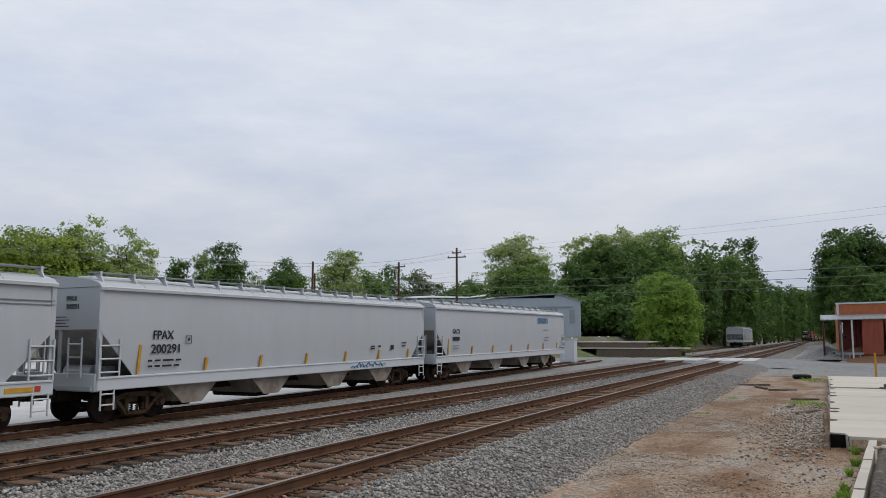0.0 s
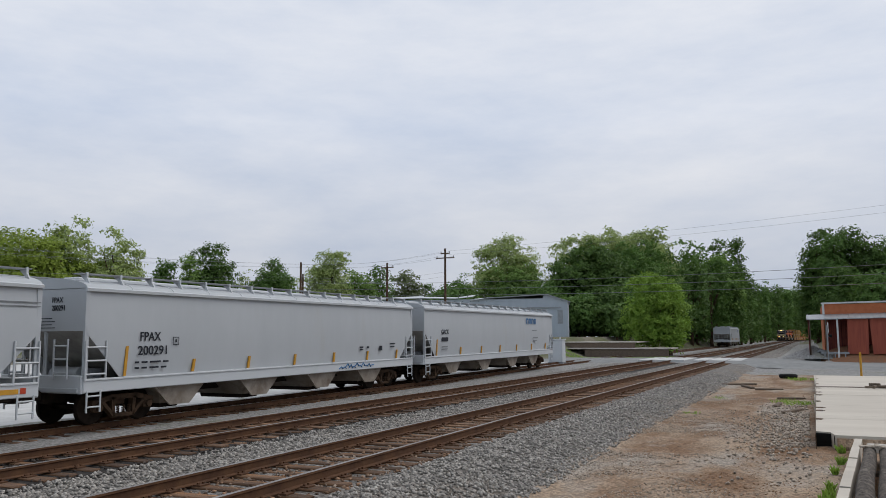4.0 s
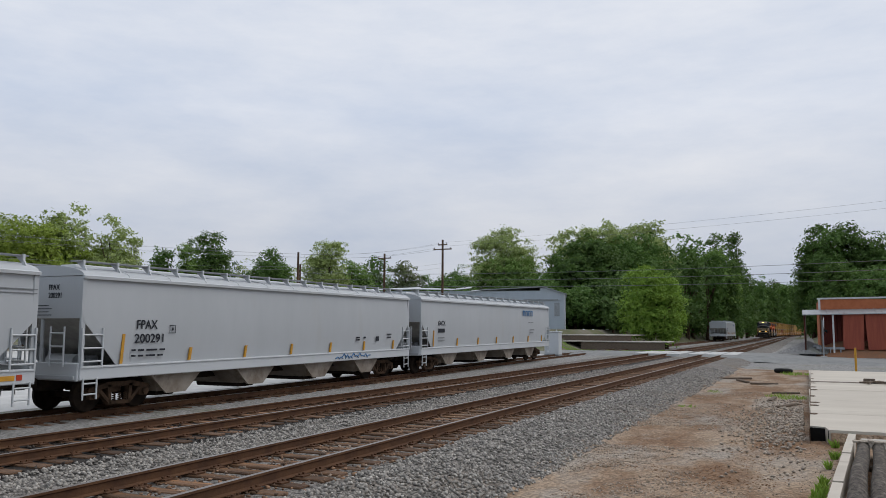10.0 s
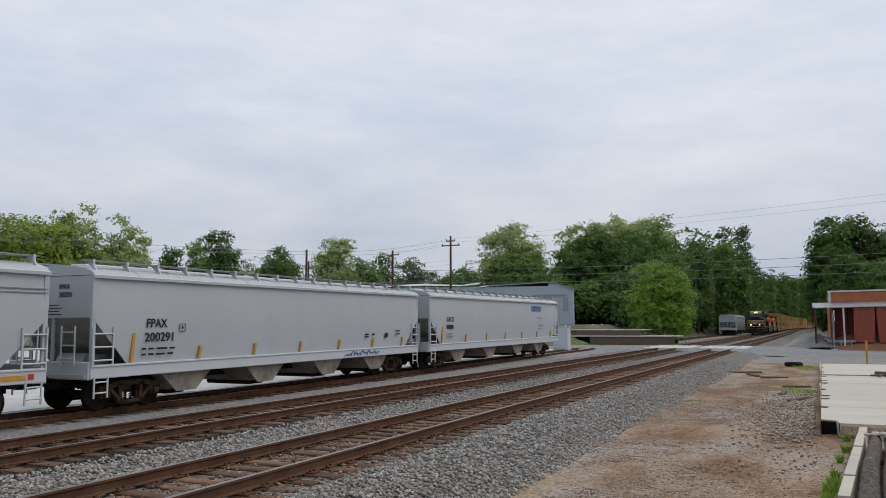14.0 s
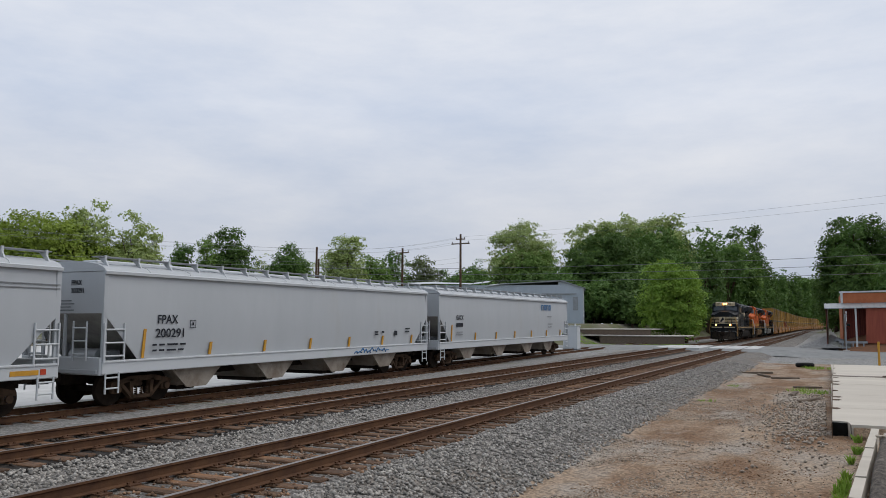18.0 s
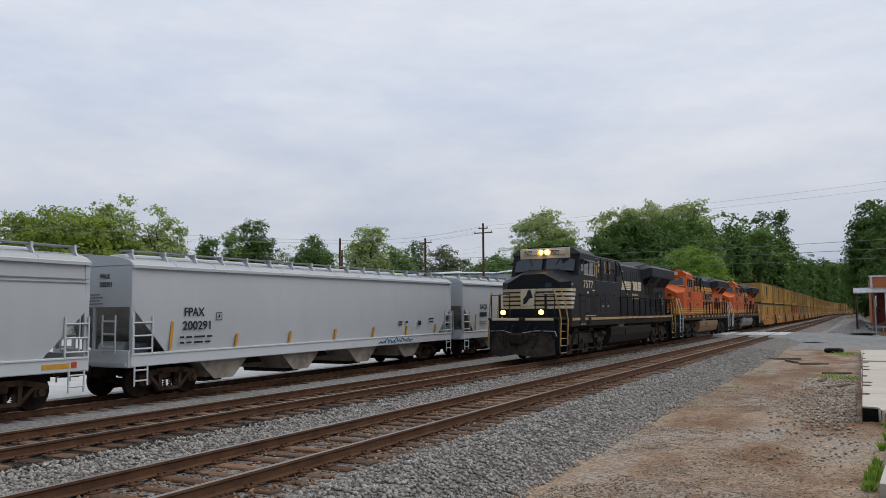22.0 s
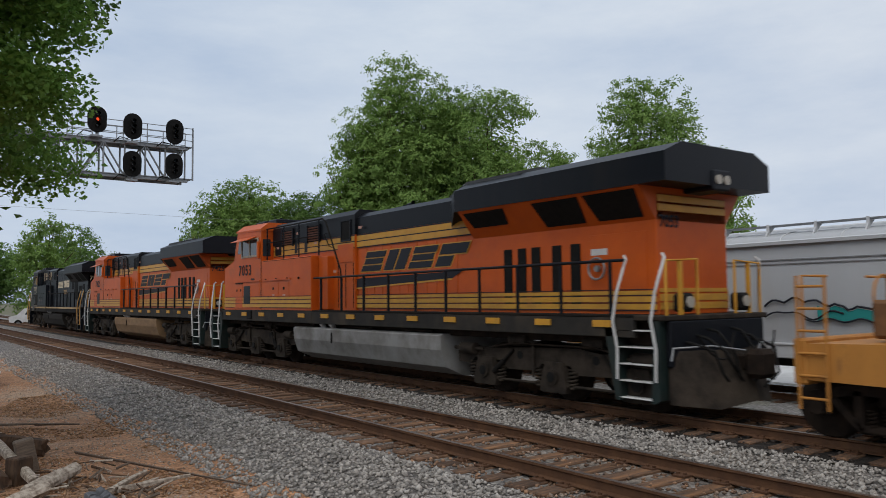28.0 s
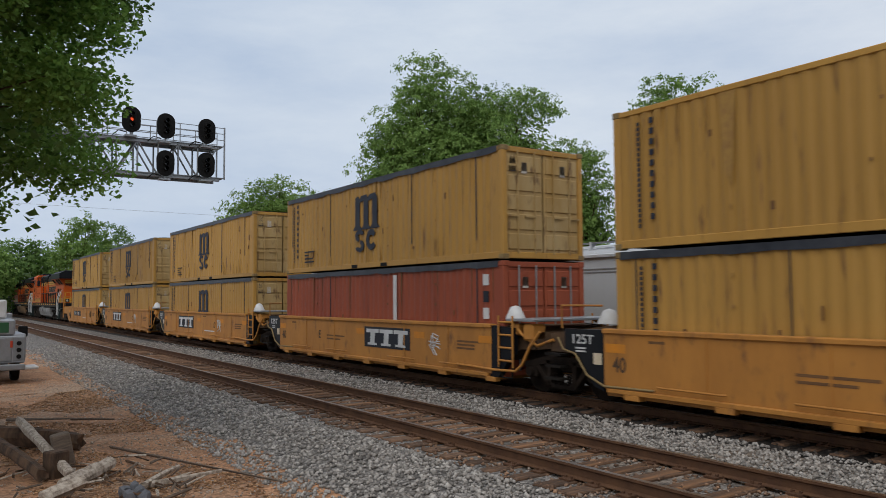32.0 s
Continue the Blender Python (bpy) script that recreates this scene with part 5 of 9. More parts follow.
# Roof, visor and hatch panels: dull grey, lighter than the black body.
M["greyroof"] = material("sun_faded_roof", (0.085, 0.09, 0.094), 0.7, second=(0.055, 0.058, 0.06), scale=2)
M["sandy"] = material("worn_sandy_stripe", (0.60, 0.46, 0.27), 0.6, second=(0.50, 0.36, 0.19), scale=2.0, third=(0.75, 0.69, 0.57), tscale=1.3, tlo=0.48, thi=0.66)
M["roaddust"] = material("black_enamel_under_road_dust", (0.017, 0.0148, 0.013), 0.75, second=(0.034, 0.027, 0.021), scale=1.2, third=(0.052, 0.039, 0.028), tscale=0.9, tlo=0.5, thi=0.85, bump=0.05, bscale=40, spec=0.12)
M["castdust"] = material("dust_coated_casting", (0.062, 0.049, 0.038), 0.9, second=(0.024, 0.020, 0.017), scale=3.0, third=(0.085, 0.066, 0.048), tscale=1.1, tlo=0.52, thi=0.8, bump=0.2, bscale=30, spec=0.1)
M["grey2"] = material("dark_grey_sill", (0.040, 0.037, 0.033), 0.7, second=(0.028, 0.026, 0.023), scale=2, third=(0.085, 0.066, 0.048), tscale=0.8, tlo=0.5, thi=0.8, spec=0.15)
M["stepgreen"] = material("dark_green_steps", (0.012, 0.028, 0.026), 0.5, second=(0.03, 0.034, 0.03), scale=3)

lead = locomotive("black diesel locomotive with cream stripes and lit headlights leading the train", "dark", "7577", "tanksoot")
for s in (-1, 1):
    X = s * 1.532
    for k in range(5):
        z1 = 2.90 - 0.178 * k
        pts = [(0.0, 1.512), (s * 1.19, 1.512), (s * 1.53, 1.852), (X, 2.46 - 0.085 * k)]
        part("nose_stripe", ribbon(pts, z1 - 0.115, z1), M["sandy"], lead, "worn sandy yellow nose stripe")
    # side emblem: five stripes that fade into a blocky mark
    for k in range(5):
        z1 = 3.52 - 0.095 * k
        part("emblem_stripe", B().prism([(11.22 - 0.035 * k, z1 - 0.07), (12.95 - 0.05 * k, z1 - 0.07), (13.05 - 0.03 * k, z1), (11.25 - 0.03 * k, z1)], "x", s * 1.036, s * 1.045), M["cream"], lead, "cream emblem stripe")
    for q in ([(13.25, 3.56), (13.70, 3.56), (13.86, 3.08), (13.36, 3.08), (13.48, 3.3)], [(13.76, 3.56), (14.22, 3.56), (14.22, 3.08), (13.92, 3.08)],
              [(14.34, 3.42), (14.40, 3.56), (15.12, 3.56), (15.12, 3.42)], [(14.32, 3.25), (14.36, 3.39), (15.08, 3.39), (15.12, 3.25)], [(14.32, 3.08), (14.32, 3.22), (15.10, 3.22), (15.02, 3.08)]):
        part("emblem", B().prism(q, "x", s * 1.036, s * 1.046), M["cream"], lead, "cream block emblem")
    for z, w in ((2.78, 1.25), (2.60, 1.55)):
        for i in range(7):
            part("marking", B().prism([(13.15 + w / 7 * i, z), (13.15 + w / 7 * (i + 0.72), z), (13.19 + w / 7 * (i + 0.72), z + 0.125), (13.19 + w / 7 * i, z + 0.125)], "x", s * 1.036, s * 1.044), M["tan"], lead, "tan block lettering")
    part("label", B().box(s * 1.534, s * 1.538, 3.92, 4.18, 2.725, 2.805), M["cream"], lead)
    part("label", B().box(s * 1.534, s * 1.538, 4.66, 5.02, 2.84, 2.90), M["cream"], lead)
    part("label", B().box(s * 1.522, s * 1.538, 1.95, 2.1, 3.02, 3.11), M["notice"], lead)
side_text("7577", 3.44, 2.97, 0.46, M["cream"], lead, 1.535, 1.22, 1.22)
for k in range(5):
    part("end_stripe", B().box(-0.98, 0.98, 21.06, 21.075, 2.75 - 0.17 * k, 2.86 - 0.17 * k), M["cream"], lead, "cream end stripe")
lettering("7577", 0, 0, 0, 0.40, M["cream"], lead, 1.0, "cream road number", Matrix.Translation((0.95, 21.075, 3.42)) @ Matrix.Rotation(math.pi / 2, 4, "Z"))
b = B().prism([(-0.55, 2.2), (0.02, 2.2), (0.12, 2.9), (-0.55, 2.9)], "y", 1.49, 1.505)
part("emblem", b, M["cream"], lead, "cream nose emblem panel")
part("emblem", B().prism([(-0.45, 2.25), (-0.3, 2.3), (-0.16, 2.5), (0.0, 2.52), (-0.05, 2.68), (-0.1, 2.86), (-0.22, 2.84), (-0.3, 2.62), (-0.42, 2.5)], "y", 1.48, 1.492), M["ink"], lead, "black emblem shape")
VEHICLES.append((lead, 0.0, 22.3))


def orange_loco(label, number, tank, back):
    L = locomotive(label, "orange", number, tank)
    for s in (-1, 1):
        X = s * 1.535
        for z0, z1 in ((1.80, 1.90), (1.93, 2.03), (2.06, 2.13)):
            part("body_stripe", ribbon([(0.0, 1.512), (s * 1.19, 1.512), (s * 1.53, 1.852), (X, 5.18), (X, 8.9)], z0, z1), M["gold"], L, "yellow body stripe")
            part("body_stripe", B().box(s * 1.036, s * 1.043, 8.9, 21.05, z0, z1), M["gold"], L, "yellow body stripe")
        for z in (1.785, 1.915, 2.045, 2.15):
            part("pin_stripe", B().box(s * 1.536, s * 1.540, 2.0, 8.88, z - 0.008, z + 0.008), M["ink"], L)
            part("pin_stripe", B().box(s * 1.036, s * 1.046, 8.9, 21.05, z - 0.008, z + 0.008), M["ink"], L)
        for z0, z1 in ((3.49, 3.63), (3.66, 3.80)):
            part("upper_band", B().box(s * 1.03, s * 1.045, 10.76, 16.2, z0, z1), M["gold"], L, "yellow upper band")
            part("upper_band", B().box(s * 1.103, s * 1.112, 5.3, 10.74, z0, z1), M["gold"], L, "yellow upper band")
        for z in (3.47, 3.645, 3.82):
            part("pin_stripe", B().box(s * 1.03, s * 1.046, 10.76, 16.2, z - 0.012, z + 0.012), M["ink"], L)
            part("pin_stripe", B().box(s * 1.103, s * 1.113, 5.3, 10.74, z - 0.012, z + 0.012), M["ink"], L)
        # four slanted block shapes with cut slots
        def slab(y, u0, u1, v0, v1):
            """Part of a slanted block: u along, v up, both 0 to 1."""
            p = lambda u, v: (y + 1.0 * u + 0.34 * v, 2.79 + 0.52 * v)
            part("emblem", B().prism([p(u0, v0), p(u1, v0), p(u1, v1), p(u0, v1)], "x", s * 1.04, s * 1.05), M["ink"], L, "black slanted emblem block")
            e0, e1 = (u0 - 0.035, u1 + 0.035), (v0 - 0.05, v1 + 0.05)
            part("emblem_edge", B().prism([p(e0[0], e1[0]), p(e0[1], e1[0]), p(e0[1], e1[1]), p(e0[0], e1[1])], "x", s * 1.034, s * 1.0395), M["gold"], L, "yellow emblem edging")
        for k, bits in enumerate((((0, 1.0, 0, .30), (.04, .96, .36, .64), (0, 1.0, .70, 1)), ((0, .46, 0, 1), (.54, 1.0, 0, 1)),
                                  ((0, 1.0, 0, .30), (.04, .96, .36, .64), (0, 1.0, .70, 1)), ((0, .62, 0, .46), (0, 1.05, .54, 1)))):
            for q in bits:
                slab(11.0 + 1.17 * k, *q)
        part("emblem", B().prism([(10.45, 2.34), (15.2, 2.50), (15.6, 2.66), (10.72, 2.60)], "x", s * 1.04, s * 1.05), M["ink"], L, "black trailing wedge")
        part("emblem", B().prism([(10.36, 2.30), (15.2, 2.46), (15.2, 2.50), (10.45, 2.34)], "x", s * 1.04, s * 1.052), M["gold"], L)
    side_text(number, 3.24, 2.90, 0.50, M["ink"], L, 1.536, 1.0, 1.2)
    lettering(number, 0, 0, 0, 0.30, M["ink"], L, 0.9, "black road number", Matrix.Translation((0.95, 21.075, 3.24)) @ Matrix.Rotation(math.pi / 2, 4, "Z"))
    for z0, z1, m in ((1.80, 1.92, "gold"), (1.95, 2.07, "gold"), (2.10, 2.17, "gold"), (3.52, 3.64, "gold"), (3.68, 3.80, "gold")):
        part("end_stripe", B().box(-0.98, 0.98, 21.06, 21.075, z0, z1), M[m], L, "yellow end stripe")
    part("nose_emblem", B().prism([(0.25, 2.5), (0.85, 2.5), (0.75, 2.75), (0.15, 2.75)], "y", 1.49, 1.505), M["ink"], L, "black nose emblem")
    VEHICLES.append((L, back, 22.3))
    return L


orange_loco("orange and black diesel locomotive with yellow stripes, second in the train", "7425", "tankdirt", 22.35)
orange_loco("orange and black diesel locomotive with a pale fuel tank", "7053", "tankgrey", 44.6)

# ---- double-stack well cars and their containers ----
CL, CW, CH = 12.15, 1.22, 2.56


def wave(y0, y1, depth=0.024, pitch=0.276):
    """The zigzag of a corrugated sheet: (y, inset)."""
    out, y = [(y0, 0.0)], y0
    while y + pitch < y1:
        out += [(y + pitch * 0.25, 0.0), (y + pitch * 0.5, depth), (y + pitch * 0.75, depth), (y + pitch, 0.0)]
        y += pitch
    return out + [(y1, 0.0)]


def block_mark(y, z, w, s):
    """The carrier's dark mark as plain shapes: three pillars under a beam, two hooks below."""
    b = B()
    X0, X1 = s * (CW + 0.004), s * (CW + 0.014)
    h = 0.98
    for k in range(3):
        a = y + w * (0.10 + 0.32 * k)
        b.prism([(a, z), (a + w * 0.17, z), (a + w * 0.17, z + h * 0.86), (a + w * 0.10, z + h), (a, z + h * 0.94)], "x", X0, X1)
        b.prism([(a - w * 0.10, z - h * 0.03), (a + w * 0.27, z - h * 0.03), (a + w * 0.17, z + h * 0.10), (a, z + h * 0.10)], "x", X0, X1)
    for k in range(2):
        a = y + w * (0.10 + 0.32 * k)
        b.prism([(a + w * 0.10, z + h * 0.78), (a + w * 0.34, z + h * 0.84), (a + w * 0.40, z + h), (a + w * 0.22, z + h * 0.98)], "x", X0, X1)
    return b


def hooks(y, z, w, h, s, which):
    """One of the two curled shapes under the mark."""
    b = B()
    X0, X1 = s * (CW + 0.004), s * (CW + 0.014)
    t = w * 0.24

    def arc(cy, cz, r0, r1, a0, a1, kx=1.0):
        n = 10
        out = [(cy + kx * r1 * math.cos(a0 + (a1 - a0) * i / n), cz + r1 * 0.95 * math.sin(a0 + (a1 - a0) * i / n)) for i in range(n + 1)]
        inn = [(cy + kx * r0 * math.cos(a0 + (a1 - a0) * i / n), cz + r0 * 0.95 * math.sin(a0 + (a1 - a0) * i / n)) for i in range(n + 1)]
        for i in range(n):
            b.prism([out[i], out[i + 1], inn[i + 1], inn[i]], "x", X0, X1)
    r = h * 0.29
    cy = y + w * 0.24
    if which == 0:
        arc(cy, z + h * 0.73, r * 0.36, r, 0.3, 4.5, 1.5)
        arc(cy, z + h * 0.27, r * 0.36, r, -2.84, 1.4, 1.5)
        return b
    R = h * 0.5
    arc(y + w - R * 0.9, z + h * 0.5, R * 0.45, R, 0.6, 5.7, 0.95)
    return b


def container(label, red=False, mark=True, tarp=True, seed=0, far=False):
    rnd = random.Random(seed)
    c = thing("shipping_container", label, "container", "containers on the train")
    m = M["boxred"] if red else M["box"]
    w = wave(0.16, CL - 0.16)
    for s in (-1, 1):
        b = B()
        n = len(w)
        b.add([(s * (CW - 0.012 - d), y, 0.16) for y, d in w] + [(s * (CW - 0.012 - d), y, CH - 0.1) for y, d in w], [(i, i + 1, n + i + 1, n + i) for i in range(n - 1)])
        side = part("side_panel", b, m, c)
        part("top_rail", B().box(s * (CW - 0.06), s * CW, 0.1, CL - 0.1, CH - 0.12, CH - 0.02, 0.01), m, c)
        part("bottom_rail", B().box(s * (CW - 0.06), s * CW, 0.1, CL - 0.1, 0.02, 0.17, 0.01), m, c)
        for y in (4.9, 6.65) if s > 0 and not far else ():
            part("fork_pocket", B().box(s * (CW - 0.05), s * (CW + 0.004), y, y + 0.36, 0.03, 0.13), M["rubber"], c)
        for y in (0.48, 3.45, 8.30, 11.15) if s > 0 and tarp else ():       # straps and rust seams down the side
            if rnd.random() < 0.85:
                part("strap", B().box(s * (CW - 0.012), s * (CW + 0.006), y, y + 0.018, 0.2 + rnd.uniform(0, 0.9), CH - 0.12), M["tarp"], side, "dark lashing strap")
        for k in range(rnd.randrange(7, 12) if s > 0 and not far else 0):
            y, z = rnd.uniform(0.6, 11.6), rnd.uniform(0.3, 2.1)
            part("patch", B().box(s * (CW - 0.014), s * (CW + 0.001), y, y + rnd.uniform(0.025, 0.07), z, z + rnd.uniform(0.04, 0.22)), M["rust"], side, "rusty patch")
        runs = B()
        for k in range(24 if s > 0 and not far else 0):       # rust runs below the rail and above the sill
            y, z = rnd.uniform(0.3, 11.8), rnd.choice((0.17, 0.17, CH - 0.12))
            ln = rnd.uniform(0.2, 0.7) if z < 1 else -rnd.uniform(0.3, 1.4)
            runs.prism([(y, z), (y + rnd.uniform(0.02, 0.06), z), (y + 0.02, z + ln), (y + 0.015, z + ln)], "x", s * (CW - 0.014), s * (CW - 0.004))
        for y in (2.45, 7.0, 9.4) if s > 0 and not far else ():
            for k in range(4):
                runs.box(s * (CW - 0.014), s * (CW + 0.001), y, y + 0.045, 0.55 + 0.5 * k, 0.61 + 0.5 * k)
        if s > 0 and not far:
            tagged(part("rust_marks", runs, M["run"] if not red else M["rust"], side, "brown rust runs and spots"), kind="stuff")
        if not tarp and s > 0:        # a broad brown stain below the roof
            part("stain", B().prism([(2.3, CH - 0.12), (2.62, CH - 0.12), (2.52, 0.9), (2.40, 1.1)], "x", s * (CW - 0.014), s * (CW - 0.009)), M["run"], side, "broad brown rust stain")
        if mark and not red and s > 0:
            part("logo", block_mark(5.0, 1.17, 1.62, s), M["navy"], side, "dark navy block logo")
            for k in (0, 1):
                part("logo", hooks(5.12, 0.50, 1.30, 0.64, s, k), M["navy"], side, "dark navy hook logo")
        if s < 0 or far:
            pass
        elif not red:
            for col, kn, wide, tall, step in ((0.58, 21, 0.05, 0.06, 0.092), (0.86, 10, 0.085, 0.105, 0.19)):
                bars = B()
                for k in range(kn):
                    bars.box(s * (CW - 0.012), s * (CW + 0.004), col, col + wide, 2.22 - step * k, 2.22 + tall - step * k)
                tagged(part("marking", bars, M["navy"], side, "column of small dark print"), kind="stuff")
            for k, w_ in enumerate((0.75, 0.28, 0.62, 0.7) if tarp else ()):
                part("marking", B().box(s * (CW - 0.012), s * (CW + 0.004), 1.5, 1.5 + w_, 0.66 - 0.11 * k, 0.705 - 0.11 * k), M["ink"], side, "row of small dark print")
        else:
            part("marking", B().box(s * (CW - 0.012), s * (CW + 0.004), 7.35, 7.52, 0.3, CH - 0.2), M["white"], side, "white painted bar")
            for k in range(5):
                part("marking", B().box(s * (CW - 0.012), s * (CW + 0.004), 11.4, 11.6, 0.5 + 0.38 * k, 0.75 + 0.38 * k), M["ink"] if k % 2 else M["white"], side, "dark and white stencil")
        for y in (0.0, CL - 0.16):
            part("corner_post", B().box(s * (CW - 0.14), s * CW, y, y + 0.16, 0.1, CH - 0.1, 0.02), m, c)
            for z in (0.0, CH - 0.118) if not far else ():
                part("corner_casting", B().box(s * (CW - 0.17), s * (CW + 0.006), y - 0.006, y + 0.172, z, z + 0.118, 0.012), M["castsun"] if not red else m, c)
    # doors at the rear
    for s in (-1, 1):
        door = part("door", B().box(s * 0.02, s * (CW - 0.14), CL - 0.09, CL - 0.04, 0.16, CH - 0.14, 0.01), m if red else M["boxdoor"], c)
        for k in range(5 if not far else 0):
            z = 0.22 + 0.44 * k
            part("door_panel", B().box(s * 0.07, s * (CW - 0.18), CL - 0.05, CL - 0.012, z, z + 0.36, 0.028), m if red else M["boxdoor"], door)
        for x in (0.28, 0.78) if not far else ():
            rod = part("lock_rod", B().tube([(s * x, CL + 0.005, 0.12), (s * x, CL + 0.005, CH - 0.1)], 0.022, 6), M["steel"] if red else M["boxdoor"], door)
            part("handle", B().box(s * x, s * (x + 0.3), CL, CL + 0.03, 0.95, 0.99), M["steel"] if red else M["boxdoor"], door)
        if not far:
            if s > 0 and not red:
                part("logo", B().prism([(0.82, 2.15), (0.86, 2.36), (0.92, 2.24), (0.96, 2.36), (1.02, 2.15)], "y", CL - 0.018, CL - 0.012).box(0.82, 1.02, CL - 0.018, CL - 0.012, 1.98, 2.10), M["navy"], door, "small dark logo")
            part("placard", B().box(s * 0.50, s * 0.66, CL - 0.02, CL - 0.012, 1.95, 2.2), M["concrete"], door, "small placard")
    part("sill", B().box(-CW + 0.1, CW - 0.1, CL - 0.12, CL, 0.02, 0.16, 0.01), m, c)
    part("header", B().box(-CW + 0.1, CW - 0.1, CL - 0.12, CL, CH - 0.14, CH - 0.02, 0.01), m, c)
    part("front_panel", B().box(-CW + 0.1, CW - 0.1, 0.02, 0.06, 0.1, CH - 0.1), m, c)
    part("floor", B().box(-CW + 0.05, CW - 0.05, 0.05, CL - 0.05, 0.05, 0.15), M["grime"], c)
    if tarp:
        t = B()
        ys = [0.12 + (CL - 0.3) * i / 30 for i in range(31)]
        rows = []
        for i, y in enumerate(ys):
            sag = 0.014 * math.sin(i * 1.7) + rnd.uniform(-0.014, 0.014)
            rows.append([(-CW - 0.012, y, CH - 0.145 + sag), (-CW - 0.012, y, CH + 0.0), (-0.6, y, CH + 0.035), (0.6, y, CH + 0.035), (CW + 0.012, y, CH + 0.0), (CW + 0.014, y, CH - 0.145 + sag)])
        t.add([p for r in rows for p in r], [(i * 6 + k, i * 6 + k + 1, i * 6 + k + 7, i * 6 + k + 6) for i in range(30) for k in range(5)], 0, False)
        part("tarpaulin", t, M["tarp"], c, "dark roof tarpaulin over the top rail")
    else:
        part("roof", B().box(-CW + 0.03, CW - 0.03, 0.1, CL - 0.1, CH - 0.06, CH - 0.03), m, c)
    return c


def well_car(label, letter, first=False, far=False):
    w = thing("well_car", label, "freight car", "well cars of the train")
    y0, y1 = -0.18, 11.92
    for s in (-1, 1):
        X = s * 1.40
        side = part("side_sheet", B().box(s * 1.28, X, y0, y1, 0.34, 1.36, 0.015), M["well"], w)
        part("top_chord", B().box(s * 1.24, s * 1.44, y0, y1, 1.34, 1.43, 0.015), M["well"], side)
        part("bottom_chord", B().box(s * 1.18, s * 1.45, y0 + 0.1, y1 - 0.1, 0.27, 0.36, 0.015), M["well"], side)
        for y in (2.05, 4.1, 8.2, 10.2) if s > 0 and not far else ():
            part("side_rib", B().box(s * 1.39, s * 1.415, y, y + 0.04, 0.36, 1.34), M["well"], side)
        for i in range(7 if s > 0 and not far else 0):
            y = 0.35 + i * 1.9
            part("foot_bracket", B().box(s * 1.30, s * 1.45, y, y + 0.34, 0.18, 0.28, 0.01), M["well"], side)
        for y in (1.1, 3.6, 7.4, 9.9) if s > 0 and not far else ():
            part("grab_bar", B().tube([(s * 1.43, y, 0.47), (s * 1.47, y + 0.05, 0.47), (s * 1.47, y + 1.3, 0.47), (s * 1.43, y + 1.35, 0.47)], 0.018, 6), M["well"], side)
        for y in (-0.12, 5.55, 8.7, 11.45) if s > 0 and not far else ():
            part("reflector", B().box(s * 1.399, s * 1.405, y, y + 0.48, 1.00, 1.16), M["orangepatch"], side, "orange paint patch")
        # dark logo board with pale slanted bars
        p0, p1 = (2.45, 5.6) if first else (6.05 if letter in ("E", "") else 2.5, 8.5 if letter in ("E", "") else 4.95)
        board = part("logo_board", B().box(s * 1.399, s * 1.408, p0, p1, 0.74 if first else 0.66, 1.12 if first else 1.22), M["ink"], side, "black logo board")
        if first:
            if s > 0:
                lettering("DTTX  751492", 1.409, p0 + 0.12, 0.80, 0.34, M["white"], board, 1.12)
        else:
            u = (p1 - p0) / 3.3
            for k in range(3 if s > 0 else 0):
                a = p0 + 0.12 + u * k * 1.02
                for q in ([(a, 1.06), (a + u * 0.95, 1.06), (a + u * 0.97, 1.16), (a + u * 0.02, 1.16)], [(a + u * 0.30, 0.72), (a + u * 0.62, 0.72), (a + u * 0.66, 1.06), (a + u * 0.34, 1.06)],
                          [(a + u * 0.12, 0.72), (a + u * 0.8, 0.72), (a + u * 0.8, 0.78), (a + u * 0.12, 0.78)]):
                    part("logo_bar", B().prism(q, "x", s * 1.408, s * 1.416), M["white"], board)
        for y, z, n in ((3.6, 0.86, 1.2), (3.6, 0.76, 0.9), (10.6, 0.98, 0.9), (10.6, 0.90, 0.7), (10.6, 0.82, 0.7), (6.4, 1.22, 0.4), (0.9, 1.2, 0.35), (6.6, 0.60, 1.4)):
            if not (p0 - 0.2 < y < p1 + 0.2) and s > 0 and not far:
                part("marking", B().box(s * 1.399, s * 1.404, y, y + n, z, z + 0.045), M["rust"] if z > 0.7 else M["white"], side, "faded stencil")
        if s > 0:
            lettering("40", 1.403, 0.05, 0.66, 0.38, M["rust2"], side, 0.85, "dark stencilled number")
            if letter:
                lettering(letter, 1.403, 7.9 if letter != "E" else 3.0, 0.78, 0.34, M["rust2"], side, 0.9, "dark stencilled letter")
        for a in (((9.7, 0.95), (0.75, 0.7)) if first else ((9.6 if letter in ("E", "") else 8.6, 0.9),)) if s > 0 and not far else ():       # sprayed tags
            g, q = B(), random.Random(round(a[0] * 10))
            for k in range(7):
                p = [(s * 1.405, a[0] + q.uniform(-0.22, 0.3), a[1] + q.uniform(-0.3, 0.3)) for _ in range(3)]
                g.tube(p, 0.016, 4)
            part("graffiti", g, M["rust2"] if first else M["lot"], side, "sprayed tag")
        # dark end panels
        part("end_panel", B().prism([(y1 - 0.05, 0.26), (y1 + 0.22, 0.28), (y1 + 0.55, 0.62), (y1 + 0.72, 0.80), (y1 + 0.74, 1.36), (y1 - 0.05, 1.40)], "x", s * 1.25, s * 1.395), M["black"], w)
        ladder(w, s * 1.42, y1 + 0.28, y1 + 0.76, 0.52, 1.62, 4, M["well"], 0.026)
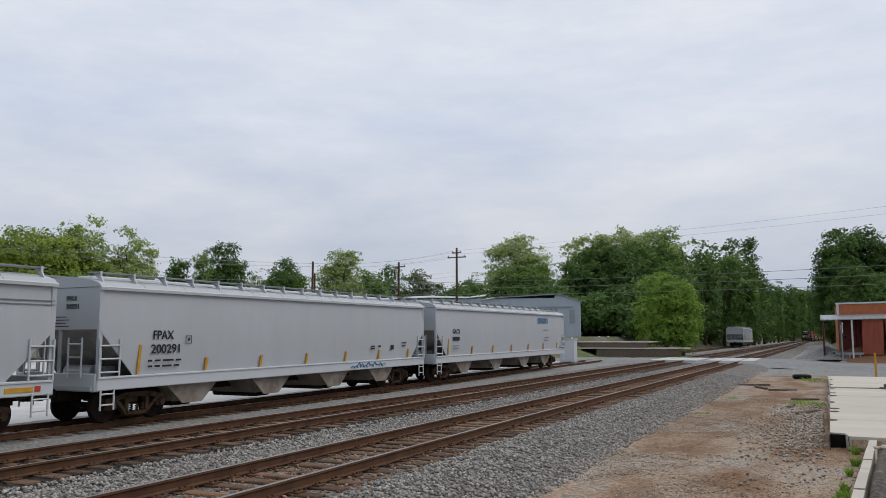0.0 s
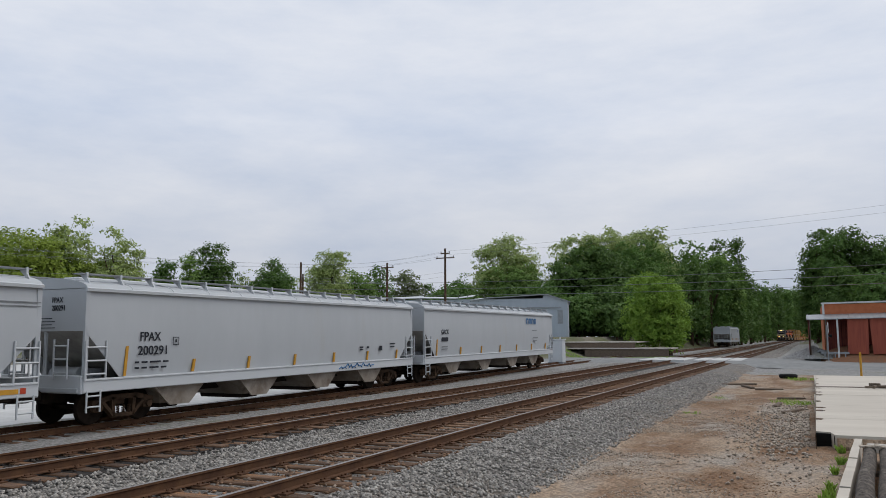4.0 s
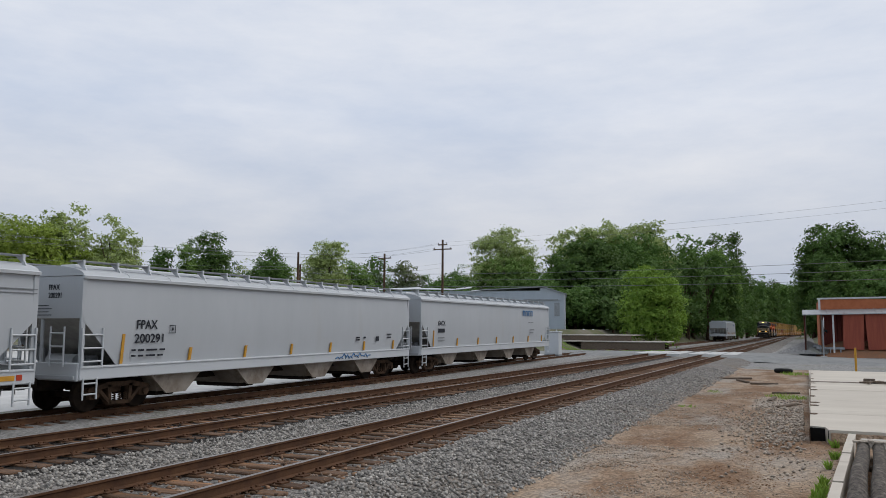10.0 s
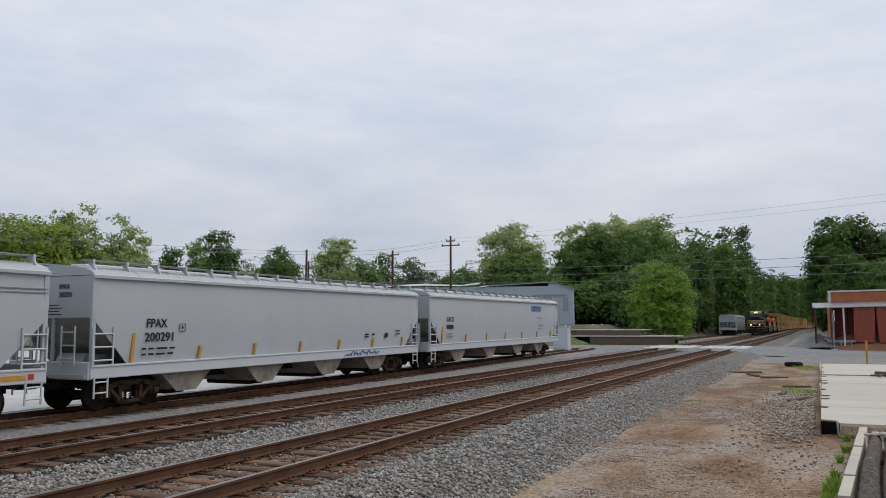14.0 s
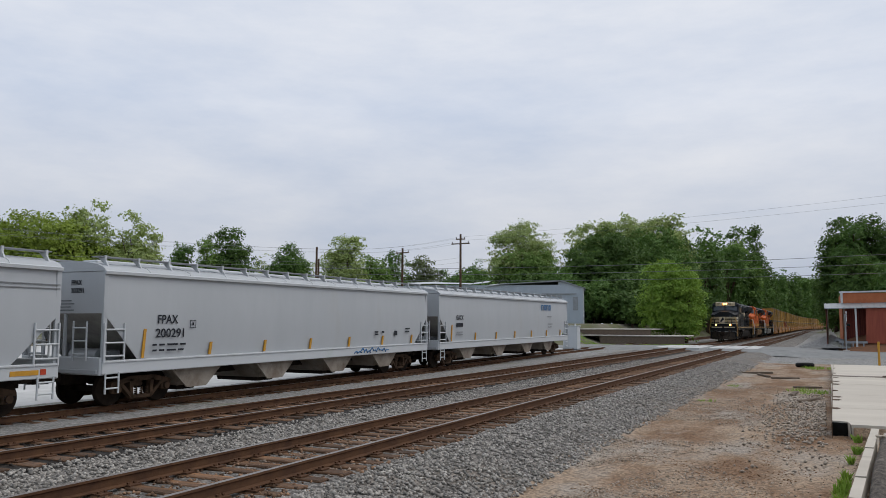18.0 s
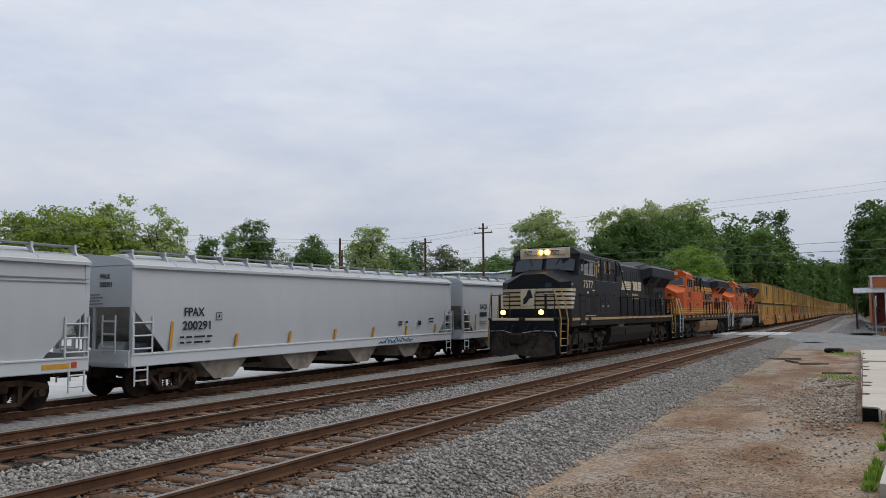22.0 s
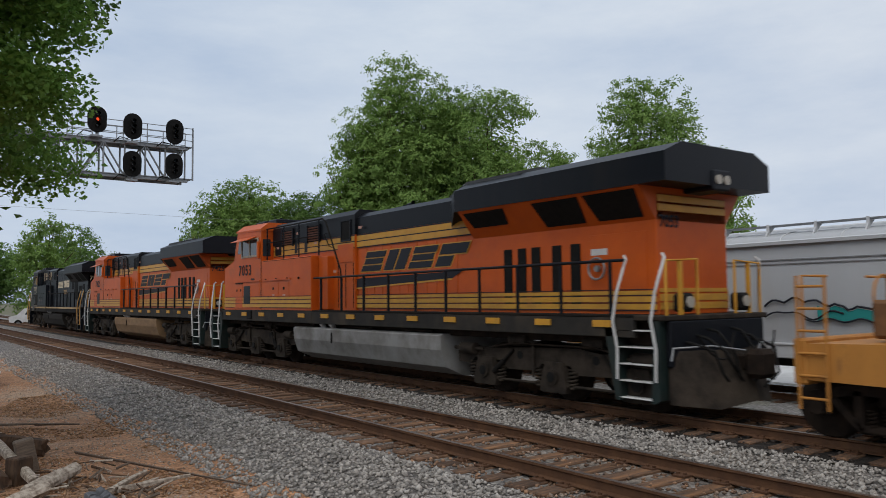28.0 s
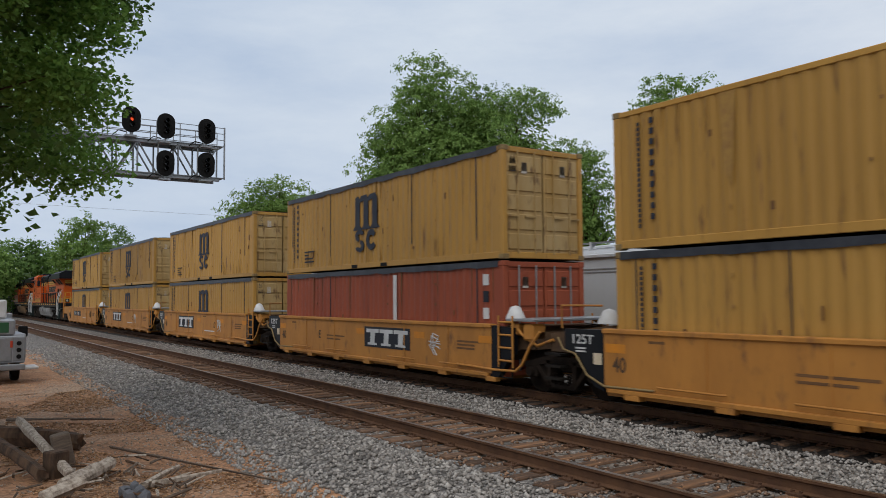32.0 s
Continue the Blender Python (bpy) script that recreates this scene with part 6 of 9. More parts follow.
        part("sill_step", B().tube([(s * 1.42, y1 + 0.30, 0.56), (s * 1.42, y1 + 0.42, 0.30), (s * 1.42, y1 + 0.74, 0.30), (s * 1.42, y1 + 0.76, 0.56)], 0.02, 6), M["grime"], w)
        part("pipe", B().tube([(s * 1.2, y1 + 0.5, 1.5), (s * 1.3, y1 + 0.9, 1.25), (s * 1.2, y1 + 1.3, 1.0), (s * 1.2, y1 + 1.8, 1.15)], 0.035, 7), M["well"], w)
        part("pipe", B().tube([(s * 1.42, y1 - 1.3, 0.47), (s * 1.43, y1 + 0.1, 0.44), (s * 1.43, y1 + 0.85, 0.46), (s * 1.40, y1 + 1.05, 0.62), (s * 1.36, y1 + 1.25, 1.0), (s * 1.30, y1 + 1.5, 1.30)], 0.03, 7), M["well"], w, "ochre brake pipe looping across the gap")
        if not first:
            fp = part("end_panel", B().prism([(y0 + 0.02, 0.28), (y0 + 0.02, 1.40), (y0 - 1.02, 1.40), (y0 - 1.02, 0.98), (y0 - 0.62, 0.86), (y0 - 0.25, 0.36)], "x", s * 1.25, s * 1.40), M["black"], w)
            if s > 0:
                lettering("125T", 1.402, y0 - 0.85, 1.13, 0.25, M["white"], fp, 1.15)
            part("pipe", B().tube([(s * 1.43, y0 + 1.2, 0.40), (s * 1.44, y0 + 0.05, 0.38), (s * 1.43, y0 - 0.40, 0.55), (s * 1.42, y0 - 0.72, 0.93), (s * 1.42, y0 - 1.05, 1.00), (s * 1.40, y0 - 1.22, 1.22)], 0.022, 6), M["castsun"], fp, "grimy brake pipe along the panel")
            part("label", B().box(s * 1.398, s * 1.406, y0 - 0.72, y0 - 0.45, 0.97, 1.0), M["white"], fp)
            part("label", B().box(s * 1.398, s * 1.406, y0 - 0.72, y0 - 0.45, 1.03, 1.06), M["white"], fp)
            part("label", B().box(s * 1.398, s * 1.406, y0 - 0.25, y0 - 0.04, 0.76, 0.97), M["cream"], fp)
            part("sill_step", B().box(s * 1.2, s * 1.42, y0 - 1.6, y0 - 1.15, 0.38, 0.42).box(s * 1.2, s * 1.42, y0 - 1.6, y0 - 1.15, 0.62, 0.66).box(s * 1.2, s * 1.42, y0 - 1.6, y0 - 1.15, 0.86, 0.9), M["grime"], w)
    part("floor", B().box(-1.3, 1.3, y0, y1, 0.20, 0.27), M["well"], w)
    yb = y0 - 1.45
    if first:
        part("end_frame", B().prism([(y0, 0.30), (y0 - 0.55, 0.42), (y0 - 0.95, 0.82), (y0 - 2.9, 0.85), (y0 - 3.0, 1.35), (y0, 1.42)], "x", -1.40, 1.40), M["well"], w)
        part("end_sill", B().box(-1.42, 1.42, y0 - 3.05, y0 - 2.85, 0.78, 1.42, 0.03), M["well"], w)
        for s in (-1, 1):
            ladder(w, s * 1.44, y0 - 2.95, y0 - 2.55, 0.45, 2.3, 6, M["well"], 0.022)
            part("end_rail", B().tube([(s * 1.3, y0 - 2.95, 1.4), (s * 1.3, y0 - 2.95, 2.3), (s * 0.6, y0 - 2.95, 2.3)], 0.022, 6), M["well"], w)
        part("brake_wheel", B().tube([(0.5 + 0.3 * math.cos(a), y0 - 2.2, 2.0 + 0.3 * math.sin(a)) for a in [math.pi * k / 10 for k in range(21)]], 0.02, 6), M["well"], w)
        part("brake_gear", B().box(0.2, 0.9, y0 - 2.2, y0 - 1.5, 1.42, 1.95, 0.05), M["rust"], w)
        c = B().box(-0.12, 0.12, y0 - 2.9, y0 - 3.4, 0.75, 1.0, 0.03)
        part("coupler", c.box(-0.17, 0.17, y0 - 3.3, y0 - 3.6, 0.70, 1.04, 0.05), M["truck"], w)
        yb = y0 - 1.95
    else:
        part("end_frame", B().prism([(y0, 0.5), (y0 - 0.8, 0.9), (y0 - 1.7, 0.92), (y0 - 1.7, 1.28), (y0, 1.48)], "x", -1.15, 1.15), M["darkrust"], w)
        part("cover", B().lathe([(1.48, 0.24), (1.52, 0.23), (1.74, 0.12), (1.78, 0.0)], (0.55, y0 - 0.65, 0), (0, 0, 1), 14), M["white"], w, "white conical valve cover")
        part("hand_rail", B().tube([(1.3, y0 - 1.2, 1.4), (1.3, y0 - 1.2, 1.85), (1.3, y0 - 0.1, 1.85)], 0.02, 6), M["well"], w)
    part("rear_frame", B().prism([(y1, 0.5), (y1 + 0.7, 0.9), (y1 + 1.25, 0.92), (y1 + 1.25, 1.28), (y1, 1.42)], "x", -1.15, 1.15), M["darkrust"], w)
    part("cover", B().lathe([(1.54, 0.22), (1.58, 0.21), (1.80, 0.11), (1.84, 0.0)], (1.05, y1 + 0.42, 0), (0, 0, 1), 14), M["white"], w, "white conical hose cover")
    part("end_walkway", B().box(-1.35, 1.35, y1 + 0.45, y1 + 1.35, 1.50, 1.56, 0.01), M["tin"], w, "grey steel end walkway")
    part("bracket", B().box(0.9, 1.3, y1 + 0.95, y1 + 1.25, 1.1, 1.45, 0.04), M["well"], w)
    part("bracket", B().box(0.9, 1.3, y1 + 0.55, y1 + 0.8, 1.2, 1.45, 0.04), M["well"], w)
    freight_truck(w, yb, half=0.91, mat="truck", springs=not far)
    return w


M["rust"] = material("rusty_brown", (0.15, 0.075, 0.035), 0.85, second=(0.22, 0.11, 0.045), scale=5, bump=0.2, bscale=30)
M["boxdoor"] = material("weathered_yellow_doors", (0.51, 0.365, 0.17), 0.65, second=(0.43, 0.265, 0.085), scale=1.6, stretch=(1, 1, 0.3), third=(0.15, 0.08, 0.04), tscale=4.5, tlo=0.56, thi=0.71, island=-0.08)
M["run"] = material("thin_rust_run", (0.34, 0.185, 0.06), 0.8, second=(0.46, 0.27, 0.07), scale=7)
M["darkrust"] = material("grimy_rust", (0.07, 0.042, 0.026), 0.85, second=(0.14, 0.08, 0.04), scale=3)
M["rust2"] = material("faded_dark_stencil", (0.10, 0.06, 0.035), 0.8)
M["navy"] = material("dark_navy_paint", (0.020, 0.026, 0.045), 0.6, second=(0.035, 0.04, 0.055), scale=3)
M["castsun"] = material("weathered_casting", (0.34, 0.24, 0.10), 0.7, second=(0.2, 0.13, 0.06), scale=6)
M["orangepatch"] = material("orange_patch", (0.74, 0.27, 0.02), 0.6, second=(0.62, 0.24, 0.03), scale=6)

UNIT = 15.47
tops = [container("yellow corrugated shipping container with a dark block logo, stacked on top", seed=k) for k in range(3)]
plain = container("faded yellow corrugated container with a rusty streak, stacked on top", mark=False, tarp=False, seed=8)
lows = [container("yellow corrugated shipping container with a dark tarpaulin, sitting in the well", seed=10 + k) for k in range(2)]
redbox = container("red-oxide corrugated container with a white bar, sitting in the well", red=True, seed=20)
farbox = container("yellow corrugated shipping container with a dark block logo", seed=30, far=True)
wells = {k: well_car("ochre yellow double-stack well car with a black logo board", k, k == "B") for k in "BCDE"}
wells["G"] = well_car("ochre yellow double-stack well car with orange paint patches", "")
wells["F"] = well_car("ochre yellow double-stack well car with a black logo board", "C", far=True)
used = set()


def take(ob):
    """The thing itself the first time, a copy after that."""
    if ob.name in used:
        return copy_thing(ob, Matrix())
    used.add(ob.name)
    return ob


for i in range(26):
    back = 71.5 + UNIT * i
    if i < 6:
        unit, low, up = wells["BCDEGD"[i]], lows[i % 2] if i != 3 else redbox, tops[i % 3] if i != 4 else plain
    else:
        unit, low, up = wells["F"], farbox, farbox
    VEHICLES.append((take(unit), back, 13.0))
    VEHICLES.append((take(low), back, 13.0, 0.27))
    VEHICLES.append((take(up), back, 13.0, 0.27 + CH + 0.035))

# ---- trees ----
def leaf_mesh(name, points, size, leaves, rng, flat=0.55, out=None):
    """One small folded leaf clump at each point; with out they lie like shingles over the foliage masses."""
    p = np.asarray(points)
    n = len(p)
    a, b = rng.normal(0, 1, (n, 3)), rng.normal(0, 1, (n, 3))
    if out is None:
        a[:, 2] *= 0.55
        b[:, 2] *= 0.7
        a /= np.linalg.norm(a, axis=1)[:, None]
        b -= a * (a * b).sum(1)[:, None]
        b /= np.linalg.norm(b, axis=1)[:, None]
    else:
        m = np.asarray(out) + b * 0.42 + np.array([0, 0, 0.30])
        m /= np.linalg.norm(m, axis=1)[:, None]
        a -= m * (a * m).sum(1)[:, None]
        a /= np.linalg.norm(a, axis=1)[:, None]
        b = np.cross(m, a)
    s = (size * rng.uniform(0.55, 1.25, n))[:, None]
    c = np.cross(a, b)
    v = np.stack([p - a * s, p + b * s * flat + c * s * 0.25, p + a * s, p - b * s * flat + c * s * 0.25], 1).reshape(-1, 3)
    k = np.arange(n)[:, None] * 4
    f = np.concatenate([k + np.array([[0, 1, 2]]), k + np.array([[0, 2, 3]])], 0)
    me = bpy.data.meshes.new(name)
    me.from_pydata(v.tolist(), [], f.tolist())
    me.materials.append(LEAF[leaves])
    return me


def lobes(rng, centre, radii, count, open_):
    """Foliage masses that fill an uneven crown: (centre, radius)."""
    out, R = [], np.array(radii)
    for _ in range(count):
        d = rng.normal(0, 1, 3)
        d /= np.linalg.norm(d)
        r = min(radii) * (rng.uniform(0.30, 0.50) if open_ < 0.12 else rng.uniform(0.24, 0.42) * (1 - 0.3 * open_))
        q = rng.uniform(0.84, 1.02) if rng.uniform() < 0.7 else rng.uniform(0.3, 0.9)
        if d[2] < 0:                  # fuller below than a ball
            d[:2] /= max(0.35, np.hypot(d[0], d[1])) ** 0.55
        out.append((np.array(centre) + d * np.maximum(R * np.array([1.15, 1.15, 1.09]) - r, R * 0.3) * q, r))
    return out


def tree(x, y, top, half, leaves="mid", n=6000, size=0.36, seed=0, label="", base=0.15, lobe=26, open_=0.0, group="trees beyond the tracks", name="tree", trunk=True):
    rng = np.random.default_rng(seed)
    rnd = random.Random(seed)
    n = int(n * (1.25 if y < 130 else 0.85))
    if y > 60:                        # trunks stand clear of the line
        u = x - bend(y)
        clear = -26.0 if 110 < y < 165 else -24.0 if y < 190 else -16.5
        x = bend(y) + (clear if clear < u < -9 and y > 105 else 0.8 if -9 <= u < 0.8 else u)
    z = ground_z(x, y)
    h = top - z
    t = thing(name, label or "broadleaf tree in full leaf", "tree", group, at=Matrix.Translation((x, y, z)))
    zc, rz = h * (1 + base) / 2, h * (1 - base) / 2 + 0.2
    L = lobes(rng, (0, 0, zc), (half, half, rz), int(lobe * 1.5 * max(1.0, 0.6 * rz / half)), open_)
    if trunk:
        b = B()
        r0 = 0.016 * h + 0.10
        b.tube([(0, 0, -0.3), (rnd.uniform(-.2, .2), rnd.uniform(-.2, .2), h * 0.25), (rnd.uniform(-.4, .4), rnd.uniform(-.4, .4), h * 0.55), (rnd.uniform(-.5, .5), rnd.uniform(-.5, .5), h * (0.86 if y < 200 else 0.6))], r0, 8, 0, 0.04)
        for c, r in L[:(14 if open_ < 0.35 else 26) if y < 200 else 0]:
            z0 = max(0.4, min(h * 0.6, c[2] * 0.55))
            mid = (c[0] * 0.5, c[1] * 0.5, (z0 + c[2]) / 2 + 0.2)
            b.tube([(0, 0, z0), mid, tuple(c)], r0 * 0.38, 5, 0, 0.025)
        part("trunk", b, M["bark"], t)
    w = np.array([r ** 2 for _, r in L])
    m = max(60, n // 14)              # twigs on the lobes, each with its tuft of leaves
    k = rng.choice(len(L), m, p=w / w.sum())
    d = rng.normal(0, 1, (m, 3))
    d /= np.linalg.norm(d, axis=1)[:, None]
    d[:, 2] = np.where(d[:, 2] < -0.45, -d[:, 2], d[:, 2])
    rad = np.array([L[i][1] for i in k])
    q = rng.uniform(0.80 - 0.5 * open_, 1.08 + 0.25 * open_, m)
    twig = np.array([L[i][0] for i in k]) + d * (rad * q)[:, None] * np.array([1.1, 1.1, 0.9])
    j = rng.integers(0, m, n)
    pts = twig[j] + rng.normal(0, 1, (n, 3)) * size * np.array([1.4, 1.4, 0.9])
    out, sizes = d[j], np.full(n, size)
    if open_ < 0.35:                  # the shaded heart of the crown
        f = n // 7
        df = rng.normal(0, 1, (f, 3))
        df /= np.linalg.norm(df, axis=1)[:, None]
        pts = np.concatenate([pts, np.array([0, 0, zc]) + df * rng.uniform(0.35, 0.80, (f, 1)) * np.array([half, half, rz])])
        out, sizes = np.concatenate([out, df]), np.concatenate([sizes, np.full(f, size * 1.7)])
    keep = pts[:, 2] > 0.2
    if y > 60:                        # the line is kept clear
        v = y + pts[:, 1]
        e = np.clip(v - 90, 0, 80)
        u = x + pts[:, 0] - (0.0135 * np.maximum(0, v - 18) - 0.0090 * (e * e / 160 + np.maximum(0, v - 170)) + 2.0e-4 * np.maximum(0, v - 300) ** 2)
        keep &= (u < np.where(v < 110, -12.5, np.where(v < 165, -22.4, np.where(v < 190, -21.5, -14.5)))) | (u > -4.0) | ((pts[:, 2] > 6.5) & (u < -17) & (v < 176))
    part("crown", leaf_mesh("crown", pts[keep], sizes[keep], leaves, rng, 0.55, out[keep]), None, t)
    return t


FAR = "broadleaf tree in full leaf behind the rail yard"
for i, (x, y, top, half, lv, n, sz, op) in enumerate([
        (-76.0, 57.1, 14.1, 6.1, "olive", 9000, 0.22, 0.25),
        (-81.9, 53.8, 13.4, 3.7, "olive", 5000, 0.22, 0.3),
        (-75.3, 61.1, 16.1, 3.2, "pale", 2600, 0.22, 0.9),
        (-71.3, 64.3, 14.2, 3.1, "pale", 1900, 0.2, 1.0),
        (-70.7, 66.4, 13.2, 1.6, "pale", 700, 0.2, 1.0),
        (-74.0, 65.7, 12.0, 4.0, "olive", 3500, 0.22, 0.4),
        (-105.6, 106.5, 17.0, 2.6, "mid", 1800, 0.26, 0.6),
        (-100.8, 113.8, 19.7, 4.9, "deep", 6500, 0.28, 0),
        (-101.2, 108.0, 16.7, 2.5, "fresh", 2500, 0.26, 0.2),
        (-101.4, 123.7, 16.4, 2.3, "pale", 600, 0.24, 1.0),
        (-91.2, 119.1, 16.6, 4.0, "mid", 4500, 0.28, 0.1),
        (-91.8, 124.9, 14.9, 2.4, "fresh", 1500, 0.28, 0.3),
        (-78.0, 118.7, 17.9, 5.3, "pale", 4200, 0.24, 0.8),
        (-76.1, 124.6, 15.0, 4.2, "fresh", 3600, 0.26, 0.2),
        (-74.5, 130.2, 15.2, 3.9, "mid", 3000, 0.28, 0.1),
        (-71.3, 137.6, 16.0, 4.1, "dull", 3400, 0.26, 0.5),
        (-67.4, 139.6, 12.8, 2.9, "mid", 1800, 0.28, 0.2),
        (-60.0, 137.5, 14.0, 3.7, "mid", 3600, 0.28, 0.1),
        (-47.2, 127.5, 19.5, 6.3, "pale", 6500, 0.24, 0.7),
        (-45.6, 126.0, 14.9, 5.7, "fresh", 5200, 0.26, 0.3)]):
    tree(x, y, top, half, lv, int(n * (1.5 if op < 0.5 else 2.2)), sz * 0.9, 100 + i, FAR if op < 0.5 else "pale airy tree in spring leaf behind the rail yard", 0.1, 30, op * 0.34)
WOOD = "dense dark green tree at the edge of the woods"
for i, (x, y, top, half, lv, n, sz, op) in enumerate([
        (-37.2, 135.0, 20.0, 4.6, "pale", 9000, 0.27, 0.31),
        (-32.4, 138.2, 22.0, 4.9, "pale", 10800, 0.27, 0.31),
        (-28.0, 141.3, 22.200000000000003, 4.7, "pale", 10800, 0.27, 0.31),
        (-23.4, 144.1, 21.700000000000003, 4.3, "pale", 8100, 0.28, 0.31),
        (-31.0, 124.2, 17.1, 6.3, "deep", 12000, 0.28, 0.05),
        (-34.7, 121.1, 14.0, 3.6, "deep", 6000, 0.28, 0.05),
        (-26.8, 129.3, 17.1, 4.2, "mid", 7500, 0.28, 0.05),
        (-23.7, 135.9, 18.3, 4.7, "mid", 8000, 0.28, 0.1),
        (-21.2, 144.5, 19.5, 4.5, "deep", 7500, 0.28, 0.05),
        (-18.8, 148.8, 21.0, 2.7, "deep", 4000, 0.29, 0.1),
        (-19.8, 130.5, 15.0, 4.6, "mid", 8000, 0.28, 0.1),
        (-18.0, 157.0, 19.5, 3.7, "mid", 7000, 0.3, 0.05),
        (-18.9, 209.1, 26.9, 4.1, "deep", 6500, 0.36, 0.05),
        (-15.6, 221.5, 27.9, 2.3, "deep", 4500, 0.38, 0.0),
        (-19.7, 191.0, 20.9, 5.8, "mid", 7500, 0.34, 0.05),
        (-17.0, 204.3, 21.4, 4.8, "deep", 6500, 0.36, 0.0),
        (-15.4, 261.5, 21.1, 3.6, "deep", 4500, 0.44, 0.0),
        (-14.2, 329.7, 23.9, 5.4, "mid", 4500, 0.52, 0.0),
        (-11.4, 419.8, 27.8, 7.3, "deep", 4500, 0.64, 0.0),
        (-6.9, 520.0, 30.7, 7.6, "mid", 4000, 0.8, 0.0)]):
    tree(x, y, top, half, lv, n, sz, 200 + i, WOOD if op < 0.3 else "pale green tree rising behind the woods", 0.0, 34, op, "woods along the line")
for i, (x, y, top, half, lv, n, sz, op) in enumerate([
        (1.6, 180.0, 21.4, 2.9, "deep", 6500, 0.34, 0.0),
        (4.2, 184.0, 24.3, 4.1, "deep", 8500, 0.34, 0.0),
        (6.2, 175.9, 22.3, 4.1, "mid", 7500, 0.34, 0.05),
        (9.5, 179.7, 23.5, 4.4, "deep", 8500, 0.34, 0.0),
        (13.9, 177.5, 22.2, 5.0, "deep", 8500, 0.34, 0.0),
        (19.0, 175.0, 20.6, 5.7, "mid", 7000, 0.36, 0.0),
        (24.9, 170.2, 18.6, 6.3, "deep", 5000, 0.4, 0.0)]):
    tree(x, y, top, half, lv, n, sz, 240 + i, WOOD, 0.0, 34, op, "woods along the line")
for i, (x, y, top, half, lv, n, sz) in enumerate([
        (6, 150, 14.0, 4.0, "deep", 6000, 0.32), (11, 138, 12.0, 4.5, "mid", 5000, 0.32), (17, 148, 14.0, 5.0, "deep", 5000, 0.34), (8.5, 250, 20.0, 5.5, "deep", 3000, 0.5), (13, 300, 21.0, 6.0, "deep", 2500, 0.6), (21, 370, 22.0, 8.0, "mid", 2500, 0.8)]):
    tree(x, y, top, half, lv, n, sz, 260 + i, WOOD, 0.0, 32, 0.0, "woods along the line")
for i in range(16):                   # a closed back row and the far end of the cutting
    x, y = -78 + 4.2 * i, 176 + 9 * ((i * 7) % 5)
    tree(x, y, 13.5 + (i % 3) if x < -0.29 * y else 19.5 + 2.0 * ((i * 5) % 3), 6.0, ("deep", "mid", "fresh")[i % 3], 3000, 0.5, 400 + i, WOOD, 0.0, 26, 0.1, "woods along the line")
for i, (y, off) in enumerate(((185, -19), (205, -18.5), (228, -18.5), (255, -18.5), (290, -18.5), (330, -18.5), (380, -19), (430, -19), (500, -19.5), (580, -20))):
    tree(off + bend(y), y, 15.5 + 1.5 * (i % 3) + max(0, y - 300) * 0.022, 4.6, ("deep", "mid")[i % 2], 4200, 0.40 + max(0, y - 250) * 0.0015, 430 + i, WOOD, 0.0, 30, 0.0, "woods along the line")
for i, y in enumerate((420, 500, 600)):
    tree(1.5 + bend(y), y, 24 + 0.02 * (y - 400), 6.5, "deep", 3600, 0.75, 450 + i, WOOD, 0.0, 30, 0.0, "woods along the line")
for i, (y, h) in enumerate(((225, 20), (265, 21), (315, 22), (370, 23), (440, 24))):
    tree(2.2 + bend(y), y, h, 6.0, ("deep", "mid")[i % 2], 4200, 0.45 + 0.001 * (y - 200), 480 + i, WOOD, 0.0, 30, 0.0, "woods along the line")
for i, (x, y, top, half) in enumerate(((-15, 455, 25.5, 7), (-8, 475, 27.5, 7), (-3, 505, 29.5, 7), (6, 590, 35, 9), (-12, 560, 33, 9), (-5, 640, 38, 11))):
    tree(x, y, top, half, ("deep", "mid")[i % 2], 3600, 0.8, 510 + i, WOOD, 0.0, 30, 0.0, "woods along the line")
for i, (x, y, top) in enumerate(((-23, 188, 7.0), (-27.5, 205, 8.0), (-30, 226, 9.0))):
    tree(x, y, top, 4.2, "deep", 2600, 0.4, 520 + i, "dark shrubby undergrowth at the edge of the woods", 0.0, 20, 0.0, "undergrowth by the woods")
for i in range(7):
    tree(-40 + 3.4 * i, 160 + 5 * (i % 2), 8.0 + (i % 3), 3.8, "deep", 2800, 0.34, 490 + i, "dark shrubby undergrowth at the edge of the woods", 0.0, 20, 0.0, "undergrowth by the woods")
for i in range(13):
    x = -60 + 3.3 * i
    tree(x, 113 + 4.0 * (i % 3), 7.4 + 1.1 * (i % 4), 3.8, ("deep", "mid")[i % 2], 3200, 0.32, 460 + i, "dark shrubby undergrowth at the edge of the woods", 0.0, 20, 0.0, "undergrowth by the woods")
for i in range(6):
    tree(-35.5 + 2.5 * i, 116 + 0.6 * i, 5.4 + 0.7 * (i % 3), 2.6, "deep", 2200, 0.3, 540 + i, "dark shrubby undergrowth at the edge of the woods", -0.15, 20, 0.0, "undergrowth by the woods")
tree(-16.8, 97.6, 9.7, 3.8, "bright", 14000, 0.17, 300, "rounded bright green tree beside the terraces", 0.0, 40, 0.0)
tree(-14.6, 95.9, 8.0, 1.8, "bright", 4000, 0.17, 301, "slim bright green tree beside the terraces", 0.0, 30, 0.15)
